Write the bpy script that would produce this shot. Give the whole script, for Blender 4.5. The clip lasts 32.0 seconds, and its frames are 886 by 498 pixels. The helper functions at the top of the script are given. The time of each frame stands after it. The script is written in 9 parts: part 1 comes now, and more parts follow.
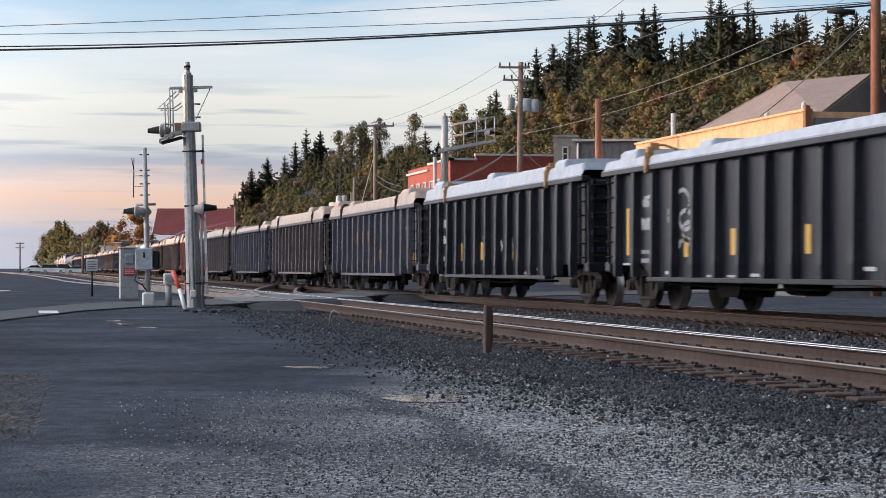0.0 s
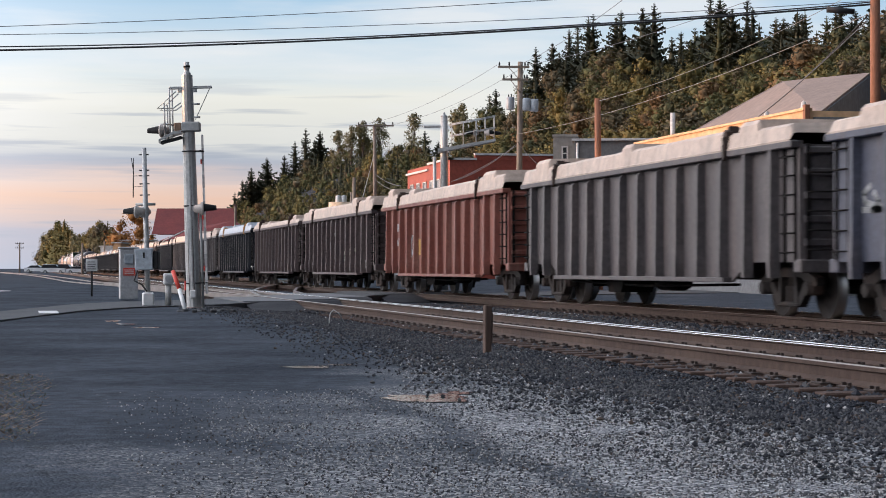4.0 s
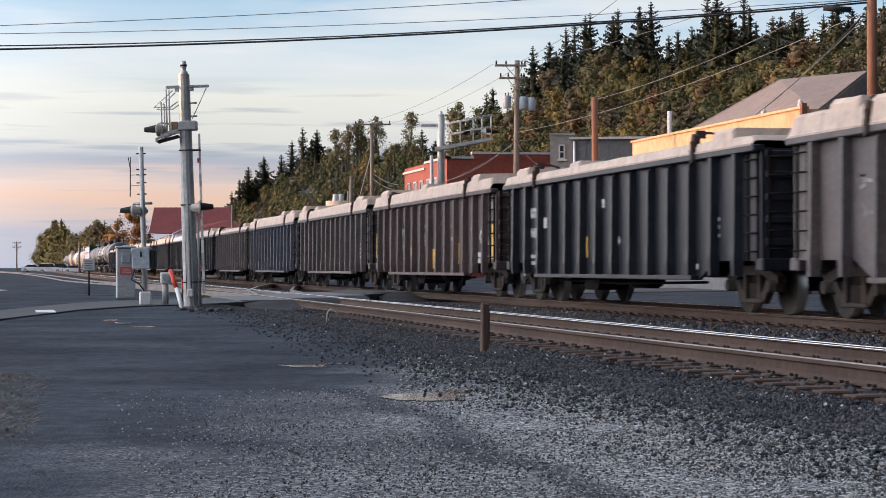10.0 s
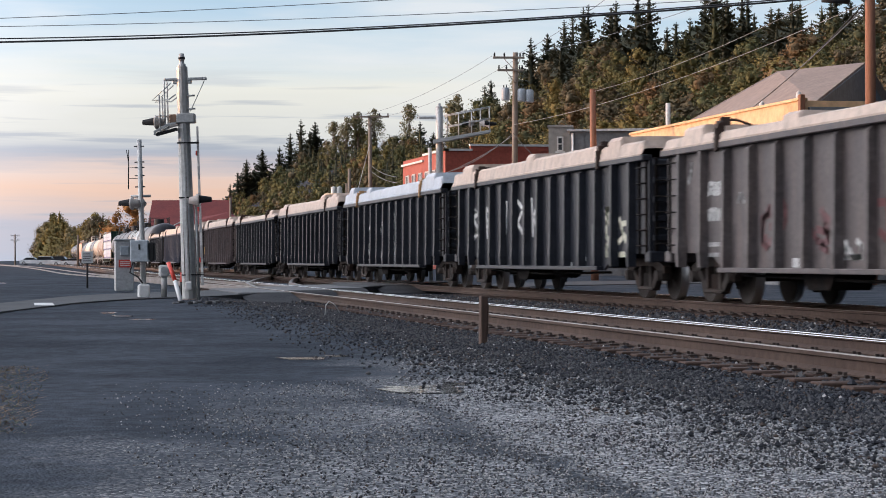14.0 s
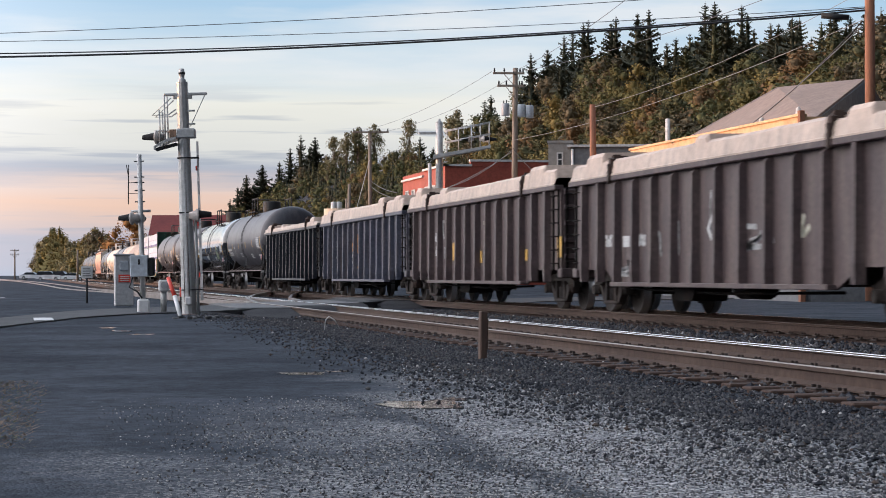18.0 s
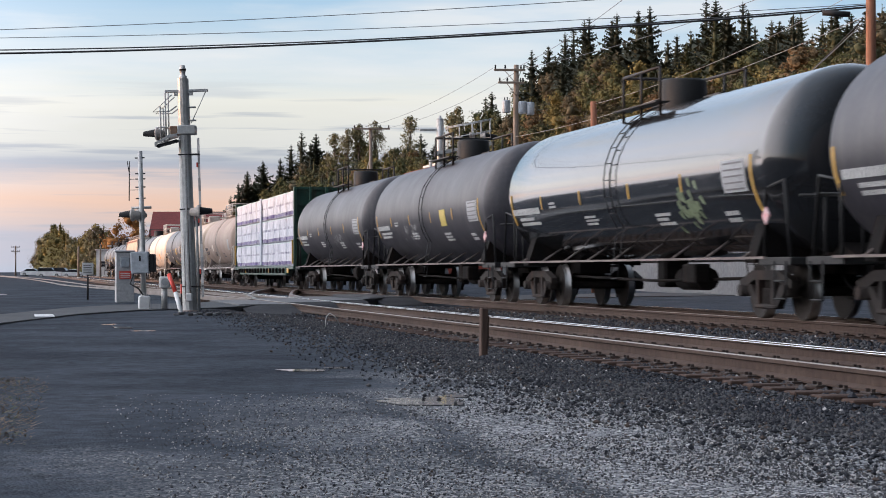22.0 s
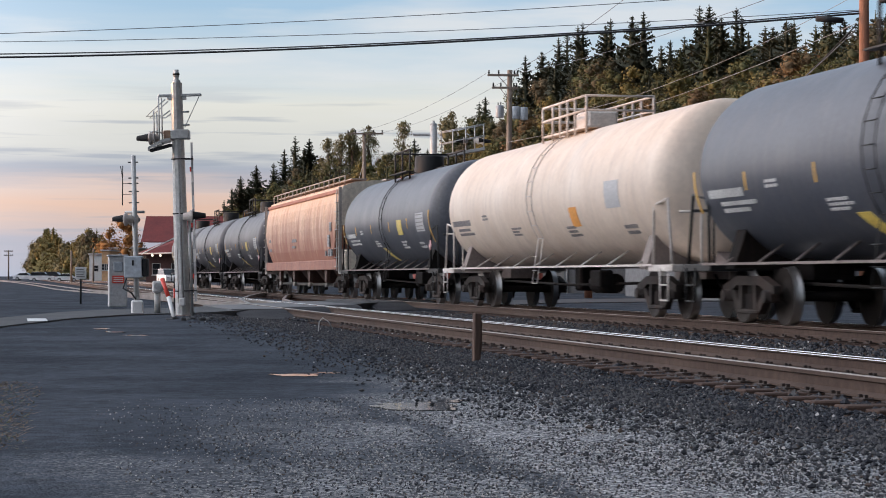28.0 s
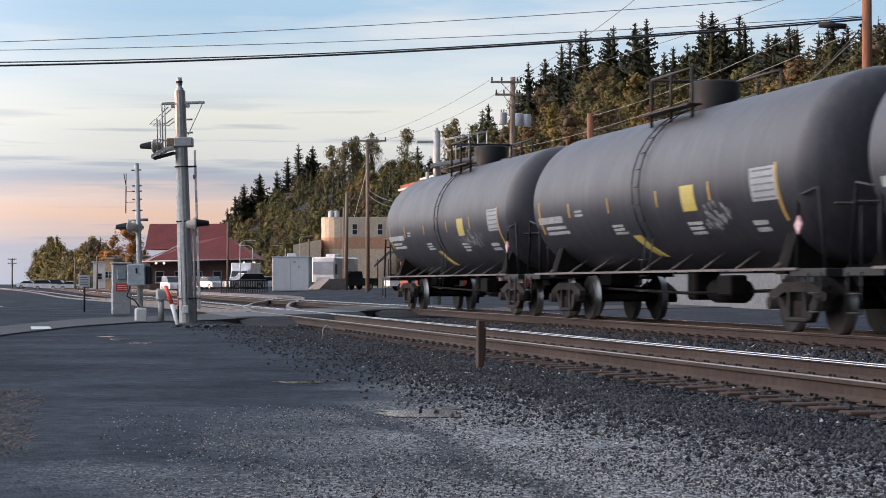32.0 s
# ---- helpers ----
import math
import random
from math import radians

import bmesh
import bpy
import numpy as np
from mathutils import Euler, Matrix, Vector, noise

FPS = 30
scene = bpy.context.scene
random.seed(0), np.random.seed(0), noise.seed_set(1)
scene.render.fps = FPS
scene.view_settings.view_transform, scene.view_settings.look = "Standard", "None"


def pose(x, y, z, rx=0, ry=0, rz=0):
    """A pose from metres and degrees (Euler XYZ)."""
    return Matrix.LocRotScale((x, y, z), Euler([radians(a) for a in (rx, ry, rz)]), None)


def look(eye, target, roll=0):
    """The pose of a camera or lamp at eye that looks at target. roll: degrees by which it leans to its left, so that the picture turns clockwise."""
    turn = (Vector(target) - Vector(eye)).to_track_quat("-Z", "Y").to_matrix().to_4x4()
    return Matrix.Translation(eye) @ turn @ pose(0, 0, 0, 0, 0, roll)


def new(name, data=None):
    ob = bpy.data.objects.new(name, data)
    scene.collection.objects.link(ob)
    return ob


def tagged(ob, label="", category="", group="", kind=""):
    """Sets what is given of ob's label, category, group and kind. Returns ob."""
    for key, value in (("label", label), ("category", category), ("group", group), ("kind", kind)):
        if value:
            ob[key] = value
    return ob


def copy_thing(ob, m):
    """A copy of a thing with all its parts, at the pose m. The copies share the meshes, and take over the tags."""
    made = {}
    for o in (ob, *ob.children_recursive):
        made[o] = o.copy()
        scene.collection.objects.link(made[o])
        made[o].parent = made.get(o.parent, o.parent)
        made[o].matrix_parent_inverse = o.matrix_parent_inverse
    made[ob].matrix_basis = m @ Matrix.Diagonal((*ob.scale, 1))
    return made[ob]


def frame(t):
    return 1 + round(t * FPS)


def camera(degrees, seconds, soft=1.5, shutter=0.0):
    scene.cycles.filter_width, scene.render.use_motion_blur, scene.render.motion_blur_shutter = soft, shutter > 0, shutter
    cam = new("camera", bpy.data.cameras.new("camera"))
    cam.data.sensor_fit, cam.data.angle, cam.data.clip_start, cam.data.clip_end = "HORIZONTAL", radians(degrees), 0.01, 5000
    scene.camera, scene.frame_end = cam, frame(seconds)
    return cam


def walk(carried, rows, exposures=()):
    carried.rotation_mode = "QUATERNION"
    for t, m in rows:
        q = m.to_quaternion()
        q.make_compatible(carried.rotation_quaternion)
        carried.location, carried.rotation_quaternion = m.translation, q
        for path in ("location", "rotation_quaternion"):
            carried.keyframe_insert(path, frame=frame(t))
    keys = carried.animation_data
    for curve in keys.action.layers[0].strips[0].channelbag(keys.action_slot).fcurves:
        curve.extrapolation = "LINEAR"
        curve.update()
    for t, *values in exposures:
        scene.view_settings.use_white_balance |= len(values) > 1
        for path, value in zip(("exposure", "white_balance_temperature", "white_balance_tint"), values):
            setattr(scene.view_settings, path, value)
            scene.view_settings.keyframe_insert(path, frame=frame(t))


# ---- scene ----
# The track runs along +Y, the rail heads lie at z = 0. The hand-held camera stands beside it and sways a little:
# seconds, degrees to the right of the track, degrees upward, lean.
EYE = (0.0, 0.0, 0.78)
AIM = [
    (0.0, 12.032, 0.557, 0.00), (0.5, 12.007, 0.632, 0.00), (1.0, 11.982, 0.757, 0.00), (1.5, 11.959, 0.782, 0.05), (2.0, 11.959, 0.749, 0.06),
    (2.5, 11.982, 0.707, 0.01), (3.0, 11.993, 0.674, 0.06), (3.5, 12.003, 0.605, -0.03), (5.5, 12.076, 0.300, -0.08), (6.0, 12.100, 0.192, -0.10),
    (6.5, 12.070, 0.282, -0.15), (7.0, 12.025, 0.415, -0.10), (7.5, 12.023, 0.434, -0.01), (8.0, 12.058, 0.309, -0.12), (8.5, 12.101, 0.157, -0.16),
    (9.0, 12.099, 0.100, -0.20), (9.5, 12.098, 0.308, -0.14), (10.0, 12.123, 0.509, -0.14), (10.5, 12.171, 0.560, -0.13), (11.0, 12.197, 0.415, -0.26),
    (11.5, 12.197, 0.377, -0.19), (12.0, 12.174, 0.509, -0.14), (12.5, 12.147, 0.552, -0.19), (13.0, 12.147, 0.437, -0.26), (13.5, 12.170, 0.270, -0.23),
    (14.0, 12.167, 0.285, -0.23), (14.5, 12.149, 0.434, -0.14), (16.5, 12.172, 0.408, -0.19), (17.0, 12.174, 0.609, -0.14), (17.5, 12.175, 0.758, -0.11),
    (18.0, 12.176, 0.730, -0.15), (18.5, 12.165, 0.708, -0.12), (19.0, 12.150, 0.683, -0.11), (19.5, 12.149, 0.601, -0.20), (20.0, 12.172, 0.390, -0.27),
    (20.5, 12.176, 0.332, -0.16), (21.0, 12.171, 0.484, -0.13), (21.5, 12.151, 0.608, -0.15), (22.0, 12.153, 0.637, -0.11), (22.5, 12.143, 0.658, -0.11),
    (23.0, 12.149, 0.735, -0.05), (23.5, 12.175, 0.709, -0.11), (24.0, 12.199, 0.609, -0.14), (24.5, 12.199, 0.684, -0.14), (25.0, 12.174, 0.810, -0.14),
    (25.5, 12.174, 0.859, -0.14), (27.5, 12.296, 0.585, -0.13), (28.0, 12.349, 0.782, -0.00), (28.5, 12.317, 0.861, -0.07), (29.0, 12.288, 0.864, -0.03),
    (29.5, 12.274, 0.960, -0.14), (30.0, 12.288, 0.984, -0.03), (30.5, 12.302, 0.884, -0.16), (31.0, 12.299, 0.885, -0.14), (31.5, 12.271, 0.964, -0.13),
    (32.0, 12.249, 0.985, -0.14),
]
cam = camera(25.26, 32.0, soft=0.95, shutter=0.22)


def aimed(yaw, up, lean):
    a, b = radians(yaw), radians(up)
    way = Vector((math.sin(a) * math.cos(b), math.cos(a) * math.cos(b), math.sin(b)))
    return look(EYE, Vector(EYE) + way * 50.0, lean)


walk(cam, [(t, aimed(yaw, up, lean)) for t, yaw, up, lean in AIM], exposures=((0.0, 0.08, 6020, 9), (23.6, 0.08, 6020, 9), (25.0, -0.14, 6020, 9), (26.6, -0.12, 6020, 9), (28.0, -0.05, 6020, 9), (29.5, -0.09, 6020, 9), (31.0, -0.10, 6020, 9), (32.0, 0.04, 6020, 9)))


# ---- light: the last low sun from the west, a bright evening sky ----
SUN_UP, SUN_TURN = radians(3.5), radians(-70.0)      # the turn is from +Y, towards +X
sun_way = Vector((math.sin(SUN_TURN) * math.cos(SUN_UP), math.cos(SUN_TURN) * math.cos(SUN_UP), math.sin(SUN_UP)))
sun_data = bpy.data.lights.new("sun", "SUN")
sun_data.energy, sun_data.angle, sun_data.color = 3.4, radians(0.6), (1.0, 0.52, 0.26)
sun = new("sun", sun_data)
sun.matrix_world = look(sun_way * 100.0, (0, 0, 0))

world = bpy.data.worlds.new("evening_sky")
scene.world = world
world.use_nodes = True


def build_sky():
    nt = world.node_tree
    nt.nodes.clear()
    N, Lk = nt.nodes.new, nt.links.new
    out, bg = N("ShaderNodeOutputWorld"), N("ShaderNodeBackground")
    sky = N("ShaderNodeTexSky")
    sky.sky_type, sky.sun_disc = "NISHITA", False
    sky.sun_elevation, sky.sun_rotation = SUN_UP, SUN_TURN
    co, sep = N("ShaderNodeTexCoord"), N("ShaderNodeSeparateXYZ")
    Lk(co.outputs["Generated"], sep.inputs[0])
    # long flat cloud streaks: noise squeezed in height
    mp = N("ShaderNodeMapping")
    mp.inputs["Scale"].default_value = (5.0, 5.0, 75.0)
    Lk(co.outputs["Generated"], mp.inputs[0])
    nz = N("ShaderNodeTexNoise")
    nz.inputs["Scale"].default_value, nz.inputs["Detail"].default_value, nz.inputs["Roughness"].default_value = 1.0, 6.0, 0.55
    Lk(mp.outputs[0], nz.inputs["Vector"])
    wob = N("ShaderNodeMath")
    wob.operation = "MULTIPLY_ADD"
    Lk(nz.outputs["Fac"], wob.inputs[0])
    wob.inputs[1].default_value, wob.inputs[2].default_value = 0.030, -0.015
    up = N("ShaderNodeMath")
    Lk(sep.outputs["Z"], up.inputs[0])
    Lk(wob.outputs[0], up.inputs[1])
    span = N("ShaderNodeMapRange")
    span.inputs["From Min"].default_value, span.inputs["From Max"].default_value = 0.0, 0.5
    Lk(up.outputs[0], span.inputs["Value"])
    ramp = N("ShaderNodeValToRGB")
    stops = [(0.0, (0.44, 0.48, 0.57)), (0.034, (0.50, 0.48, 0.54)), (0.052, (0.70, 0.54, 0.49)), (0.068, (0.88, 0.58, 0.44)), (0.090, (0.84, 0.63, 0.54)),
             (0.108, (0.45, 0.47, 0.54)), (0.130, (0.78, 0.75, 0.69)), (0.175, (0.90, 0.85, 0.74)), (0.210, (0.70, 0.77, 0.80)),
             (0.270, (0.46, 0.63, 0.78)), (0.42, (0.64, 0.76, 0.92)), (0.7, (0.80, 0.94, 1.13)), (1.0, (0.88, 1.02, 1.24))]
    el = ramp.color_ramp.elements
    while len(el) < len(stops):
        el.new(0.5)
    for e, (p, col) in zip(el, stops):
        e.position, e.color = p, (*col, 1)
    Lk(span.outputs[0], ramp.inputs[0])
    # thin white cloud sheets in the upper sky
    mp2 = N("ShaderNodeMapping")
    mp2.inputs["Scale"].default_value = (4.0, 4.0, 26.0)
    mp2.inputs["Location"].default_value = (1.3, 0.4, 0.2)
    Lk(co.outputs["Generated"], mp2.inputs[0])
    veil = N("ShaderNodeTexNoise")
    veil.inputs["Scale"].default_value, veil.inputs["Detail"].default_value, veil.inputs["Roughness"].default_value = 1.6, 7.0, 0.5
    Lk(mp2.outputs[0], veil.inputs["Vector"])
    cut = N("ShaderNodeMapRange")
    cut.inputs["From Min"].default_value, cut.inputs["From Max"].default_value, cut.inputs["To Max"].default_value = 0.48, 0.68, 0.75
    Lk(veil.outputs["Fac"], cut.inputs["Value"])
    above = N("ShaderNodeMapRange")
    above.inputs["From Min"].default_value, above.inputs["From Max"].default_value = 0.055, 0.085
    Lk(sep.outputs["Z"], above.inputs["Value"])
    both = N("ShaderNodeMath")
    both.operation = "MULTIPLY"
    Lk(cut.outputs[0], both.inputs[0])
    Lk(above.outputs[0], both.inputs[1])
    cloud = N("ShaderNodeMix")
    cloud.data_type = "RGBA"
    cloud.inputs["B"].default_value = (0.92, 0.88, 0.84, 1)
    Lk(both.outputs[0], cloud.inputs["Factor"])
    Lk(ramp.outputs[0], cloud.inputs["A"])
    # flat slate-grey streaks low over the horizon
    mp3 = N("ShaderNodeMapping")
    mp3.inputs["Scale"].default_value = (9.0, 9.0, 190.0)
    mp3.inputs["Location"].default_value = (0.7, 2.2, 1.0)
    Lk(co.outputs["Generated"], mp3.inputs[0])
    bars = N("ShaderNodeTexNoise")
    bars.inputs["Scale"].default_value, bars.inputs["Detail"].default_value = 1.0, 4.0
    Lk(mp3.outputs[0], bars.inputs["Vector"])
    band = N("ShaderNodeMapRange")
    band.inputs["From Min"].default_value, band.inputs["From Max"].default_value, band.inputs["To Max"].default_value = 0.56, 0.66, 0.7
    Lk(bars.outputs["Fac"], band.inputs["Value"])
    zone = N("ShaderNodeMapRange")
    zone.inputs["From Min"].default_value, zone.inputs["From Max"].default_value = 0.100, 0.072
    Lk(sep.outputs["Z"], zone.inputs["Value"])
    grey = N("ShaderNodeMath")
    grey.operation = "MULTIPLY"
    Lk(band.outputs[0], grey.inputs[0])
    Lk(zone.outputs[0], grey.inputs[1])
    streak = N("ShaderNodeMix")
    streak.data_type = "RGBA"
    streak.inputs["B"].default_value = (0.40, 0.43, 0.50, 1)
    Lk(grey.outputs[0], streak.inputs["Factor"])
    Lk(cloud.outputs["Result"], streak.inputs["A"])
    mul = N("ShaderNodeMix")
    mul.data_type, mul.blend_type = "RGBA", "MIX"
    mul.inputs["Factor"].default_value = 0.9
    scaled = N("ShaderNodeVectorMath")
    scaled.operation = "SCALE"
    scaled.inputs["Scale"].default_value = 0.15
    Lk(sky.outputs[0], scaled.inputs[0])
    Lk(scaled.outputs[0], mul.inputs["A"])
    Lk(streak.outputs["Result"], mul.inputs["B"])
    # the broad glow of the western sky around the setting sun
    dot = N("ShaderNodeVectorMath")
    dot.operation = "DOT_PRODUCT"
    dot.inputs[1].default_value = sun_way
    Lk(co.outputs["Generated"], dot.inputs[0])
    west = N("ShaderNodeMapRange")
    west.inputs["From Min"].default_value, west.inputs["From Max"].default_value = 0.25, 1.0
    west.interpolation_type = "SMOOTHSTEP"
    Lk(dot.outputs["Value"], west.inputs["Value"])
    warm = N("ShaderNodeVectorMath")
    warm.operation = "SCALE"
    warm.inputs[0].default_value = (2.75, 2.38, 2.24)
    Lk(west.outputs[0], warm.inputs["Scale"])
    # away from the sunset, toward the south-east, the sky is already dim
    dusk = N("ShaderNodeVectorMath")
    dusk.operation = "DOT_PRODUCT"
    dusk.inputs[1].default_value = (-0.8, 0.6, 0.0)
    Lk(co.outputs["Generated"], dusk.inputs[0])
    dim = N("ShaderNodeMapRange")
    dim.inputs["From Min"].default_value, dim.inputs["From Max"].default_value, dim.inputs["To Min"].default_value = -0.65, 0.2, 0.08
    dim.interpolation_type = "SMOOTHSTEP"
    Lk(dusk.outputs["Value"], dim.inputs["Value"])
    shaded = N("ShaderNodeVectorMath")
    shaded.operation = "SCALE"
    Lk(mul.outputs["Result"], shaded.inputs[0])
    Lk(dim.outputs[0], shaded.inputs["Scale"])
    total = N("ShaderNodeVectorMath")
    Lk(shaded.outputs[0], total.inputs[0])
    Lk(warm.outputs[0], total.inputs[1])
    Lk(total.outputs[0], bg.inputs["Color"])
    bg.inputs["Strength"].default_value = 1.0
    Lk(bg.outputs[0], out.inputs["Surface"])


build_sky()


# ---- mesh tools ----
class Shape:
    """Collects solid pieces for one mesh."""

    def __init__(self):
        self.v, self.f, self.smooth, self.mi, self.slot = [], [], [], [], 0

    def add(self, verts, faces, smooth=False, m=None):
        k = len(self.v)
        self.v += [tuple(m @ Vector(p)) for p in verts] if m else [tuple(p) for p in verts]
        self.f += [tuple(i + k for i in f) for f in faces]
        self.smooth += [smooth] * len(faces)
        self.mi += [self.slot] * len(faces)
        return self

    def box(self, x0, y0, z0, x1, y1, z1, b=0.0, m=None):
        """A box; b cuts its edges."""
        if b <= 0:
            v = [(x, y, z) for z in (z0, z1) for y in (y0, y1) for x in (x0, x1)]
            return self.add(v, [(0, 2, 3, 1), (4, 5, 7, 6), (0, 1, 5, 4), (2, 6, 7, 3), (0, 4, 6, 2), (1, 3, 7, 5)], m=m)
        v, lo, hi = [], (x0, y0, z0), (x1, y1, z1)
        ids = {}
        for sx in (0, 1):
            for sy in (0, 1):
                for sz in (0, 1):
                    s = (sx, sy, sz)
                    for ax in range(3):
                        p = [hi[i] if s[i] else lo[i] for i in range(3)]
                        for i in range(3):
                            if i != ax:
                                p[i] += -b if s[i] else b
                        ids[s, ax] = len(v)
                        v.append(p)
        f = []
        for ax in range(3):
            o = [i for i in range(3) if i != ax]
            for side in (0, 1):
                loop = []
                for a, c in ((0, 0), (1, 0), (1, 1), (0, 1)):
                    s = [0, 0, 0]
                    s[ax], s[o[0]], s[o[1]] = side, a, c
                    loop.append(ids[tuple(s), ax])
                if (side == 0) != (ax == 1):
                    loop.reverse()
                f.append(loop)
            for a in (0, 1):
                for c in (0, 1):
                    s0, s1 = [0, 0, 0], [0, 0, 0]
                    s0[o[0]] = s1[o[0]] = a
                    s0[o[1]] = s1[o[1]] = c
                    s0[ax], s1[ax] = 0, 1
                    q = [ids[tuple(s0), o[0]], ids[tuple(s1), o[0]], ids[tuple(s1), o[1]], ids[tuple(s0), o[1]]]
                    if (a + c + (ax == 1)) % 2:
                        q.reverse()
                    f.append(q)
        for s in [(a, c, d) for a in (0, 1) for c in (0, 1) for d in (0, 1)]:
            q = [ids[s, 0], ids[s, 1], ids[s, 2]]
            if sum(s) % 2 == 0:
                q.reverse()
            f.append(q)
        return self.add(v, f, m=m)

    def rod(self, p, q, r, n=8, r2=None, caps=True, smooth=True):
        """A round rod from p to q."""
        p, q = Vector(p), Vector(q)
        r2 = r if r2 is None else r2
        w = (q - p).normalized()
        u = w.orthogonal().normalized()
        t = w.cross(u)
        ring = [(math.cos(a), math.sin(a)) for a in (2 * math.pi * i / n for i in range(n))]
        v = [p + (u * c + t * s) * r for c, s in ring] + [q + (u * c + t * s) * r2 for c, s in ring]
        self.add(v, [(i, (i + 1) % n, n + (i + 1) % n, n + i) for i in range(n)], smooth)
        if caps:
            k = len(self.v) - 2 * n
            self.f += [tuple(k + i for i in reversed(range(n))), tuple(k + n + i for i in range(n))]
            self.smooth += [False, False]
            self.mi += [self.slot] * 2
        return self

    def pipe(self, pts, r, n=6):
        """A round tube through the points, mitred at the bends."""
        pts = [Vector(p) for p in pts]
        closed = (pts[0] - pts[-1]).length < 1e-6
        if closed:
            pts.pop()
        k, v, up = len(pts), [], None
        for i, p in enumerate(pts):
            a = pts[i - 1] if i or closed else p
            b = pts[(i + 1) % k] if i < k - 1 or closed else p
            d = ((p - a).normalized() + (b - p).normalized()).normalized()
            up = d.orthogonal().normalized() if up is None or (up - d * up.dot(d)).length < 0.1 else (up - d * up.dot(d)).normalized()
            t = d.cross(up)
            v += [p + (up * math.cos(2 * math.pi * j / n) + t * math.sin(2 * math.pi * j / n)) * r for j in range(n)]
        f = [((i % k) * n + j, (i % k) * n + (j + 1) % n, ((i + 1) % k) * n + (j + 1) % n, ((i + 1) % k) * n + j) for i in range(k if closed else k - 1) for j in range(n)]
        if not closed:
            f += [tuple(reversed(range(n))), tuple(range((k - 1) * n, k * n))]
        return self.add(v, f, True)

    def lathe(self, prof, n=24, m=None, smooth=True):
        """Turns (radius, height) points about Z."""
        v = [(r * math.cos(2 * math.pi * i / n), r * math.sin(2 * math.pi * i / n), z) for r, z in prof for i in range(n)]
        f = [(j * n + i, j * n + (i + 1) % n, (j + 1) * n + (i + 1) % n, (j + 1) * n + i) for j in range(len(prof) - 1) for i in range(n)]
        return self.add(v, f, smooth, m)

    def prism(self, outline, y0, y1, m=None):
        """An outline of (x, z) points drawn out along Y."""
        n = len(outline)
        v = [(x, y0, z) for x, z in outline] + [(x, y1, z) for x, z in outline]
        f = [(i, (i + 1) % n, n + (i + 1) % n, n + i) for i in range(n)]
        return self.add(v, f + [tuple(reversed(range(n))), tuple(range(n, 2 * n))], m=m)

    def slab(self, outline, x0, x1, m=None):
        """An outline of (y, z) points drawn out along X."""
        n = len(outline)
        v = [(x0, y, z) for y, z in outline] + [(x1, y, z) for y, z in outline]
        f = [(i, (i + 1) % n, n + (i + 1) % n, n + i) for i in range(n)]
        return self.add(v, f + [tuple(reversed(range(n))), tuple(range(n, 2 * n))], m=m)

    def mesh(self, name, *mats):
        me = bpy.data.meshes.new(name)
        me.from_pydata(self.v, [], self.f)
        me.polygons.foreach_set("use_smooth", self.smooth)
        me.polygons.foreach_set("material_index", self.mi)
        for m in mats:
            me.materials.append(m)
        bm = bmesh.new()
        bm.from_mesh(me)
        bmesh.ops.recalc_face_normals(bm, faces=bm.faces)
        bm.to_mesh(me)
        bm.free()
        return me


def part(name, shape, material, parent, label="", at=None):
    """Links a shape, or a mesh that is shared, as ONE mesh object under a thing or a part."""
    me = shape if isinstance(shape, bpy.types.Mesh) else shape.mesh(name, *(material if isinstance(material, tuple) else (material,)))
    ob = new(name, me)
    ob.parent = parent
    if at is not None:
        ob.matrix_basis = at
    return tagged(ob, label)


def thing(name, m, label, category, group="", kind=""):
    ob = new(name)
    ob.matrix_basis = m
    return tagged(ob, label, category, group, kind)


def solid(name, shape, material, label="", category="", group="", kind="", at=None):
    me = shape if isinstance(shape, bpy.types.Mesh) else shape.mesh(name, *(material if isinstance(material, tuple) else (material,)))
    ob = new(name, me)
    if at is not None:
        ob.matrix_basis = at
    return tagged(ob, label, category, group, kind)


YAW = radians(12.03)


def place(px, py, depth):
    """A spot on the plan: across and up, as fractions of the distance straight ahead of the first view."""
    right = px * depth
    return Vector((right * math.cos(YAW) + depth * math.sin(YAW), depth * math.cos(YAW) - right * math.sin(YAW), EYE[2] + py * depth))


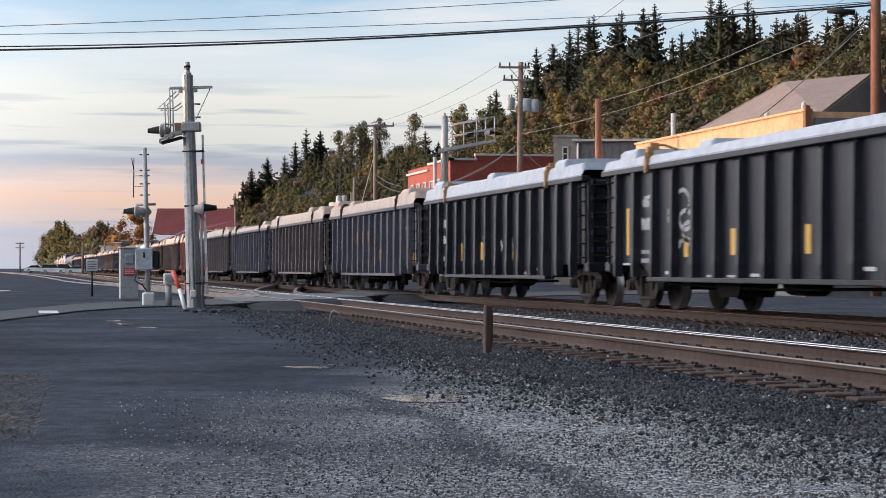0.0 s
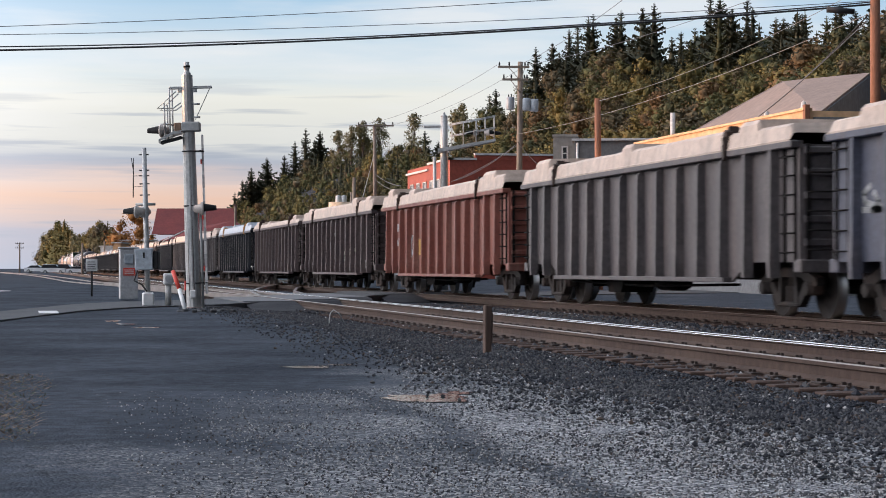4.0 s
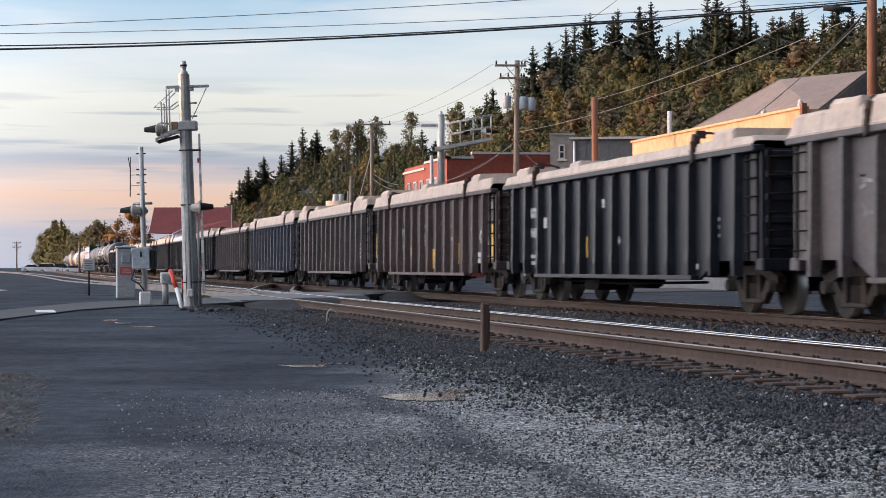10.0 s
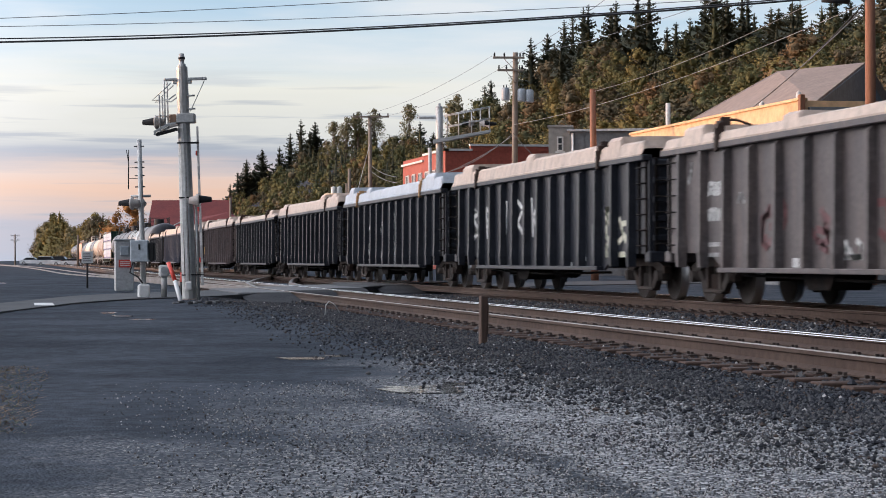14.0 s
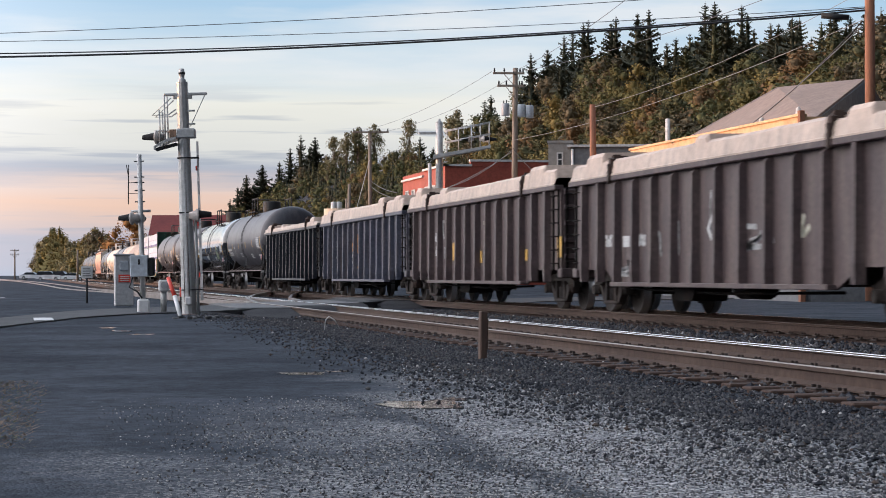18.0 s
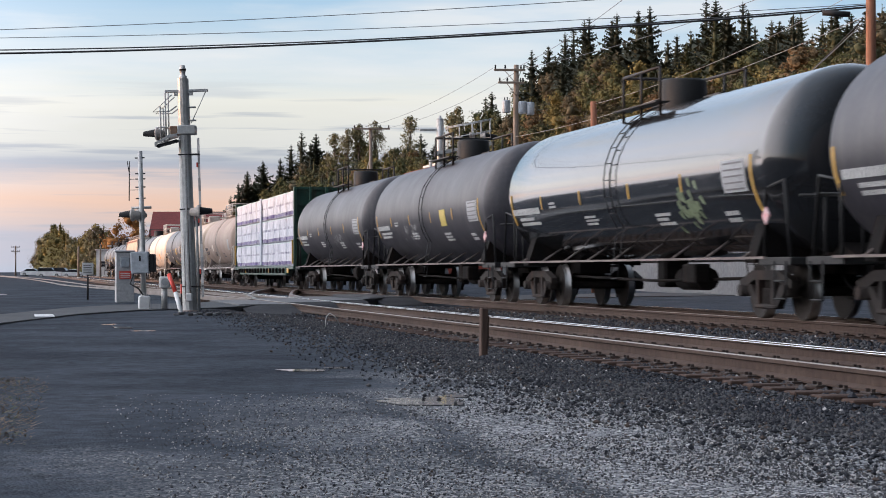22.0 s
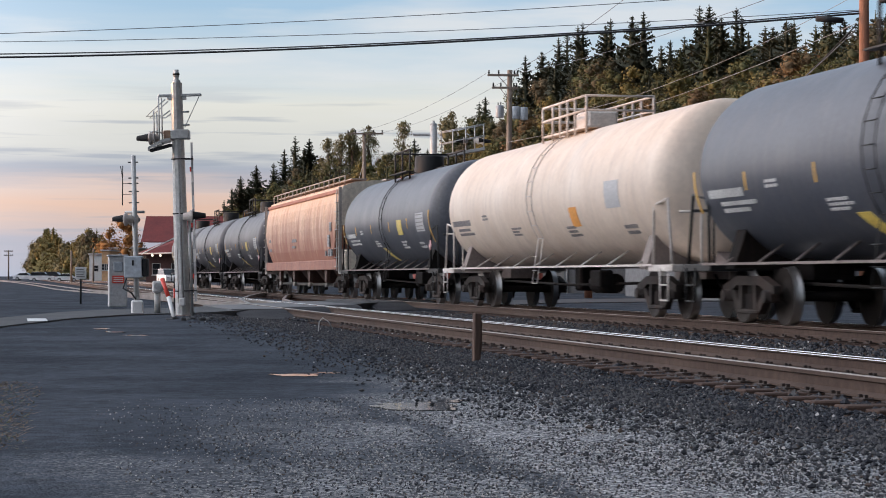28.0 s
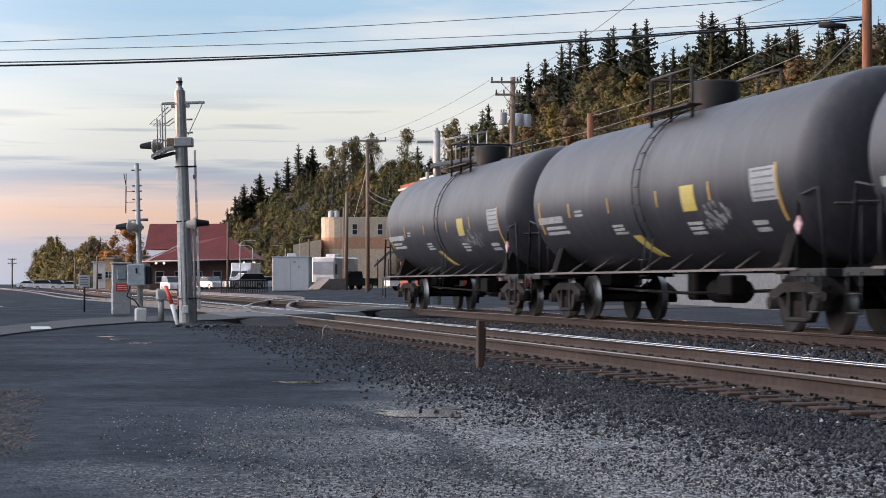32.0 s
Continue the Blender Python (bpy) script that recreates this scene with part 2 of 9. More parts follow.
# ---- materials ----
def surface(name, base, other=None, rough=0.7, metal=0.0, grain=8.0, patch=0.8, mix=0.5, bump=0.2, spread=0.12, stretch=(1, 1, 1), grime=None, grime_amount=0.0, coat=0.0, gloss=0.5):
    """Painted, worn or mineral surface: patches of two colours, a fine grain, streaks of grime and relief."""
    m = bpy.data.materials.new(name)
    m.use_nodes = True
    nt = m.node_tree
    N, Lk = nt.nodes.new, nt.links.new
    bsdf = nt.nodes["Principled BSDF"]
    other = other or tuple(min(1, c * 1.35 + 0.01) for c in base)
    co, info = N("ShaderNodeTexCoord"), N("ShaderNodeObjectInfo")
    shift = N("ShaderNodeVectorMath")
    shift.operation = "MULTIPLY_ADD"
    shift.inputs[1].default_value = stretch
    off = N("ShaderNodeMath")
    off.operation = "MULTIPLY"
    off.inputs[1].default_value = 37.0
    Lk(info.outputs["Random"], off.inputs[0])
    Lk(co.outputs["Object"], shift.inputs[0])
    Lk(off.outputs[0], shift.inputs[2])

    def noise_at(scale, detail, rough_):
        n = N("ShaderNodeTexNoise")
        n.inputs["Scale"].default_value, n.inputs["Detail"].default_value, n.inputs["Roughness"].default_value = scale, detail, rough_
        Lk(shift.outputs[0], n.inputs["Vector"])
        return n

    big, fine = noise_at(patch, 4.0, 0.6), noise_at(grain, 5.0, 0.65)
    step = N("ShaderNodeMapRange")
    step.inputs["From Min"].default_value, step.inputs["From Max"].default_value = 0.35, 0.68
    step.inputs["To Max"].default_value = mix * 2
    Lk(big.outputs["Fac"], step.inputs["Value"])
    c1 = N("ShaderNodeMix")
    c1.data_type = "RGBA"
    c1.inputs["A"].default_value, c1.inputs["B"].default_value = (*base, 1), (*other, 1)
    Lk(step.outputs[0], c1.inputs["Factor"])
    last = c1.outputs["Result"]
    if grime:
        st = N("ShaderNodeVectorMath")
        st.operation = "MULTIPLY"
        st.inputs[1].default_value = (3.0, 3.0, 0.35)
        Lk(shift.outputs[0], st.inputs[0])
        g = N("ShaderNodeTexNoise")
        g.inputs["Scale"].default_value, g.inputs["Detail"].default_value = 1.3, 6.0
        Lk(st.outputs[0], g.inputs["Vector"])
        gr = N("ShaderNodeMapRange")
        gr.inputs["From Min"].default_value, gr.inputs["From Max"].default_value = 0.48, 0.72
        gr.inputs["To Max"].default_value = grime_amount
        Lk(g.outputs["Fac"], gr.inputs["Value"])
        c2 = N("ShaderNodeMix")
        c2.data_type = "RGBA"
        c2.inputs["B"].default_value = (*grime, 1)
        Lk(gr.outputs[0], c2.inputs["Factor"])
        Lk(last, c2.inputs["A"])
        last = c2.outputs["Result"]
    hsv = N("ShaderNodeHueSaturation")
    vr = N("ShaderNodeMapRange")
    vr.inputs["To Min"].default_value, vr.inputs["To Max"].default_value = 1 - spread * 2.2, 1 + spread * 2.2
    vr.inputs["From Min"].default_value, vr.inputs["From Max"].default_value = 0.25, 0.75
    Lk(fine.outputs["Fac"], vr.inputs["Value"])
    Lk(vr.outputs[0], hsv.inputs["Value"])
    Lk(last, hsv.inputs["Color"])
    Lk(hsv.outputs[0], bsdf.inputs["Base Color"])
    rr = N("ShaderNodeMapRange")
    rr.inputs["To Min"].default_value, rr.inputs["To Max"].default_value = max(0.02, rough - 0.12), min(1, rough + 0.12)
    Lk(big.outputs["Fac"], rr.inputs["Value"])
    Lk(rr.outputs[0], bsdf.inputs["Roughness"])
    bsdf.inputs["Metallic"].default_value = metal
    bsdf.inputs["Coat Weight"].default_value = coat
    bsdf.inputs["Specular IOR Level"].default_value = gloss
    if bump:
        b = N("ShaderNodeBump")
        b.inputs["Strength"].default_value, b.inputs["Distance"].default_value = bump, 0.02
        Lk(fine.outputs["Fac"], b.inputs["Height"])
        Lk(b.outputs[0], bsdf.inputs["Normal"])
    return m


def glow(name, col, power):
    m = surface(name, col)
    b = m.node_tree.nodes["Principled BSDF"]
    b.inputs["Emission Color"].default_value = (*col, 1)
    b.inputs["Emission Strength"].default_value = power
    return m


RUST = (0.10, 0.05, 0.032)
DUST = (0.16, 0.145, 0.13)
BLACK_PAINT = surface("black_car_paint", (0.0110, 0.0125, 0.0175), (0.021, 0.023, 0.030), 0.42, grain=12, spread=0.18, grime=(0.065, 0.060, 0.058), grime_amount=0.20, gloss=0.22)
BLUE_PAINT = surface("faded_blue_black_paint", (0.040, 0.044, 0.067), (0.074, 0.076, 0.099), 0.55, grain=11, spread=0.2, patch=1.3, grime=(0.115, 0.085, 0.075), grime_amount=0.65)
GREY_PAINT = surface("dusty_grey_paint", (0.054, 0.045, 0.046), (0.090, 0.076, 0.073), 0.55, grain=11, spread=0.2, patch=1.3, grime=(0.125, 0.092, 0.08), grime_amount=0.6)
BROWN_PAINT = surface("dusty_brown_paint", (0.048, 0.031, 0.032), (0.080, 0.053, 0.050), 0.6, grain=11, spread=0.2, patch=1.3, grime=(0.125, 0.092, 0.078), grime_amount=0.65)
RED_PAINT = surface("oxide_red_paint", (0.16, 0.045, 0.03), (0.22, 0.075, 0.05), 0.65, grain=14, grime=(0.28, 0.19, 0.15), grime_amount=0.45)
TRUCK_CAST = surface("dusty_cast_steel", (0.020, 0.017, 0.016), (0.040, 0.033, 0.029), 0.8, grain=16, grime=RUST, grime_amount=0.35, gloss=0.2)
CAR_DARK = surface("dark_running_gear", (0.007, 0.0065, 0.0065), (0.013, 0.011, 0.010), 0.85, grain=20, grime=RUST, grime_amount=0.12, gloss=0.1)
WHEEL_STEEL = surface("worn_wheel_steel", (0.018, 0.015, 0.014), (0.032, 0.026, 0.022), 0.7, 0.1, grain=20, gloss=0.15)
SHINE = surface("polished_tread_steel", (0.30, 0.29, 0.28), rough=0.35, metal=1.0, grain=30, spread=0.05)
# dusty white, with the warm evening light mixed into the base colour
TARP = surface("warm_lit_white_tarpaulin", (0.45, 0.345, 0.275), (0.55, 0.44, 0.36), 0.6, grain=7, patch=1.6, bump=0.35, spread=0.10, grime=(0.27, 0.225, 0.19), grime_amount=0.55)
DULL_HEAD = surface("dull_rail_head", (0.30, 0.25, 0.21), (0.24, 0.19, 0.16), 0.4, 0.6, grain=12)
STRAP = surface("rusty_brown_strap", (0.032, 0.02, 0.016), (0.06, 0.036, 0.026), 0.85, grain=18)
TAN_STRAP = surface("tan_canvas_tie", (0.36, 0.20, 0.09), (0.48, 0.28, 0.13), 0.9, grain=18)
WHITE_MARK = surface("weathered_white_stencil", (0.55, 0.55, 0.53), (0.4, 0.4, 0.39), 0.7, grain=25, spread=0.2)
DIM_MARK = surface("faded_chalk_scribble", (0.33, 0.33, 0.32), (0.19, 0.19, 0.19), 0.8, grain=12, spread=0.3)
YELLOW_MARK = surface("yellow_reflector_tape", (0.62, 0.36, 0.06), (0.5, 0.30, 0.07), 0.5, grain=25)
ORANGE_MARK = surface("faded_orange_lettering", (0.45, 0.20, 0.05), (0.32, 0.16, 0.06), 0.7, grain=9, spread=0.3)
TEAL_MARK = surface("teal_spray_paint", (0.10, 0.28, 0.30), (0.26, 0.36, 0.38), 0.7, grain=6, spread=0.3)
PINK_MARK = surface("faded_red_spray_paint", (0.17, 0.06, 0.06), (0.10, 0.06, 0.065), 0.75, grain=6, spread=0.3)
RAIL_SIDE = surface("rusted_rail_web", (0.056, 0.037, 0.029), (0.085, 0.059, 0.046), 0.85, gloss=0.2, grain=10, patch=0.5)
RAIL_TOP = surface("bright_rail_head", (0.85, 0.83, 0.80), rough=0.2, metal=1.0, grain=12, spread=0.05)
TIE_WOOD = surface("creosoted_tie_wood", (0.050, 0.032, 0.025), (0.085, 0.056, 0.044), 0.9, grain=16, bump=0.5, gloss=0.15)
OLD_WOOD = surface("weathered_pole_wood", (0.25, 0.205, 0.165), (0.18, 0.145, 0.115), 0.9, grain=9, stretch=(4, 4, 0.4), bump=0.5)
RED_WOOD = surface("reddish_treated_wood", (0.30, 0.13, 0.07), (0.22, 0.10, 0.06), 0.85, grain=9, stretch=(4, 4, 0.4), bump=0.4)
GALV = surface("galvanised_steel", (0.42, 0.42, 0.41), (0.52, 0.52, 0.51), 0.5, 0.35, grain=12, grime=(0.3, 0.28, 0.25), grime_amount=0.4)
ALU = surface("dull_aluminium", (0.50, 0.50, 0.50), (0.42, 0.42, 0.43), 0.5, 0.3, grain=15)
DARK_METAL = surface("black_signal_enamel", (0.018, 0.018, 0.02), (0.03, 0.03, 0.03), 0.7, grain=20, gloss=0.15)
WHITE_PAINT = surface("white_enamel", (0.74, 0.74, 0.73), (0.66, 0.65, 0.63), 0.5, grain=12, spread=0.05, grime=(0.4, 0.36, 0.3), grime_amount=0.2)
RED_ENAMEL = surface("red_reflective_enamel", (0.55, 0.05, 0.03), rough=0.5, grain=12)
LENS = surface("dark_red_lens", (0.12, 0.01, 0.01), rough=0.15)
CABLE = surface("black_cable_jacket", (0.015, 0.015, 0.016), rough=0.7)
WIRE = surface("grey_wire", (0.10, 0.10, 0.105), rough=0.5, metal=0.5)
PORCELAIN = surface("grey_transformer_enamel", (0.30, 0.33, 0.36), rough=0.45, grain=12)

COOL_TARP = surface("pale_blue_tarpaulin", (0.36, 0.40, 0.45), (0.46, 0.49, 0.53), 0.5, grain=7, patch=1.4, bump=0.3, spread=0.08, grime=(0.36, 0.33, 0.31), grime_amount=0.35)
MATT_BLACK = surface("matt_black_tank_paint", (0.025, 0.024, 0.031), (0.034, 0.032, 0.040), 0.45, grain=12, grime=(0.11, 0.10, 0.095), grime_amount=0.3, bump=0.08)
GLOSS_BLACK = surface("gloss_black_tank_paint", (0.014, 0.015, 0.017), (0.021, 0.022, 0.024), 0.14, grain=12, bump=0.02, coat=0.6, gloss=0.5)
SLATE_PAINT = surface("slate_grey_tank_paint", (0.049, 0.055, 0.070), (0.059, 0.065, 0.081), 0.42, grain=12, bump=0.06, grime=(0.14, 0.13, 0.12), grime_amount=0.25)
BEIGE_PAINT = surface("dirty_beige_tank_paint", (0.36, 0.27, 0.215), (0.28, 0.205, 0.16), 0.6, grain=10, spread=0.06, bump=0.05, grime=(0.20, 0.15, 0.13), grime_amount=0.45)
CREAM_PAINT = surface("cream_tank_paint", (0.66, 0.56, 0.46), (0.58, 0.47, 0.37), 0.5, grain=10, spread=0.04, bump=0.04, grime=(0.38, 0.31, 0.27), grime_amount=0.35)
CAR_BLACK = surface("black_fittings_paint", (0.014, 0.014, 0.015), (0.024, 0.023, 0.022), 0.6, grain=20, gloss=0.3)
TAN_PAINT = surface("tan_tank_paint", (0.50, 0.40, 0.31), (0.42, 0.33, 0.25), 0.5, grain=10, spread=0.05, bump=0.05, grime=(0.28, 0.22, 0.18), grime_amount=0.4)
PALE_WIRE = surface("bare_service_wire", (0.22, 0.21, 0.20), rough=0.5, metal=0.3)
WHITE_GEAR = surface("dirty_white_fittings", (0.58, 0.54, 0.50), (0.42, 0.36, 0.32), 0.6, grain=18)
# dusty sills, and the painted sky sheen of the black cars' running rails
DUST_SHEEN_GEAR = surface("dust_sheen_paint", (0.22, 0.18, 0.16), (0.14, 0.11, 0.10), 0.75, grain=18)
PANEL_GREY = surface("grey_data_panel", (0.42, 0.42, 0.42), (0.34, 0.34, 0.34), 0.6, grain=20)
PLACARD = surface("yellow_notice_plate", (0.62, 0.47, 0.10), (0.55, 0.42, 0.12), 0.5, grain=18)
ORANGE_PLATE = surface("orange_notice_plate", (0.62, 0.27, 0.05), rough=0.6, grain=18)
PALE_PLATE = surface("pale_primer_sheet", (0.70, 0.63, 0.52), (0.60, 0.54, 0.45), 0.65, grain=10, grime=(0.25, 0.18, 0.14), grime_amount=0.4)
PINK_SIGN = surface("faded_red_sign", (0.60, 0.22, 0.22), (0.75, 0.6, 0.6), 0.5, grain=30, patch=14)
CHUTE_PAINT = surface("dark_rusty_chute", (0.06, 0.032, 0.025), (0.10, 0.05, 0.036), 0.8, grain=12)
WRAP_STRIP = surface("blue_grey_strip", (0.32, 0.36, 0.43), (0.38, 0.41, 0.47), 0.5, grain=6)
CREAM_MARK = surface("cream_spray_paint", (0.50, 0.49, 0.38), (0.36, 0.35, 0.28), 0.7, grain=10, spread=0.25)
POST_WOOD = surface("dark_brown_post_wood", (0.075, 0.046, 0.036), (0.13, 0.085, 0.062), 0.9, grain=9, stretch=(4, 4, 0.4), bump=0.5)
GREEN_MARK = surface("green_spray_paint", (0.13, 0.17, 0.09), (0.24, 0.27, 0.17), 0.7, grain=8, spread=0.3)
DIM_DARK = surface("faded_dark_stencil", (0.16, 0.15, 0.15), rough=0.7, grain=20)
GREEN_PAINT = surface("dark_green_car_paint", (0.012, 0.055, 0.038), (0.022, 0.07, 0.048), 0.5, grain=12, grime=RUST, grime_amount=0.3)
WRAP = surface("white_lumber_wrap", (0.52, 0.52, 0.57), (0.40, 0.41, 0.47), 0.4, grain=3.5, patch=1.5, bump=0.7, spread=0.06)
PURPLE = surface("purple_wrap_hem", (0.035, 0.020, 0.115), (0.075, 0.05, 0.20), 0.4, grain=8)
WRAP_PRINT = surface("faint_wrap_print", (0.20, 0.19, 0.28), (0.50, 0.50, 0.55), 0.4, grain=20, patch=5, mix=0.5)
WRAP_EDGE = surface("pale_green_board_edge", (0.42, 0.56, 0.50), (0.5, 0.6, 0.56), 0.6, grain=10)
BLEACHED = surface("bleached_orange_paint", (0.62, 0.44, 0.31), (0.55, 0.35, 0.23), 0.65, grain=8, grime=(0.40, 0.19, 0.12), grime_amount=0.25, bump=0.06)


def rust_foot(m, low, high, rust, stretch=(1.0, 2.2, 0.30)):
    """Streaks of rust that creep up a side from its foot."""
    nt = m.node_tree
    N, Lk = nt.nodes.new, nt.links.new
    b = nt.nodes["Principled BSDF"]
    co, sep, mp, nz = N("ShaderNodeTexCoord"), N("ShaderNodeSeparateXYZ"), N("ShaderNodeVectorMath"), N("ShaderNodeTexNoise")
    Lk(co.outputs["Object"], sep.inputs[0])
    mp.operation = "MULTIPLY"
    mp.inputs[1].default_value = stretch
    Lk(co.outputs["Object"], mp.inputs[0])
    nz.inputs["Scale"].default_value, nz.inputs["Detail"].default_value = 1.0, 4.5
    Lk(mp.outputs[0], nz.inputs["Vector"])
    reach = N("ShaderNodeMath")
    reach.operation = "MULTIPLY_ADD"
    Lk(nz.outputs["Fac"], reach.inputs[0])
    reach.inputs[1].default_value = -3.4
    Lk(sep.outputs["Z"], reach.inputs[2])
    rg = N("ShaderNodeMapRange")
    rg.inputs["From Min"].default_value, rg.inputs["From Max"].default_value = high - 1.7, low - 1.7
    rg.inputs["To Max"].default_value = 0.88
    Lk(reach.outputs[0], rg.inputs["Value"])
    mx = N("ShaderNodeMix")
    mx.data_type = "RGBA"
    mx.inputs["B"].default_value = (*rust, 1)
    Lk(b.inputs["Base Color"].links[0].from_socket, mx.inputs["A"])
    Lk(rg.outputs[0], mx.inputs["Factor"])
    Lk(mx.outputs["Result"], b.inputs["Base Color"])


rust_foot(BLEACHED, 1.75, 3.35, (0.26, 0.085, 0.05))
PINKISH = surface("faded_pink_sill", (0.34, 0.15, 0.10), (0.26, 0.11, 0.075), 0.7, grain=10, grime=(0.2, 0.12, 0.09), grime_amount=0.6)
GALV_WARM = surface("warm_grey_galvanising", (0.40, 0.37, 0.34), (0.32, 0.28, 0.25), 0.6, 0.2, grain=12)


# ---- the ground, the road and the track ----
NEAR_X, TRAIN_X = 7.29, 12.70
ROAD_EDGE = [(-60.0, 0.0), (-6.0, 19.0), (-1.0, 30.2), (-0.34, 33.4), (1.19, 39.6), (2.43, 42.6), (4.4, 45.2), (6.6, 49.0), (12.0, 62.0), (20.0, 74.0), (60.0, 90.0)]


def lerp_line(pts, x):
    if x <= pts[0][0]:
        return pts[0][1]
    for (a, p), (b, q) in zip(pts, pts[1:]):
        if x <= b:
            return p + (q - p) * (x - a) / (b - a)
    return pts[-1][1]


def ease(a, b, x):
    k = min(1.0, max(0.0, (x - a) / (b - a)))
    return k * k * (3 - 2 * k)


# saddles and knolls of the ridge: bearing from the lot in degrees, metres up or down
SADDLES = [(4.0, -6.0), (6.0, -9.0), (7.0, -6.0), (8.0, -2.5), (9.0, -3.5), (10.0, 0.0), (11.0, -1.0), (11.6, -6.0), (12.0, -9.0), (13.0, -6.5), (14.0, -4.5), (15.0, -2.0),
           (16.0, 0.0), (17.0, 0.0), (18.0, -3.0), (19.0, -3.0), (20.0, -0.5), (21.0, -2.0), (24.0, -2.0)]


def hill(x, y):
    """The wooded ridge that runs along the track on its far side."""
    knoll = lerp_line(SADDLES, math.degrees(math.atan2(x, y))) * ease(58.0, 120.0, x) if x > 58.0 and y > 60.0 else 0.0
    end = 1.0 - ease(820.0, 1350.0, y)
    rise = ease(58.0, 125.0, x) * (27.5 + 9.5 * ease(270.0, 390.0, y) - 7.0 * ease(420.0, 540.0, y) + 9.0 * ease(640.0, 800.0, y)) + ease(120.0, 420.0, x) * 22.0
    return max(0.0, rise * end * ease(-500.0, -50.0, y) * (1.0 + 0.22 * noise.noise((x / 60.0, y / 70.0, 3.0))) + knoll * end)


def ground_z(x, y):
    lot = -0.15 + 0.08 * ease(18.0, 39.0, y)
    lot -= 0.12 * ease(3.0, -8.0, x) * ease(25.0, 40.0, y)
    bed = -0.25
    if x < 5.9:
        z = lot + (bed - lot) * ease(4.2, 5.9, x)
    elif x < 14.6:
        z = bed
    else:
        z = bed + (-0.32 - bed) * ease(14.6, 16.5, x)
    z += 0.45 * ease(60.0, 150.0, y) * ease(15.0, 24.0, x)
    # unseen rise in the west, added to keep the low sun off the train
    west = 15.4 * ease(-100.0, -170.0, x) * (1.0 - ease(190.0, 260.0, y))
    return z + hill(x, y) + west


def make_ground():
    def axis(marks):
        out = []
        for (a, b, n) in marks:
            out += [a + (b - a) * i / n for i in range(n)]
        return out + [marks[-1][1]]

    xs = axis([(-3000, -300, 6), (-300, -30, 8), (-30, -8, 10), (-8, 8, 80), (8, 18, 26), (18, 60, 14), (60, 180, 24), (180, 600, 12), (600, 3000, 6)])
    ys = axis([(-3000, -400, 5), (-400, -20, 8), (-20, 6, 14), (6, 30, 120), (30, 60, 75), (60, 160, 30), (160, 1300, 76), (1300, 4800, 8)])
    v, f = [], []
    for y in ys:
        for x in xs:
            z = ground_z(x, y)
            if -12 < x < 6 and 6 < y < 40:
                z += 0.010 * noise.noise((x * 0.9, y * 0.5, 0)) + 0.008 * noise.noise((x * 2.6, y * 2.6, 4))
            v.append((x, y, z))
    n = len(xs)
    for j in range(len(ys) - 1):
        for i in range(n - 1):
            f.append((j * n + i, j * n + i + 1, (j + 1) * n + i + 1, (j + 1) * n + i))
    s = Shape().add(v, f, True)
    return solid("ground", s, GROUND, "dark damp gravel and worn asphalt beside the railway", "ground", kind="structure")


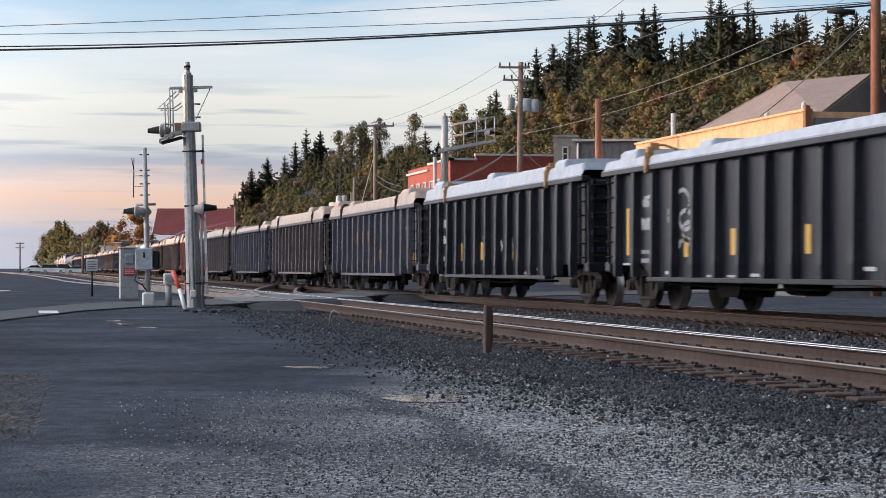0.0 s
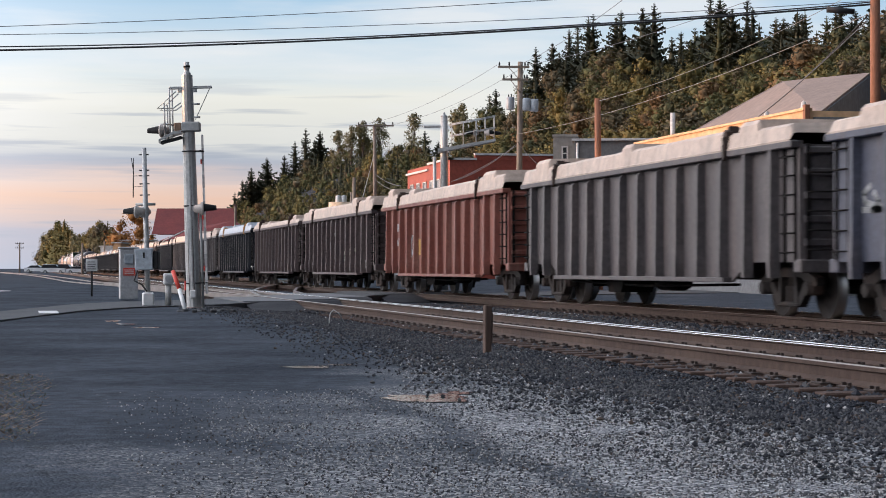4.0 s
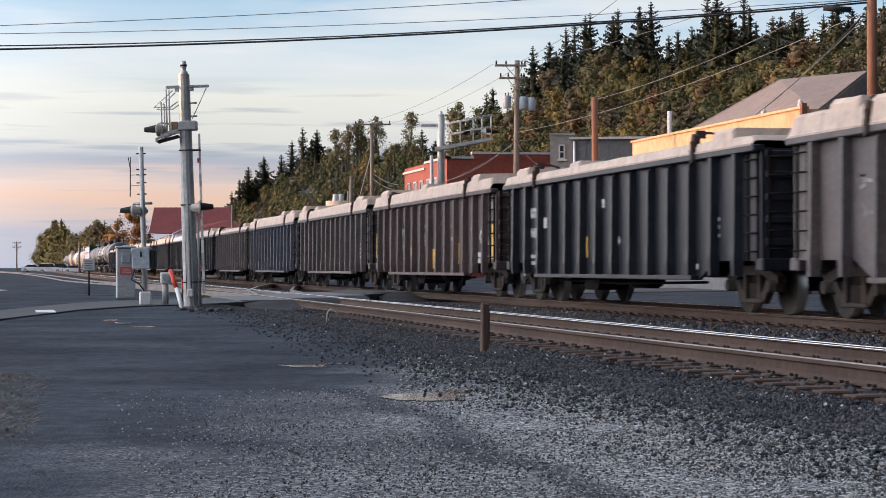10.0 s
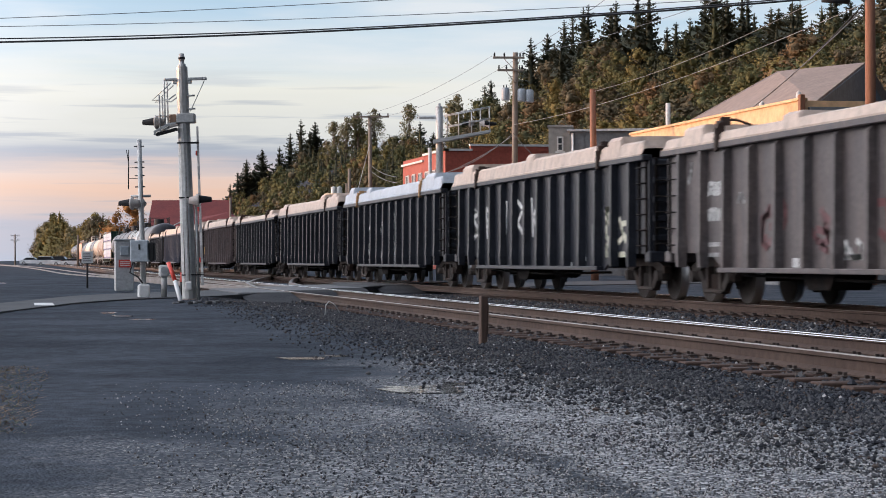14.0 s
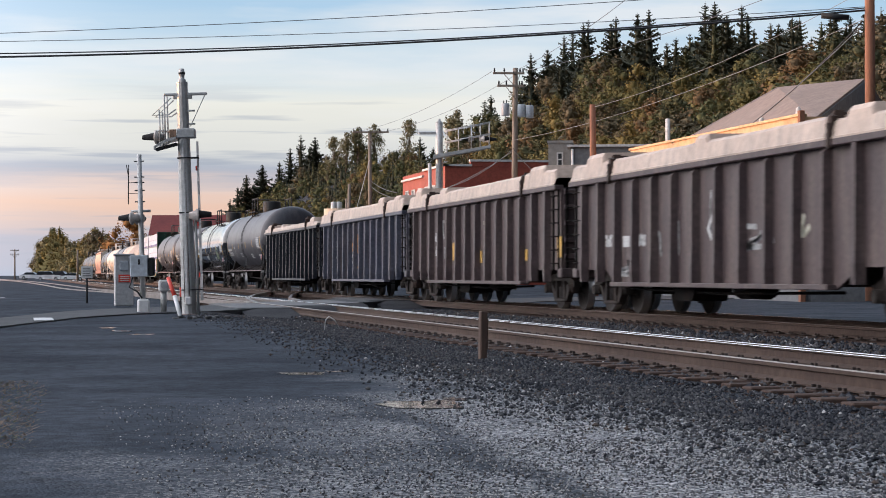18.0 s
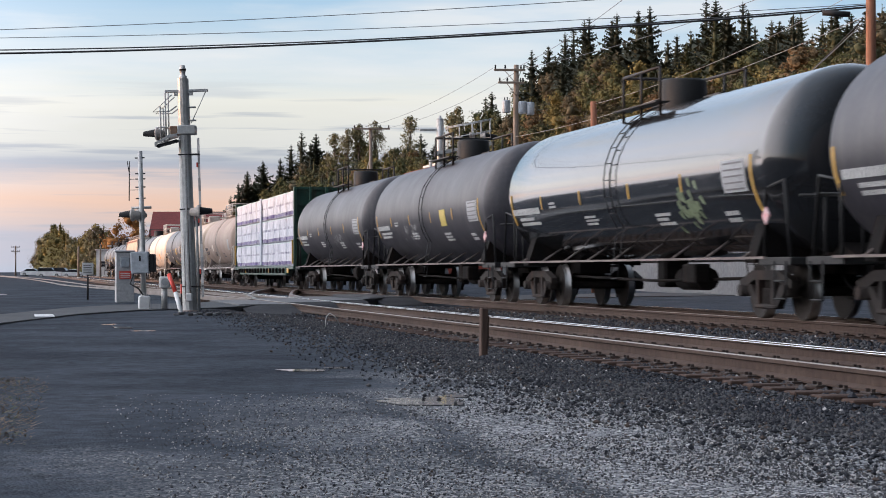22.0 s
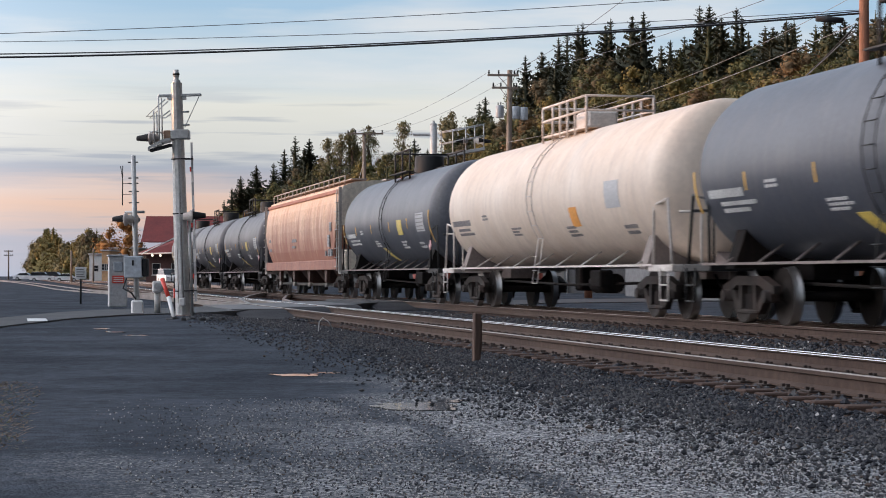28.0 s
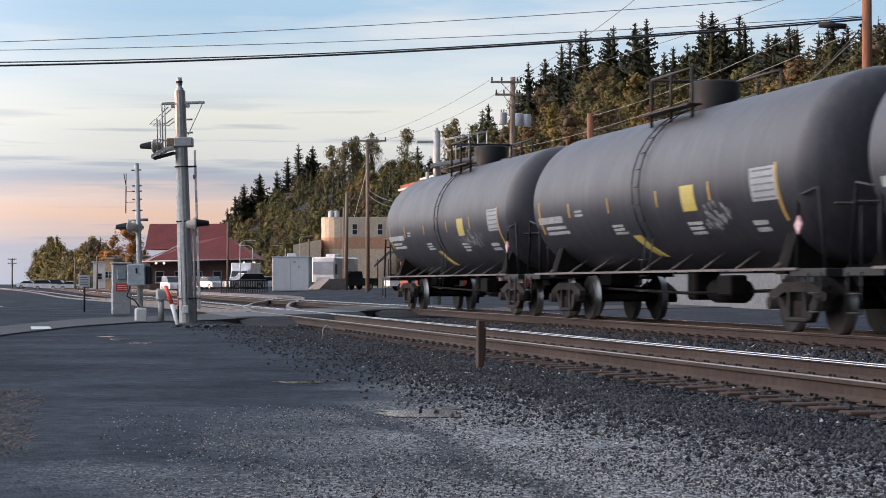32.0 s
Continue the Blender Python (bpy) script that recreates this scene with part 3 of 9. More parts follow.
def ground_material():
    """Dark worn asphalt, thinning to pale fine gravel toward the near side."""
    m = surface("gravel_lot", (0.0235, 0.0295, 0.0395), (0.0635, 0.073, 0.089), 0.85, grain=7.0, patch=0.6, bump=0.8, spread=0.2, gloss=0.02)
    nt = m.node_tree
    N, Lk = nt.nodes.new, nt.links.new
    bsdf = nt.nodes["Principled BSDF"]
    co, sep = N("ShaderNodeTexCoord"), N("ShaderNodeSeparateXYZ")
    Lk(co.outputs["Object"], sep.inputs[0])
    # pebbles
    cells = N("ShaderNodeTexVoronoi")
    cells.inputs["Scale"].default_value = 58.0
    cells.inputs["Randomness"].default_value = 1.0
    Lk(co.outputs["Object"], cells.inputs["Vector"])
    tone = N("ShaderNodeValToRGB")
    el = tone.color_ramp.elements
    el[0].position, el[0].color = 0.0, (0.035, 0.037, 0.042, 1)
    el[1].position, el[1].color = 1.0, (0.70, 0.69, 0.67, 1)
    mid = el.new(0.72)
    mid.color = (0.27, 0.275, 0.285, 1)
    split = N("ShaderNodeSeparateColor")
    Lk(cells.outputs["Color"], split.inputs[0])
    Lk(split.outputs[0], tone.inputs[0])
    # where the gravel lies: a ragged border, and wheel ruts that swing through it
    wob = N("ShaderNodeTexNoise")
    wob.inputs["Scale"].default_value, wob.inputs["Detail"].default_value = 0.55, 6.0
    Lk(co.outputs["Object"], wob.inputs["Vector"])
    line = N("ShaderNodeMath")
    line.operation = "MULTIPLY_ADD"
    Lk(wob.outputs["Fac"], line.inputs[0])
    line.inputs[1].default_value = 13.0
    Lk(sep.outputs["Y"], line.inputs[2])
    lean = N("ShaderNodeMath")
    lean.operation = "MULTIPLY_ADD"
    Lk(sep.outputs["X"], lean.inputs[0])
    lean.inputs[1].default_value = -3.0
    Lk(line.outputs[0], lean.inputs[2])
    edge = N("ShaderNodeMapRange")
    edge.inputs["From Min"].default_value, edge.inputs["From Max"].default_value = 15.5, 7.5
    Lk(lean.outputs[0], edge.inputs["Value"])
    rut = N("ShaderNodeTexWave")
    rut.inputs["Scale"].default_value, rut.inputs["Distortion"].default_value, rut.inputs["Detail"].default_value, rut.inputs["Detail Scale"].default_value = 0.16, 3.0, 3.0, 0.6
    Lk(co.outputs["Object"], rut.inputs["Vector"])
    worn = N("ShaderNodeMapRange")
    worn.inputs["From Min"].default_value, worn.inputs["From Max"].default_value, worn.inputs["To Min"].default_value = 0.05, 0.4, 0.75
    Lk(rut.outputs["Fac"], worn.inputs["Value"])
    # one deep wheel rut along the lot, pressed free of gravel
    swing = N("ShaderNodeMath")
    swing.operation = "MULTIPLY_ADD"
    Lk(wob.outputs["Fac"], swing.inputs[0])
    swing.inputs[1].default_value = 0.9
    Lk(sep.outputs["X"], swing.inputs[2])
    off = N("ShaderNodeMath")
    off.operation = "SUBTRACT"
    Lk(swing.outputs[0], off.inputs[0])
    off.inputs[1].default_value = 2.78
    far_off = N("ShaderNodeMath")
    far_off.operation = "ABSOLUTE"
    Lk(off.outputs[0], far_off.inputs[0])
    pressed = N("ShaderNodeMapRange")
    pressed.inputs["From Min"].default_value, pressed.inputs["From Max"].default_value, pressed.inputs["To Min"].default_value = 0.05, 0.19, 0.25
    Lk(far_off.outputs[0], pressed.inputs["Value"])
    both = N("ShaderNodeMath")
    both.operation = "MULTIPLY"
    Lk(pressed.outputs[0], both.inputs[0])
    Lk(worn.outputs[0], both.inputs[1])
    much = N("ShaderNodeMath")
    much.operation = "MULTIPLY"
    Lk(edge.outputs[0], much.inputs[0])
    Lk(both.outputs[0], much.inputs[1])
    # the gravel ends where the ballast begins
    foot = N("ShaderNodeMapRange")
    foot.inputs["From Min"].default_value, foot.inputs["From Max"].default_value, foot.inputs["To Min"].default_value = 5.3, 4.5, 0.05
    Lk(swing.outputs[0], foot.inputs["Value"])
    inner = N("ShaderNodeMath")
    inner.operation = "MULTIPLY"
    Lk(much.outputs[0], inner.inputs[0])
    Lk(foot.outputs[0], inner.inputs[1])
    much = inner
    some = N("ShaderNodeMath")
    some.operation = "MULTIPLY_ADD"
    some.use_clamp = True
    Lk(much.outputs[0], some.inputs[0])
    some.inputs[1].default_value, some.inputs[2].default_value = 0.88, 0.03
    blend = N("ShaderNodeMix")
    blend.data_type = "RGBA"
    Lk(some.outputs[0], blend.inputs["Factor"])
    Lk(bsdf.inputs["Base Color"].links[0].from_socket, blend.inputs["A"])
    Lk(tone.outputs[0], blend.inputs["B"])
    Lk(blend.outputs["Result"], bsdf.inputs["Base Color"])
    bump = N("ShaderNodeBump")
    bump.inputs["Strength"].default_value, bump.inputs["Distance"].default_value = 0.7, 0.012
    bump.invert = True
    Lk(cells.outputs["Distance"], bump.inputs["Height"])
    Lk(bsdf.inputs["Normal"].links[0].from_socket, bump.inputs["Normal"])
    Lk(bump.outputs[0], bsdf.inputs["Normal"])
    return m


GROUND = ground_material()
ground = make_ground()

road_shape = Shape()
for (xa, ya), (xb, yb) in zip(ROAD_EDGE, ROAD_EDGE[1:]):
    steps = max(1, int((xb - xa) / 1.0))
    for i in range(steps):
        p, q = xa + (xb - xa) * i / steps, xa + (xb - xa) * (i + 1) / steps
        ps, qs = lerp_line(ROAD_EDGE, p), lerp_line(ROAD_EDGE, q)

        def top(x, y):
            return max(ground_z(x, y) + 0.03, -0.045 if 4.6 < x < 15.4 else -9) if not 4.6 < x < 15.4 else -0.03

        width = 7.0
        a, b, c, d = (p, ps), (q, qs), (q, qs + width), (p, ps + width)
        vs = [(x, y, top(x, y)) for x, y in (a, b, c, d)] + [(x, y, top(x, y) - 0.3) for x, y in (a, b, c, d)]
        road_shape.add(vs, [(0, 1, 2, 3), (7, 6, 5, 4), (0, 4, 5, 1), (1, 5, 6, 2), (2, 6, 7, 3), (3, 7, 4, 0)])
ASPHALT = surface("grey_road_asphalt", (0.07, 0.073, 0.078), (0.10, 0.10, 0.102), 0.8, grain=12, patch=0.5, bump=0.4, gloss=0.06)
solid("road", road_shape, ASPHALT, "worn grey asphalt road over the level crossing", "road", kind="structure")


def rail_section():
    return [(-0.07, -0.165), (0.07, -0.165), (0.07, -0.15), (0.012, -0.12), (0.012, -0.045), (0.036, -0.035), (0.036, -0.004), (-0.036, -0.004),
            (-0.036, -0.035), (-0.012, -0.045), (-0.012, -0.12), (-0.07, -0.15)]


def make_track(cx, label, y0=-60.0, y1=900.0):
    """Two rails, each with its bright running band."""
    t = thing("railway_track", pose(cx, 0, 0), label, "railway track", kind="structure")
    for side in (-1, 1):
        part("rail", Shape().prism(rail_section(), y0, y1, pose(side * 0.755, 0, 0)), RAIL_SIDE, t, "rusted steel rail")
        worn = [(-0.040, -0.022), (-0.022, 0.001), (0.024, 0.001), (0.034, -0.005), (-0.030, -0.024)] if side > 0 else [(-0.026, -0.006), (-0.020, 0.001), (0.03, 0.001), (0.036, -0.006)]
        part("running_band", Shape().prism(worn, y0, y1, pose(side * 0.755, 0, 0)), RAIL_TOP if side > 0 else DULL_HEAD, t, "bright polished rail head" if side > 0 else "dull brown rail head")
    return t


track_near = make_track(NEAR_X, "empty main track with rusted rails and bright heads")
track_train = make_track(TRAIN_X, "track that carries the train, with pale dusty rails")


# ---- the train ----
SPEED, SIDE_LAG = 20.38, 2.39
TRUCK_GAUGE = 0.755


def wheelset_mesh():
    s = Shape()
    for side in (-1, 1):
        m = pose(side * TRUCK_GAUGE, 0, 0, 0, 90 * side, 0)
        s.slot = 0
        s.lathe([(0.0, 0.05), (0.10, 0.05), (0.12, 0.02), (0.33, -0.005), (0.40, 0.045), (0.452, 0.05)], 28, m)
        s.slot = 1
        s.lathe([(0.452, 0.05), (0.457, 0.04), (0.457, -0.06), (0.48, -0.075), (0.48, -0.09)], 28, m)
        s.slot = 0
        s.lathe([(0.48, -0.09), (0.40, -0.09), (0.0, -0.05)], 28, m)
    s.slot = 0
    s.rod((-1.05, 0, 0), (1.05, 0, 0), 0.08, 10)
    return s.mesh("wheelset", WHEEL_STEEL, SHINE)


def side_frame_mesh():
    """The cast frame of a truck, with its window for the springs."""
    s = Shape()
    s.slab([(-1.12, 0.50), (-1.12, 0.62), (-0.55, 0.78), (0.55, 0.78), (1.12, 0.62), (1.12, 0.50), (0.8, 0.52), (0.50, 0.63), (-0.50, 0.63), (-0.8, 0.52)], -0.07, 0.07)
    for k in (-1, 1):
        s.slab([(k * 0.82, 0.52), (k * 0.64, 0.56), (k * 0.36, 0.30), (k * 0.40, 0.18), (k * 0.5, 0.22)], -0.06, 0.06)
        s.slab([(k * 0.42, 0.20), (k * 0.26, 0.20), (k * 0.26, 0.66), (k * 0.34, 0.66)], -0.075, 0.075)
        s.box(-0.10, k * 0.9 - 0.13, 0.36, 0.10, k * 0.9 + 0.13, 0.56, 0.03)
        s.rod((-0.16, k * 0.9, 0.457), (0.13, k * 0.9, 0.457), 0.10, 10)
    s.box(-0.09, -0.44, 0.17, 0.09, 0.44, 0.24, 0.02)
    return s.mesh("side_frame", TRUCK_CAST)


def spring_mesh():
    """Three coil springs that stand on one seat."""
    s = Shape().box(-0.07, -0.20, 0.235, 0.07, 0.20, 0.252)
    for y in (-0.13, 0.0, 0.13):
        s.lathe([(0.055 if k % 2 else 0.040, 0.25 + 0.0175 * k) for k in range(15)], 8, pose(0, y, 0))
    return s.mesh("spring_nest", TRUCK_CAST)


WHEELSET, SIDE_FRAME, SPRINGS = wheelset_mesh(), side_frame_mesh(), spring_mesh()
BOLSTER = Shape().box(-1.0, -0.2, 0.42, 1.0, 0.2, 0.68, 0.03).box(-0.35, -0.35, 0.62, 0.35, 0.35, 0.78, 0.02).mesh("truck", CAR_DARK)


def add_truck(car, y):
    t = part("truck", BOLSTER, None, car, "cast steel truck with two axles", pose(0, y, 0))
    for side in (-1, 1):
        part("side_frame", SIDE_FRAME, None, t, at=pose(side * 1.0, 0, 0))
        part("spring_nest", SPRINGS, None, t, at=pose(side * 1.0, 0, 0))
    for k in (-0.9, 0.9):
        part("wheelset", WHEELSET, None, t, "wheels with bright treads on an axle", pose(0, k, 0.457))
    return t


def coupler_mesh():
    s = Shape().box(-0.12, -0.55, 0.70, 0.12, 0.25, 0.92, 0.02)
    s.box(-0.17, 0.2, 0.66, 0.2, 0.42, 0.98, 0.05)
    s.pipe([(0.45, -0.2, 0.8), (0.42, 0.1, 0.55), (0.32, 0.4, 0.42), (0.2, 0.6, 0.40)], 0.028)
    return s.mesh("coupler", CAR_DARK)


COUPLER = coupler_mesh()


def add_couplers(car, half):
    for k in (-1, 1):
        part("coupler", COUPLER, None, car, at=pose(0, k * (half + 0.12), 0, 0, 0, 0 if k > 0 else 180))


def ladder_mesh(height, width=0.42, rungs=6, r=0.014):
    """A ladder on a side: stiles along Z, rungs along Y, standing off toward -X."""
    s = Shape()
    for i in range(rungs):
        z = height * (i + 0.5) / rungs
        s.pipe([(0, -width / 2, z), (-0.07, -width / 2, z), (-0.07, width / 2, z), (0, width / 2, z)], r, 6)
    for k in (-1, 1):
        s.box(-0.02, k * width / 2 - 0.03, 0, 0.012, k * width / 2 + 0.03, height)
    return s


GON_HALF, GON_TOP, GON_LOW = 8.10, 2.67, 0.54
RIB_STEP = 14.4 / 13


def gon_side_outline(low_in):
    return [(-GON_HALF, 0.86), (-5.95, 0.86), (-5.2, GON_LOW), (5.2, GON_LOW), (5.95, 0.86), (GON_HALF, 0.86), (GON_HALF, GON_TOP), (-GON_HALF, GON_TOP)]


def rib_mesh():
    s = Shape()
    w, d = 0.085, 0.145
    o = [(-w, 0.0), (-w * 0.75, -d), (w * 0.75, -d), (w, 0.0)]
    v = []
    for z, k, q in ((0.0, 1.0, 1.0), (0.30, 1.25, 1.1), (0.55, 1.0, 1.0), (1.95, 1.0, 0.9), (2.02, 1.0, 0.35)):
        v += [(dx * q, dy * k, z) for dy, dx in o]
    f = []
    for j in range(4):
        for i in range(3):
            f.append((j * 4 + i, j * 4 + i + 1, j * 4 + 5 + i, j * 4 + 4 + i))
        f.append((j * 4 + 3, j * 4, j * 4 + 4, j * 4 + 7))
    f += [(3, 2, 1, 0), (16, 17, 18, 19)]
    return s.add(v, f).mesh("rib", BLACK_PAINT)


RIB = rib_mesh()


def gon_body():
    s = Shape()
    for k in (-1, 1):
        s.slab(gon_side_outline(0), k * 1.42, k * 1.37)
        s.box(k * 1.42 - 0.14 * (k < 0), -GON_HALF, 2.56, k * 1.42 + 0.14 * (k > 0), GON_HALF, GON_TOP, 0.015)
        # far ribs belong to the shell
        s.box(min(k * 1.42, k * 1.57), -5.2, GON_LOW, max(k * 1.42, k * 1.57), 5.2, GON_LOW + 0.08, 0.01)
    for i in range(14):
        y = -7.2 + i * RIB_STEP
        s.box(1.42, y - 0.08, 0.7, 1.54, y + 0.08, 2.56)
    for k in (-1, 1):
        s.box(-1.37, k * GON_HALF - 0.03, 0.86, 1.37, k * GON_HALF + 0.03, GON_TOP - 0.06)
        for z in (1.15, 1.5, 1.85, 2.2, 2.52):
            s.box(-1.37, k * GON_HALF - 0.08, z - 0.06, 1.37, k * GON_HALF + 0.09, z + 0.06, 0.02)
        s.box(-1.45, k * (GON_HALF - 0.05) - 0.15, 0.70, 1.45, k * (GON_HALF - 0.05) + 0.15, 0.90, 0.02)
    s.box(-1.37, -GON_HALF, 1.0, 1.37, GON_HALF, 1.08)
    s.box(-0.3, -GON_HALF, 0.60, 0.3, GON_HALF, 1.0)
    for y in (-4, -2, 0, 2, 4):
        s.box(-1.4, y - 0.08, 0.6, 1.4, y + 0.08, 1.0)
    return s.mesh("body", BLACK_PAINT)


GON_BODY = gon_body()


def tarp_mesh(seed, lumps, top=0.30):
    """A tarpaulin in three sheets drawn tight over the load: steep sides, flat tops, and boxy lumps (place, half length, height)."""
    rnd = random.Random(seed)
    across = [(-1.0, -0.10), (-1.012, 0.02), (-1.0, 0.10), (-0.975, 0.80), (-0.93, 0.96), (-0.5, 1.0), (0.0, 1.02), (0.5, 1.0), (0.93, 0.96), (0.975, 0.80), (1.0, 0.10), (1.012, 0.02), (1.0, -0.10)]
    nx, marks = len(across) - 1, {-8.02, -7.90, 7.90, 8.02}
    for c, half, h in lumps:
        marks |= {c - half - 0.07, c - half, c + half, c + half + 0.07}
    seams = (-5.3, 5.2)
    for c in seams:
        marks |= {c - 0.05, c + 0.05}
    marks |= {-7.6 + 0.42 * k + rnd.uniform(-0.1, 0.1) for k in range(37)}
    ys = sorted(m for m in marks if -8.03 < m < 8.03)
    levels = [top + rnd.uniform(-0.07, 0.09) for _ in range(3)]
    tilt = [rnd.uniform(-0.012, 0.012) for _ in range(3)]
    v = []
    for y in ys:
        sheet = (y > seams[0]) + (y > seams[1])
        add = max([h for c, half, h in lumps if abs(y - c) < half + 0.01], default=0.0)
        level = (levels[sheet] + tilt[sheet] * (y - (-6.6, 0.0, 6.6)[sheet])) * (0.45 if abs(y) > 8.0 else 1.0)
        for u, e in across:
            z = GON_TOP + (level * e if e > 0.05 else e)
            if e > 0.5:
                z += 0.8 * add * (1.0 if abs(u) < 0.96 else 0.8)
                z += 0.014 * noise.noise((y * 1.1 + seed * 9, u * 1.3, seed)) - 0.016 * abs(noise.noise((y * 1.9 + u * 1.6, u * 0.8, seed + 4.0)))
            v.append((u * 1.54, y, z))
    f = [(j * (nx + 1) + i, j * (nx + 1) + i + 1, (j + 1) * (nx + 1) + i + 1, (j + 1) * (nx + 1) + i) for j in range(len(ys) - 1) for i in range(nx)]
    return Shape().add(v, f).mesh("tarpaulin", TARP)


LUMPS = [
    ((-6.6, 0.42, 0.20), (6.5, 0.45, 0.18), (2.2, 0.28, 0.12)),
    ((-6.2, 0.36, 0.18), (0.2, 0.26, 0.14), (6.4, 0.50, 0.20)),
    ((-6.4, 0.55, 0.15), (3.4, 0.32, 0.15), (6.7, 0.35, 0.22)),
    ((-4.3, 0.38, 0.20), (-7.0, 0.35, 0.12), (6.1, 0.45, 0.16)),
]
TARPS = [tarp_mesh(3 + i, l, 0.24 + 0.03 * i) for i, l in enumerate(LUMPS)]


def strap_mesh():
    """A bundle of strap and chain that ties the tarpaulin down at the rim."""
    s = Shape()
    s.slab([(-0.05, 2.50), (0.04, 2.48), (0.06, 2.70), (0.01, 2.74), (0.04, 2.84), (-0.03, 2.86), (-0.07, 2.70)], -1.53, -1.46)
    s.slab([(-0.06, 2.76), (0.07, 2.74), (0.09, 2.90), (0.04, 2.98), (-0.08, 2.95)], -1.49, -1.38)
    s.slab([(-0.04, 2.90), (0.09, 2.92), (0.07, 3.02), (-0.02, 3.04)], -1.42, -1.26)
    s.pipe([(-1.35, 0.03, 3.0), (-1.15, 0.02, 3.0), (-0.9, 0, 2.92)], 0.022)
    return s.mesh("strap", STRAP)


STRAP_MESH = strap_mesh()
LADDER6 = ladder_mesh(1.72).mesh("ladder", CAR_DARK)


def patch_shape(rows, x, rnd, rough=False):
    """Thin coats of paint on the near side: (place along the car, height, width, height of the patch)."""
    s = Shape()
    for y, z, w, h in rows:
        if rough:
            n = max(8, int((w + h) * 10))
            pts = []
            for k in range(n):
                a = 2 * math.pi * k / n
                e = rnd.uniform(0.62, 1.0)
                u, q = math.cos(a), math.sin(a)
                m = max(abs(u), abs(q))
                pts.append((y + w / 2 * u / m * e, z + h / 2 * q / m * e))
            s.slab(pts, x - 0.007, x + 0.004)
        elif w > 0.45 and 0.14 < h < 0.34:
            n = max(3, round(w / 0.17))
            for k in range(n):
                c = y - w / 2 + w * (k + 0.5) / n
                s.box(x - 0.007, c - w / n * 0.46, z - h / 2, x + 0.004, c - w / n * 0.14, z + h / 2)
                t = rnd.choice((0.0, 0.4, -0.4))
                s.box(x - 0.007, c - w / n * 0.14, z + t * h - 0.04, x + 0.004, c + w / n * 0.36, z + t * h + 0.04)
                s.box(x - 0.007, c + w / n * 0.12, z - h * 0.45, x + 0.0035, c + w / n * 0.36, z + h * 0.45 * rnd.choice((0.1, 1.0, 1.0)))
        else:
            s.box(x - 0.007, y - w / 2, z - h / 2, x + 0.004, y + w / 2, z + h / 2)
    return s


def stroke_shape(strokes, x, w):
    """Spray-paint strokes: chains of (place, height) points."""
    s = Shape()
    for pts in strokes:
        for (a, b), (c, d) in zip(pts, pts[1:]):
            n = math.hypot(c - a, d - b) or 1
            u, v = -(d - b) / n * w / 2, (c - a) / n * w / 2
            e, f = (c - a) / n * w / 3, (d - b) / n * w / 3
            s.slab([(a - e + u, b - f + v), (a - e - u, b - f - v), (c + e - u, d + f - v), (c + e + u, d + f + v)], x - 0.007, x + 0.004)
    return s


def build_gondola():
    car = thing("gondola_car", pose(TRAIN_X, 0, 0), "black steel gondola car heaped under a white tarpaulin", "freight car", "gondola cars of the train")
    part("body", GON_BODY, None, car, "ribbed steel car body")
    for i in range(14):
        part("rib", RIB, None, car, at=pose(-1.42, -7.2 + i * RIB_STEP, GON_LOW if 1.6 < i < 11.4 else 0.62))
    for y in (-7.75, 7.75):
        part("ladder", LADDER6, None, car, at=pose(-1.43, y, 0.86))
        part("ladder", LADDER6, None, car, at=pose(-1.1, math.copysign(GON_HALF + 0.06, y), 0.9, 0, 0, 90 if y < 0 else -90))
    part("brake_rigging", Shape().pipe([(-1.2, -5, 0.5), (-1.2, 0, 0.44), (-1.2, 5, 0.5)], 0.025).rod((-0.9, -1.3, 0.55), (-0.9, -0.2, 0.55), 0.2, 12)
         .slab([(1.0, 0.7), (1.4, 0.3), (2.2, 0.3), (2.6, 0.7)], -1.25, -0.6), CAR_DARK, car)
    add_couplers(car, GON_HALF)
    add_truck(car, -6.75)
    add_truck(car, 6.75)
    return car


GAPS = [1.12, 1.985, 2.845, 3.715, 4.588, 5.432, 6.3, 7.19, 8.061, 8.903, 9.772, 10.642, 11.51, 12.361, 13.222, 14.08, 14.94, 15.777, 16.632, 17.495, 18.36, 19.225, 20.075, 20.92,
        21.742, 22.598, 23.46, 24.375, 25.24, 26.12, 27.27, 28.14, 28.925, 29.71, 30.655, 31.465, 32.53, 33.39, 34.25, 35.115]
MOVERS = []
CARS = {}


def on_train(car, i):
    MOVERS.append((car, (GAPS[i] + GAPS[i + 1]) / 2))
    CARS[i] = car
    return car


def repaint(car, mat, names):
    """Gives the named parts of a copied car a paint of their own."""
    for o in car.children:
        if o.name.split(".")[0] in names:
            o.material_slots[0].link = "OBJECT"
            o.material_slots[0].material = mat


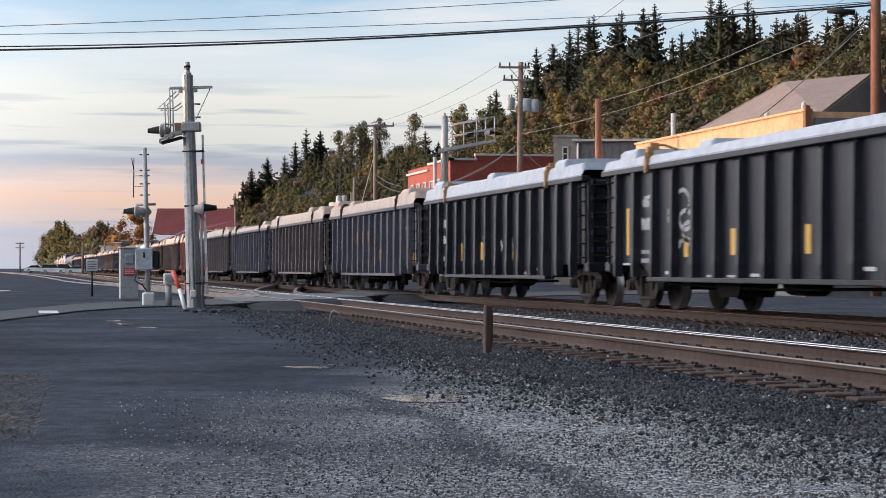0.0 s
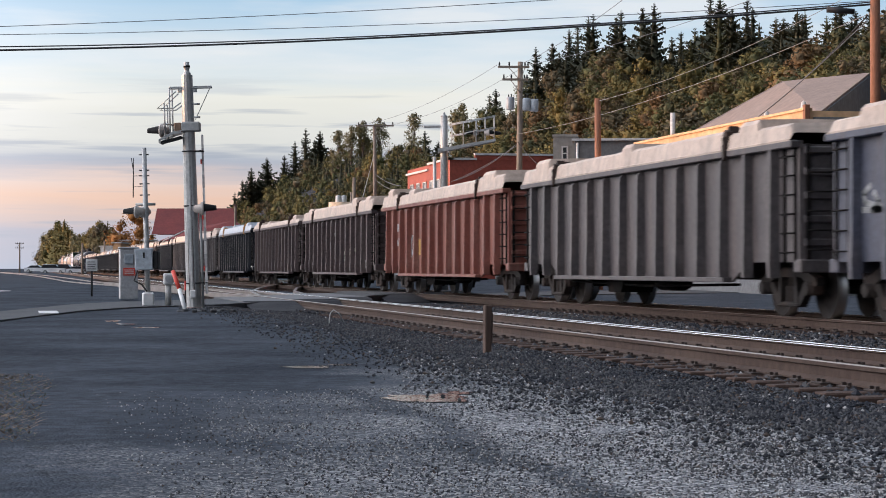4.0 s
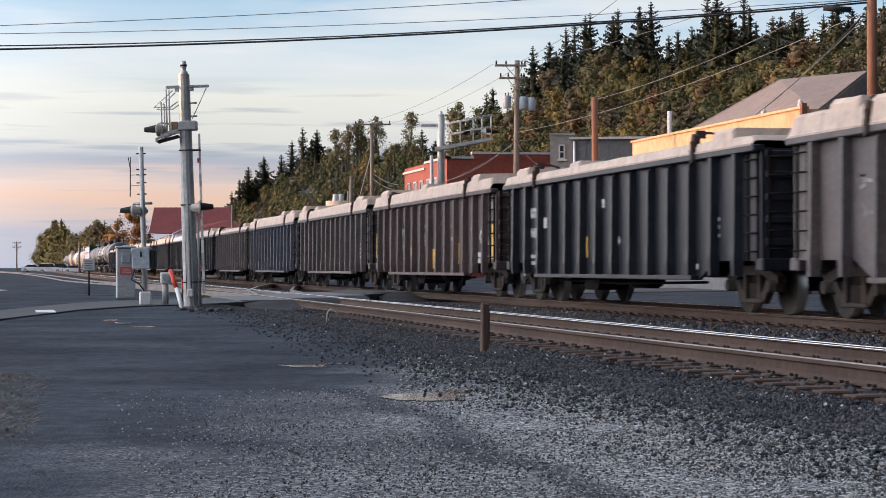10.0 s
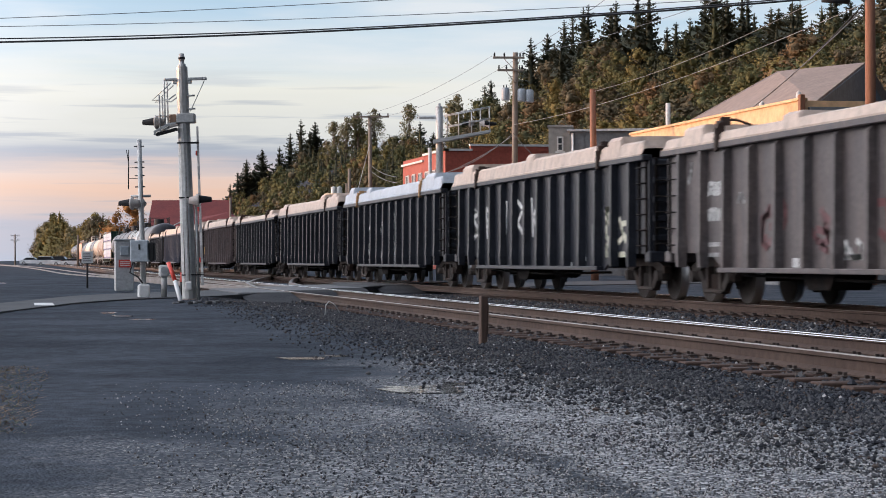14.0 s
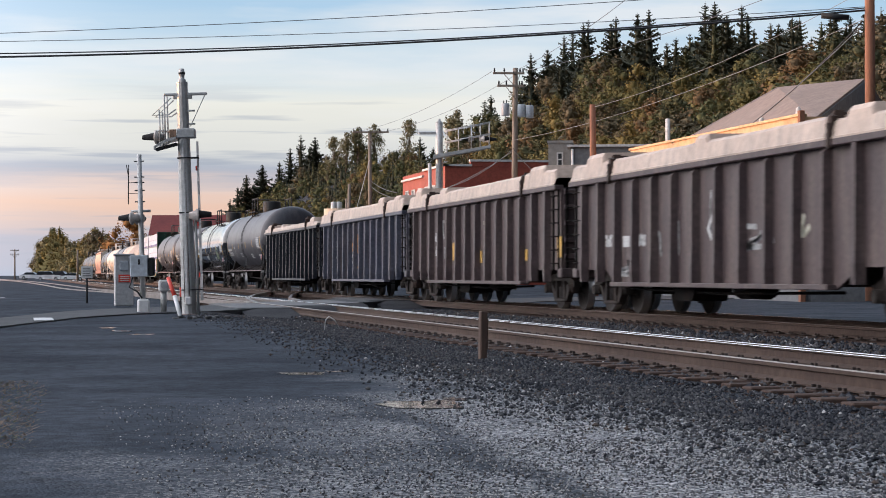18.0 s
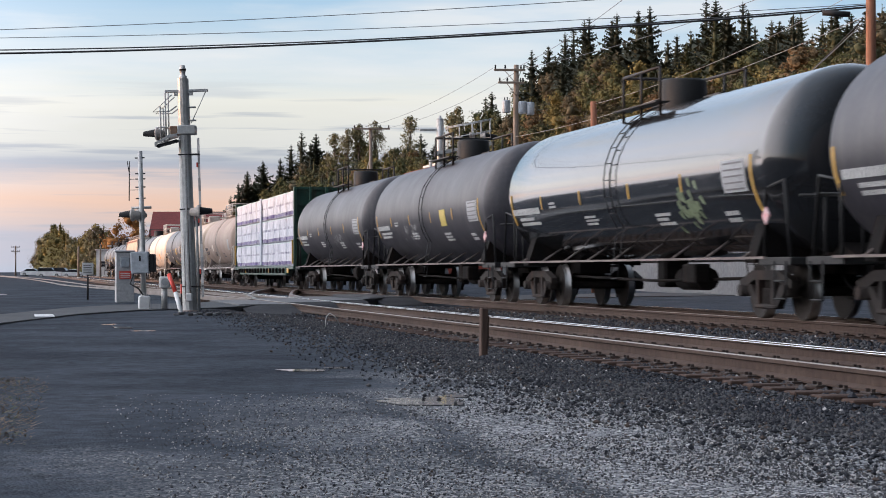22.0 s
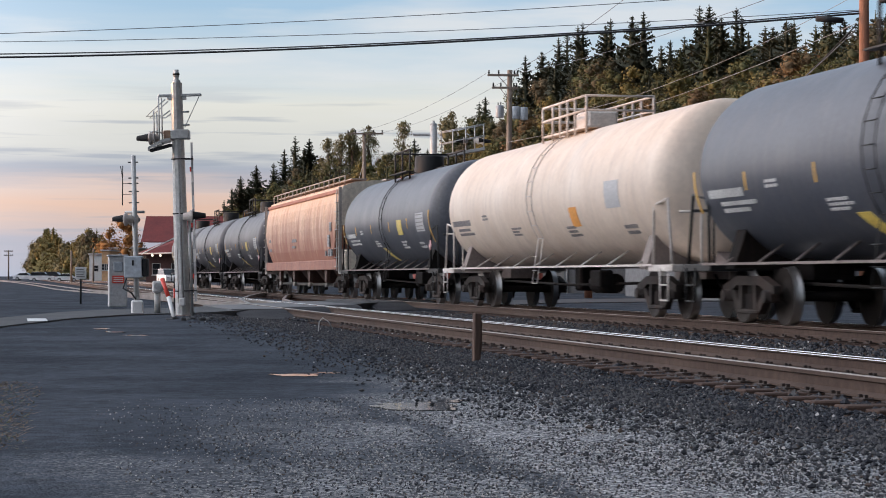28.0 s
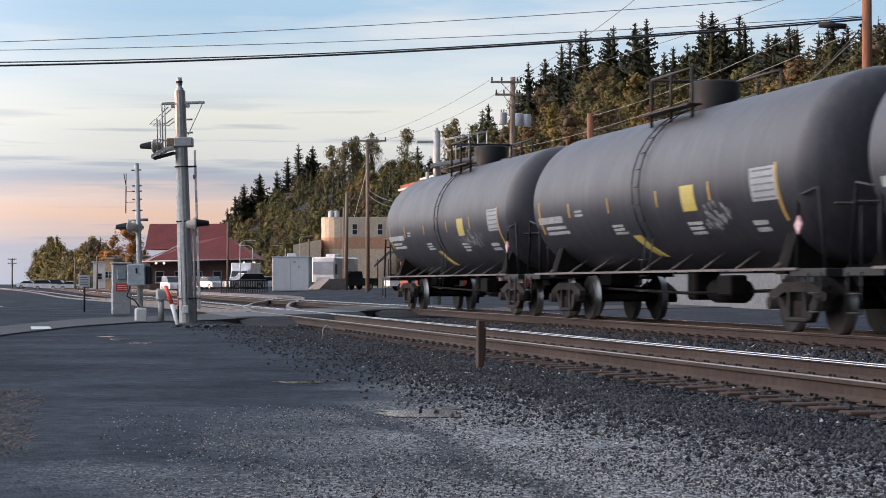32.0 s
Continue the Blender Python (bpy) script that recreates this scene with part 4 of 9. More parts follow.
GON_KINDS = {
    "black": (BLACK_PAINT, "black steel gondola car heaped under a white tarpaulin"),
    "blue": (BLUE_PAINT, "faded blue-black gondola car with orange lettering under a white tarpaulin"),
    "grey": (GREY_PAINT, "dusty dark grey gondola car heaped under a white tarpaulin"),
    "brown": (BROWN_PAINT, "dusty dark brown gondola car heaped under a white tarpaulin"),
    "red": (RED_PAINT, "oxide red gondola car with white graffiti under a white tarpaulin"),
}
GON_ORDER = ("black black blue grey blue grey red brown brown black grey grey black brown grey blue grey black black black black brown brown blue black").split()
first_gondola = build_gondola()
for i, tone in enumerate(GON_ORDER):
    car = first_gondola if i == 0 else copy_thing(first_gondola, pose(TRAIN_X, 0, 0))
    on_train(car, i)
    tagged(car, GON_KINDS[tone][1])
for i, tone in enumerate(GON_ORDER):
    repaint(CARS[i], GON_KINDS[tone][0], ("body", "rib"))
    cool = i in (0, 1, 9, 18)
    cover = part("tarpaulin", TARPS[i % len(TARPS)], None, CARS[i], "pale blue-white tarpaulin tied over the load" if cool else "dusty white tarpaulin tied over the load, tinted with warm evening light")
    cover.material_slots[0].link = "OBJECT"
    cover.material_slots[0].material = COOL_TARP if cool else TARP
    for y in (-5.3, 5.2):
        tie = part("strap", STRAP_MESH, None, CARS[i], at=pose(-0.07, y, 0.03))
        tie.material_slots[0].link = "OBJECT"
        tie.material_slots[0].material = TAN_STRAP if cool else STRAP


def decals(i, mat, *rows):
    rnd = random.Random(i * 7 + len(rows))
    clean = mat in (WHITE_MARK, YELLOW_MARK)
    fine = [r for r in rows if clean and r[3] < 0.36 or mat == YELLOW_MARK or r[3] < 0.14]
    rest = [r for r in rows if r not in fine]
    for row in fine:
        part("stencil", patch_shape([row], -1.42, rnd), mat, CARS[i])
    for row in rest:
        part("graffiti", big_letters(*row, rnd) if mat == ORANGE_MARK else scribble(*row, rnd), mat, CARS[i])


def big_letters(y, z, w, h, rnd):
    """Broad block strokes of old lettering, no words."""
    s, n = Shape(), max(1, round(w / 0.45))
    e = w / n
    for k in range(n):
        c, t = y - w / 2 + e * (k + 0.5), e * 0.26
        s.box(-1.427, c - e * 0.44, z - h / 2, -1.416, c - e * 0.44 + t, z + h / 2)
        for q in rnd.sample((-0.38, 0.0, 0.38), 2):
            s.box(-1.427, c - e * 0.44 + t, z + q * h - h * 0.12, -1.416, c + e * 0.40, z + q * h + h * 0.12)
        if rnd.random() < 0.5:
            s.box(-1.427, c + e * 0.40 - t, z - h * 0.4, -1.4162, c + e * 0.40, z + h * 0.3)
    return s


def scribble(y, z, w, h, rnd):
    """A tangle of spray strokes that fills a patch."""
    chains = []
    for k in range(max(2, round(w * h * 5))):
        a, b = y + w * rnd.uniform(-0.42, 0.42), z + h * rnd.uniform(-0.42, 0.42)
        chain, turn = [(a, b)], rnd.uniform(0, 6.28)
        for j in range(6):
            turn += rnd.uniform(-1.1, 1.3)
            a = min(y + w / 2, max(y - w / 2, a + 0.30 * w * math.cos(turn)))
            b = min(z + h / 2, max(z - h / 2, b + 0.30 * h * math.sin(turn)))
            chain.append((a, b))
        chains.append(chain)
    return stroke_shape(chains, -1.42, min(0.11, 0.16 * min(w, h) + 0.02))


def diamond(i, y, z, size):
    """A white placard diamond with a dark middle."""
    r = size / 2
    sign = part("placard", Shape().slab([(y - r, z), (y, z - r), (y + r, z), (y, z + r)], -1.430, -1.416), WHITE_MARK, CARS[i], "white diamond placard")
    r *= 0.45
    part("placard_figure", Shape().slab([(y - r, z), (y, z - r), (y + r, z), (y, z + r)], -1.434, -1.428), BLACK_PAINT, sign)


decals(0, WHITE_MARK, (5.54, 2.01, 0.67, 0.21), (5.54, 1.59, 0.81, 0.21), (4.24, 0.7, 0.63, 0.06), (2.05, 0.65, 0.61, 0.04), (1.05, 0.65, 0.7, 0.04), (0.13, 0.67, 0.37, 0.05), (-4.07, 0.77, 0.59, 0.06), (7.12, 0.86, 1.1, 0.04))
decals(0, DIM_MARK, (5.52, 1.08, 0.84, 0.07), (5.52, 0.92, 0.84, 0.08), (4.23, 1.79, 0.38, 0.1), (4.23, 1.65, 0.38, 0.1))
decals(0, YELLOW_MARK, (6.77, 1.47, 0.18, 0.89), (3.42, 1.15, 0.21, 0.35), (1.09, 1.21, 0.24, 0.43), (-2.02, 1.21, 0.21, 0.43))
decals(1, WHITE_MARK, (5.83, 1.99, 0.89, 0.22), (5.83, 1.55, 0.89, 0.22), (-1.6, 1.35, 0.39, 0.29), (-2.74, 0.67, 0.65, 0.06), (-3.76, 0.76, 0.61, 0.06), (-4.85, 0.85, 0.4, 0.1))
decals(1, DIM_MARK, (6.08, 1.04, 0.57, 0.12))
decals(1, YELLOW_MARK, (3.75, 1.2, 0.24, 0.46), (1.39, 1.21, 0.27, 0.44), (-1.74, 1.08, 0.21, 0.21))
decals(2, ORANGE_MARK, (1.83, 1.81, 1.72, 0.43), (0.04, 1.79, 1.38, 0.44), (-1.63, 1.19, 0.64, 0.4))
decals(2, YELLOW_MARK, (-7.49, 1.09, 0.83, 0.27))
decals(2, DIM_MARK, (-4.46, 0.97, 0.57, 0.38), (-2.37, 1.5, 0.42, 0.35), (6.37, 1.61, 1.45, 0.47), (-3.39, 1.37, 0.4, 0.78))
decals(3, YELLOW_MARK, (7.06, 1.37, 0.33, 0.84), (3.72, 1.21, 0.25, 0.46), (1.42, 1.2, 0.24, 0.44), (-1.68, 1.19, 0.31, 0.43))
decals(3, WHITE_MARK, (5.78, 1.94, 0.84, 0.22), (5.78, 1.53, 0.84, 0.22), (0.16, 1.41, 0.21, 1.12), (-2.67, 0.65, 0.6, 0.05), (-3.75, 0.74, 0.56, 0.05), (-4.87, 0.83, 0.3, 0.08))
decals(3, DIM_MARK, (5.78, 0.96, 0.84, 0.12), (-3.66, 1.62, 0.65, 0.31), (-5.98, 1.78, 0.62, 0.29), (-6.29, 1.12, 0.54, 0.68))
decals(4, ORANGE_MARK, (1.74, 1.74, 1.26, 0.6), (-0.07, 1.74, 1.41, 0.55))
decals(4, YELLOW_MARK, (-7.2, 1.05, 0.59, 0.27))
decals(4, DIM_MARK, (-6.16, 1.43, 0.91, 0.37), (6.47, 1.77, 1.31, 0.42), (-2.75, 1.51, 0.42, 0.85), (-4.33, 1.51, 0.32, 0.68))
decals(6, WHITE_MARK, (6.22, 2.01, 0.89, 0.23), (6.19, 1.57, 0.95, 0.22), (3.89, 1.31, 0.77, 0.76), (3.01, 1.31, 0.55, 0.82))
decals(6, YELLOW_MARK, (7.47, 1.21, 0.36, 0.85), (5.67, 1.38, 0.21, 0.48), (2.55, 1.38, 0.25, 0.45))
decals(7, WHITE_MARK, (-6.13, 0.9, 0.89, 0.28))
decals(7, DIM_MARK, (1.26, 1.39, 0.81, 1.29), (0.23, 1.4, 0.74, 1.22), (5.3, 1.57, 0.63, 0.86), (4.4, 1.6, 0.49, 0.74))
decals(8, WHITE_MARK, (5.5, 1.81, 0.45, 0.27), (4.57, 1.83, 0.47, 0.23), (5.52, 1.53, 0.32, 0.18), (4.58, 1.54, 0.44, 0.21))
decals(8, YELLOW_MARK, (6.81, 0.96, 0.49, 0.25), (4.55, 1.12, 0.51, 0.13), (1.32, 1.01, 0.51, 0.09))
decals(8, DIM_MARK, (3.45, 1.38, 0.94, 0.58))
decals(9, WHITE_MARK, (5.77, 2.0, 0.7, 0.23), (5.78, 1.53, 0.7, 0.26), (-6.06, 1.41, 0.23, 0.2), (-3.78, 0.77, 0.48, 0.08), (-4.82, 0.85, 0.48, 0.08), (1.22, 0.67, 0.72, 0.06), (-7.8, 0.86, 0.87, 0.07))
decals(9, DIM_MARK, (5.89, 1.0, 0.66, 0.2), (-1.8, 1.18, 0.31, 0.35))
decals(10, WHITE_MARK, (5.78, 1.92, 0.73, 0.2), (5.67, 1.49, 0.97, 0.21), (4.44, 1.76, 0.22, 0.22))
decals(10, DIM_MARK, (5.61, 0.97, 1.03, 0.07), (5.61, 0.83, 1.03, 0.07))
decals(11, TEAL_MARK, (1.88, 1.14, 1.37, 1.06), (0.61, 1.1, 0.78, 0.99), (-0.21, 1.15, 0.62, 0.93), (-1.1, 0.95, 0.66, 0.73), (-2.2, 0.82, 0.54, 0.35))
decals(11, DIM_MARK, (5.37, 1.51, 0.62, 0.23), (5.39, 1.92, 0.66, 0.19), (-4.2, 0.76, 0.43, 0.08), (-6.61, 1.19, 0.25, 0.72))
decals(12, WHITE_MARK, (6.04, 1.96, 0.93, 0.21), (6.05, 1.53, 0.99, 0.21), (4.76, 1.73, 0.29, 0.23), (0.37, 2.02, 0.2, 0.17))
decals(12, DIM_MARK, (5.99, 1.0, 0.95, 0.08), (6, 0.85, 0.95, 0.08))
decals(12, YELLOW_MARK, (1.58, 1.17, 0.22, 0.42), (3.95, 1.14, 0.15, 0.35))
decals(13, YELLOW_MARK, (8, 1.44, 0.39, 0.76), (5.34, 1.04, 0.4, 0.52), (2.28, 1.07, 0.39, 0.58), (-0.82, 1.0, 0.41, 0.54), (-3.9, 1.13, 0.29, 0.55), (-7.79, 1.38, 0.29, 0.84))
decals(13, DIM_MARK, (0.38, 1.61, 0.72, 0.63), (-1.44, 1.76, 0.73, 0.45), (-7.35, 1.51, 0.44, 0.62))
decals(14, WHITE_MARK, (6.1, 1.93, 0.85, 0.22), (5.99, 1.49, 0.91, 0.23), (4.72, 1.77, 0.26, 0.25), (2.54, 0.63, 0.57, 0.06), (1.47, 0.63, 0.63, 0.05), (0.55, 0.64, 0.4, 0.06), (7.45, 0.79, 0.99, 0.06))
decals(14, DIM_MARK, (5.88, 0.99, 0.9, 0.08), (5.88, 0.82, 0.9, 0.08), (1.96, 1.27, 0.43, 0.34))
decals(14, YELLOW_MARK, (1.58, 1.19, 0.2, 0.36), (7.16, 1.37, 0.32, 0.8))
decals(15, ORANGE_MARK, (2.18, 1.77, 0.99, 0.51), (1.26, 1.77, 0.53, 0.51), (-6.98, 1.19, 0.6, 0.2))
decals(15, DIM_MARK, (5.52, 1.67, 0.58, 0.94), (-1.01, 1.55, 0.34, 0.55))
decals(15, WHITE_MARK, (-5.97, 1.16, 0.88, 0.12))
decals(16, WHITE_MARK, (5.83, 1.93, 0.84, 0.22), (5.72, 1.49, 1.0, 0.21), (0.19, 0.98, 0.57, 0.4), (2.14, 0.7, 0.4, 0.14))
decals(16, DIM_MARK, (5.61, 1.0, 0.89, 0.07), (5.61, 0.83, 0.89, 0.07), (4.46, 1.78, 0.31, 0.23), (7.16, 2.12, 0.67, 0.51))
decals(16, PINK_MARK, (3.08, 1.26, 0.94, 0.69), (1.17, 1.24, 0.83, 0.73), (-0.62, 1.23, 0.72, 0.56))
decals(17, WHITE_MARK, (-2.7, 0.66, 0.54, 0.07), (-3.72, 0.77, 0.55, 0.09))
decals(17, DIM_MARK, (5.82, 1.93, 0.6, 0.21), (5.83, 1.51, 0.6, 0.21), (-4.66, 1.14, 0.43, 0.58), (-6.93, 1.45, 0.24, 1.14))
decals(18, WHITE_MARK, (3.57, 1.44, 0.75, 1.43), (1.45, 1.38, 0.7, 1.53), (-0.4, 1.39, 0.66, 1.54))
decals(19, WHITE_MARK, (6.12, 1.97, 0.99, 0.25), (6.1, 1.54, 1.03, 0.23), (4.87, 1.76, 0.26, 0.25), (2.65, 1.19, 0.53, 0.04), (2.65, 1.1, 0.53, 0.04), (2.65, 1.0, 0.53, 0.04), (2.65, 0.89, 0.53, 0.04))
decals(19, DIM_MARK, (6.06, 1.04, 0.94, 0.08), (6.06, 0.88, 0.94, 0.08))
decals(19, YELLOW_MARK, (4, 1.19, 0.2, 0.38), (1.61, 1.17, 0.31, 0.37))
decals(20, DIM_MARK, (5.95, 1.94, 0.49, 0.19), (5.96, 1.5, 0.49, 0.19))
decals(21, WHITE_MARK, (5.54, 1.41, 0.82, 0.22), (4.57, 1.39, 0.44, 0.21), (3.72, 1.4, 0.62, 0.2))
decals(21, DIM_MARK, (2.76, 1.4, 0.49, 0.54), (1.82, 1.36, 0.51, 0.58), (0.89, 1.29, 0.55, 0.6), (-0.18, 2.02, 0.25, 0.49), (5.09, 0.92, 1.25, 0.32))
decals(22, YELLOW_MARK, (-3.49, 1.27, 0.29, 0.43), (-5.14, 1.21, 0.33, 0.25), (-7.98, 1.35, 0.34, 0.44))
decals(22, DIM_MARK, (3.59, 1.72, 0.39, 0.95))
decals(23, ORANGE_MARK, (2.12, 1.82, 0.51, 0.45), (1.49, 1.8, 0.48, 0.49), (0.6, 1.81, 0.52, 0.63), (-0.27, 1.81, 0.46, 0.67), (6.26, 1.25, 0.57, 0.21), (3.29, 1.02, 0.59, 0.13), (0.38, 1.01, 0.56, 0.11))
decals(23, WHITE_MARK, (5.24, 1.83, 0.71, 0.28), (5.24, 1.39, 0.72, 0.12))
decals(23, DIM_MARK, (5.2, 1.09, 0.71, 0.32), (4.18, 1.29, 0.37, 0.27))
decals(24, WHITE_MARK, (5.62, 1.96, 0.74, 0.23), (5.63, 1.53, 0.74, 0.22))
decals(24, DIM_MARK, (-0.79, 1.86, 0.68, 0.21), (-1.79, 1.83, 0.69, 0.21), (-4.97, 0.83, 0.43, 0.1))
decals(2, DIM_MARK, (-6.06, 1.58, 0.56, 0.8))
decals(4, YELLOW_MARK, (-3.98, 1.06, 0.61, 0.15), (-1.15, 0.98, 0.55, 0.14))
decals(4, DIM_MARK, (-1.83, 1.39, 1.13, 0.78))
decals(7, CREAM_MARK, (-2.02, 1.11, 1.28, 0.74), (-3.47, 1.09, 1.42, 0.64))
decals(8, YELLOW_MARK, (2.22, 0.99, 0.52, 0.07))
decals(9, YELLOW_MARK, (6.93, 1.68, 0.28, 0.5), (3.54, 1.23, 0.28, 0.44), (1.25, 1.23, 0.24, 0.42))
decals(9, WHITE_MARK, (2.19, 0.7, 0.55, 0.08), (0.28, 0.68, 0.63, 0.08))
decals(9, DIM_MARK, (4.4, 1.88, 0.49, 0.18))
decals(10, DIM_MARK, (-0.84, 1.51, 0.67, 0.38), (-6.34, 1.52, 0.29, 0.33))
decals(10, YELLOW_MARK, (6.97, 1.49, 0.24, 0.36))
decals(12, WHITE_MARK, (-6.07, 1.55, 0.33, 0.06), (-6.07, 1.42, 0.33, 0.06), (-6.07, 1.28, 0.33, 0.06), (-4.87, 0.77, 0.59, 0.1))
decals(13, DIM_MARK, (3.85, 1.51, 1.03, 1.03), (-3.31, 1.7, 0.54, 0.38), (-7.61, 1.94, 0.48, 0.74), (-7.47, 0.96, 0.83, 0.25), (-5.42, 1.64, 0.42, 0.53))
decals(13, WHITE_MARK, (-6.53, 1.07, 0.71, 0.12), (-6.53, 0.92, 0.71, 0.12))
decals(14, CREAM_MARK, (-5.59, 1.39, 0.61, 1.13))
decals(14, WHITE_MARK, (-6.16, 1.53, 0.3, 0.06), (-6.16, 1.39, 0.3, 0.06), (-6.16, 1.25, 0.3, 0.06), (-6.16, 1.1, 0.3, 0.06), (-1.01, 0.64, 0.79, 0.09), (-2.51, 0.72, 0.71, 0.12))
decals(14, DIM_MARK, (-2.56, 1.31, 0.33, 0.35))
decals(15, ORANGE_MARK, (6.82, 1.37, 0.55, 0.21))
decals(15, CREAM_MARK, (-0.1, 1.65, 0.54, 1.3))
decals(17, CREAM_MARK, (-6.14, 1.29, 1.47, 0.88))
decals(20, CREAM_MARK, (-0.19, 1.67, 1.29, 1.03), (-6.09, 1.63, 1.22, 1.42))
decals(21, CREAM_MARK, (-4, 1.55, 0.64, 0.5))
decals(21, DIM_MARK, (-2.24, 1.37, 1.69, 0.44))
decals(22, WHITE_MARK, (4.51, 1.79, 0.54, 0.24), (4.42, 1.41, 0.6, 0.28), (-1.34, 1.18, 0.5, 0.07))
decals(22, CREAM_MARK, (-1.32, 1.74, 0.54, 0.61))
decals(22, YELLOW_MARK, (2.39, 1.38, 0.32, 0.47), (-0.7, 1.21, 0.26, 0.3))
decals(24, DIM_MARK, (5.82, 1.02, 0.95, 0.13))
decals(24, YELLOW_MARK, (3.73, 1.42, 0.18, 0.39))
diamond(22, -0.37, 1.52, 0.31)
diamond(21, -0.12, 1.53, 0.44)
diamond(23, 1.47, 1.32, 0.37)
diamond(1, -0.65, 1.3, 0.32)
diamond(4, -6.28, 1.54, 0.33)
diamond(8, -0.68, 1.28, 0.28)
diamond(9, -6.15, 1.35, 0.35)
diamond(12, -0.57, 1.26, 0.33)
diamond(13, -6.54, 1.52, 0.34)
diamond(16, -5.73, 1.54, 0.41)
def loop(y, z, ry, rz, a0, a1, n=12):
    return [(y + ry * math.cos(radians(a0 + (a1 - a0) * k / n)), z + rz * math.sin(radians(a0 + (a1 - a0) * k / n))) for k in range(n + 1)]


for strokes in ([loop(3.60, 1.93, 0.34, 0.22, -40, 230)], [loop(3.45, 1.62, 0.32, 0.17, 0, 360)], [loop(3.27, 1.42, 0.34, 0.16, 20, 380)], [loop(3.50, 1.12, 0.30, 0.16, 20, 160, 7)], [[(2.97, 1.62), (2.90, 2.0), (3.10, 2.15)]]):
    part("graffiti", stroke_shape(strokes, -1.42, 0.075), WHITE_MARK, CARS[0], "white looped spray tag")
part("graffiti", stroke_shape([[(5.6, 1.9), (6.1, 1.8), (5.5, 1.45), (6.0, 1.3)], [(4.6, 1.3), (4.7, 2.0), (4.2, 1.9), (4.6, 1.65), (4.1, 1.3)], [(3.3, 2.0), (3.2, 1.4), (2.7, 1.4), (2.6, 2.1)],
                               [(1.6, 2.1), (1.1, 1.9), (1.6, 1.6), (1.1, 1.35)], [(0.3, 2.1), (0.2, 1.3)], [(-0.2, 2.0), (0.2, 1.7), (-0.3, 1.35)]], -1.42, 0.11), WHITE_MARK, CARS[17])


# ---- tank cars ----
TANK_R, TANK_Z = 1.50, 2.50


def on_shell(y, a, out=0.0, r=TANK_R):
    """A spot on the barrel: along it, and degrees up from its near side."""
    q = radians(a)
    return (-(r + out) * math.cos(q), y, TANK_Z + (r + out) * math.sin(q))


def barrel_mesh(half, mat, r=TANK_R):
    """The barrel lies along Y, with bulged heads and faint weld seams."""
    prof = []
    for k in range(9):
        a = math.pi / 2 * k / 8
        prof.append((r * math.sin(a) ** 0.82, -half + 0.62 * (1 - math.cos(a))))
    for j in range(1, 8):
        prof.append((r, -half + 0.62 + 2 * (half - 0.62) * j / 8))
    for k in range(9):
        a = math.pi / 2 * (1 - k / 8)
        prof.append((r * math.sin(a) ** 0.82, half - 0.62 * (1 - math.cos(a))))
    return Shape().lathe(prof, 56, Matrix.Translation((0, 0, TANK_Z)) @ pose(0, 0, 0, -90, 0, 0)).mesh("tank", mat)


def shell_patch(rows, half_out=0.008):
    """Painted marks that lie on the barrel: (place, degrees, width, degrees high)."""
    s = Shape()
    for y, a, w, h in rows:
        n = max(1, int(h / 5))
        v, f = [], []
        for k in range(n + 1):
            q = a - h / 2 + h * k / n
            v += [on_shell(y - w / 2, q), on_shell(y + w / 2, q), on_shell(y + w / 2, q, half_out), on_shell(y - w / 2, q, half_out)]
        for k in range(n):
            f += [(4 * k + i, 4 * k + (i + 1) % 4, 4 * k + 4 + (i + 1) % 4, 4 * k + 4 + i) for i in range(4)]
        s.add(v, f + [(0, 1, 2, 3), (4 * n + 3, 4 * n + 2, 4 * n + 1, 4 * n)])
    return s


def text_rows(y, a, w, h, lines, rnd):
    """Rows of small bars in place of lettering."""
    out = []
    for k in range(lines):
        n = max(3, int(w / 0.16))
        ww = w * rnd.uniform(0.65, 1.0)
        for i in range(n):
            out.append((y + w / 2 - ww * (i + 0.5) / n, a + h / 2 - h * (k + 0.5) / lines, ww / n * 0.72, h / lines * 0.6))
    return out


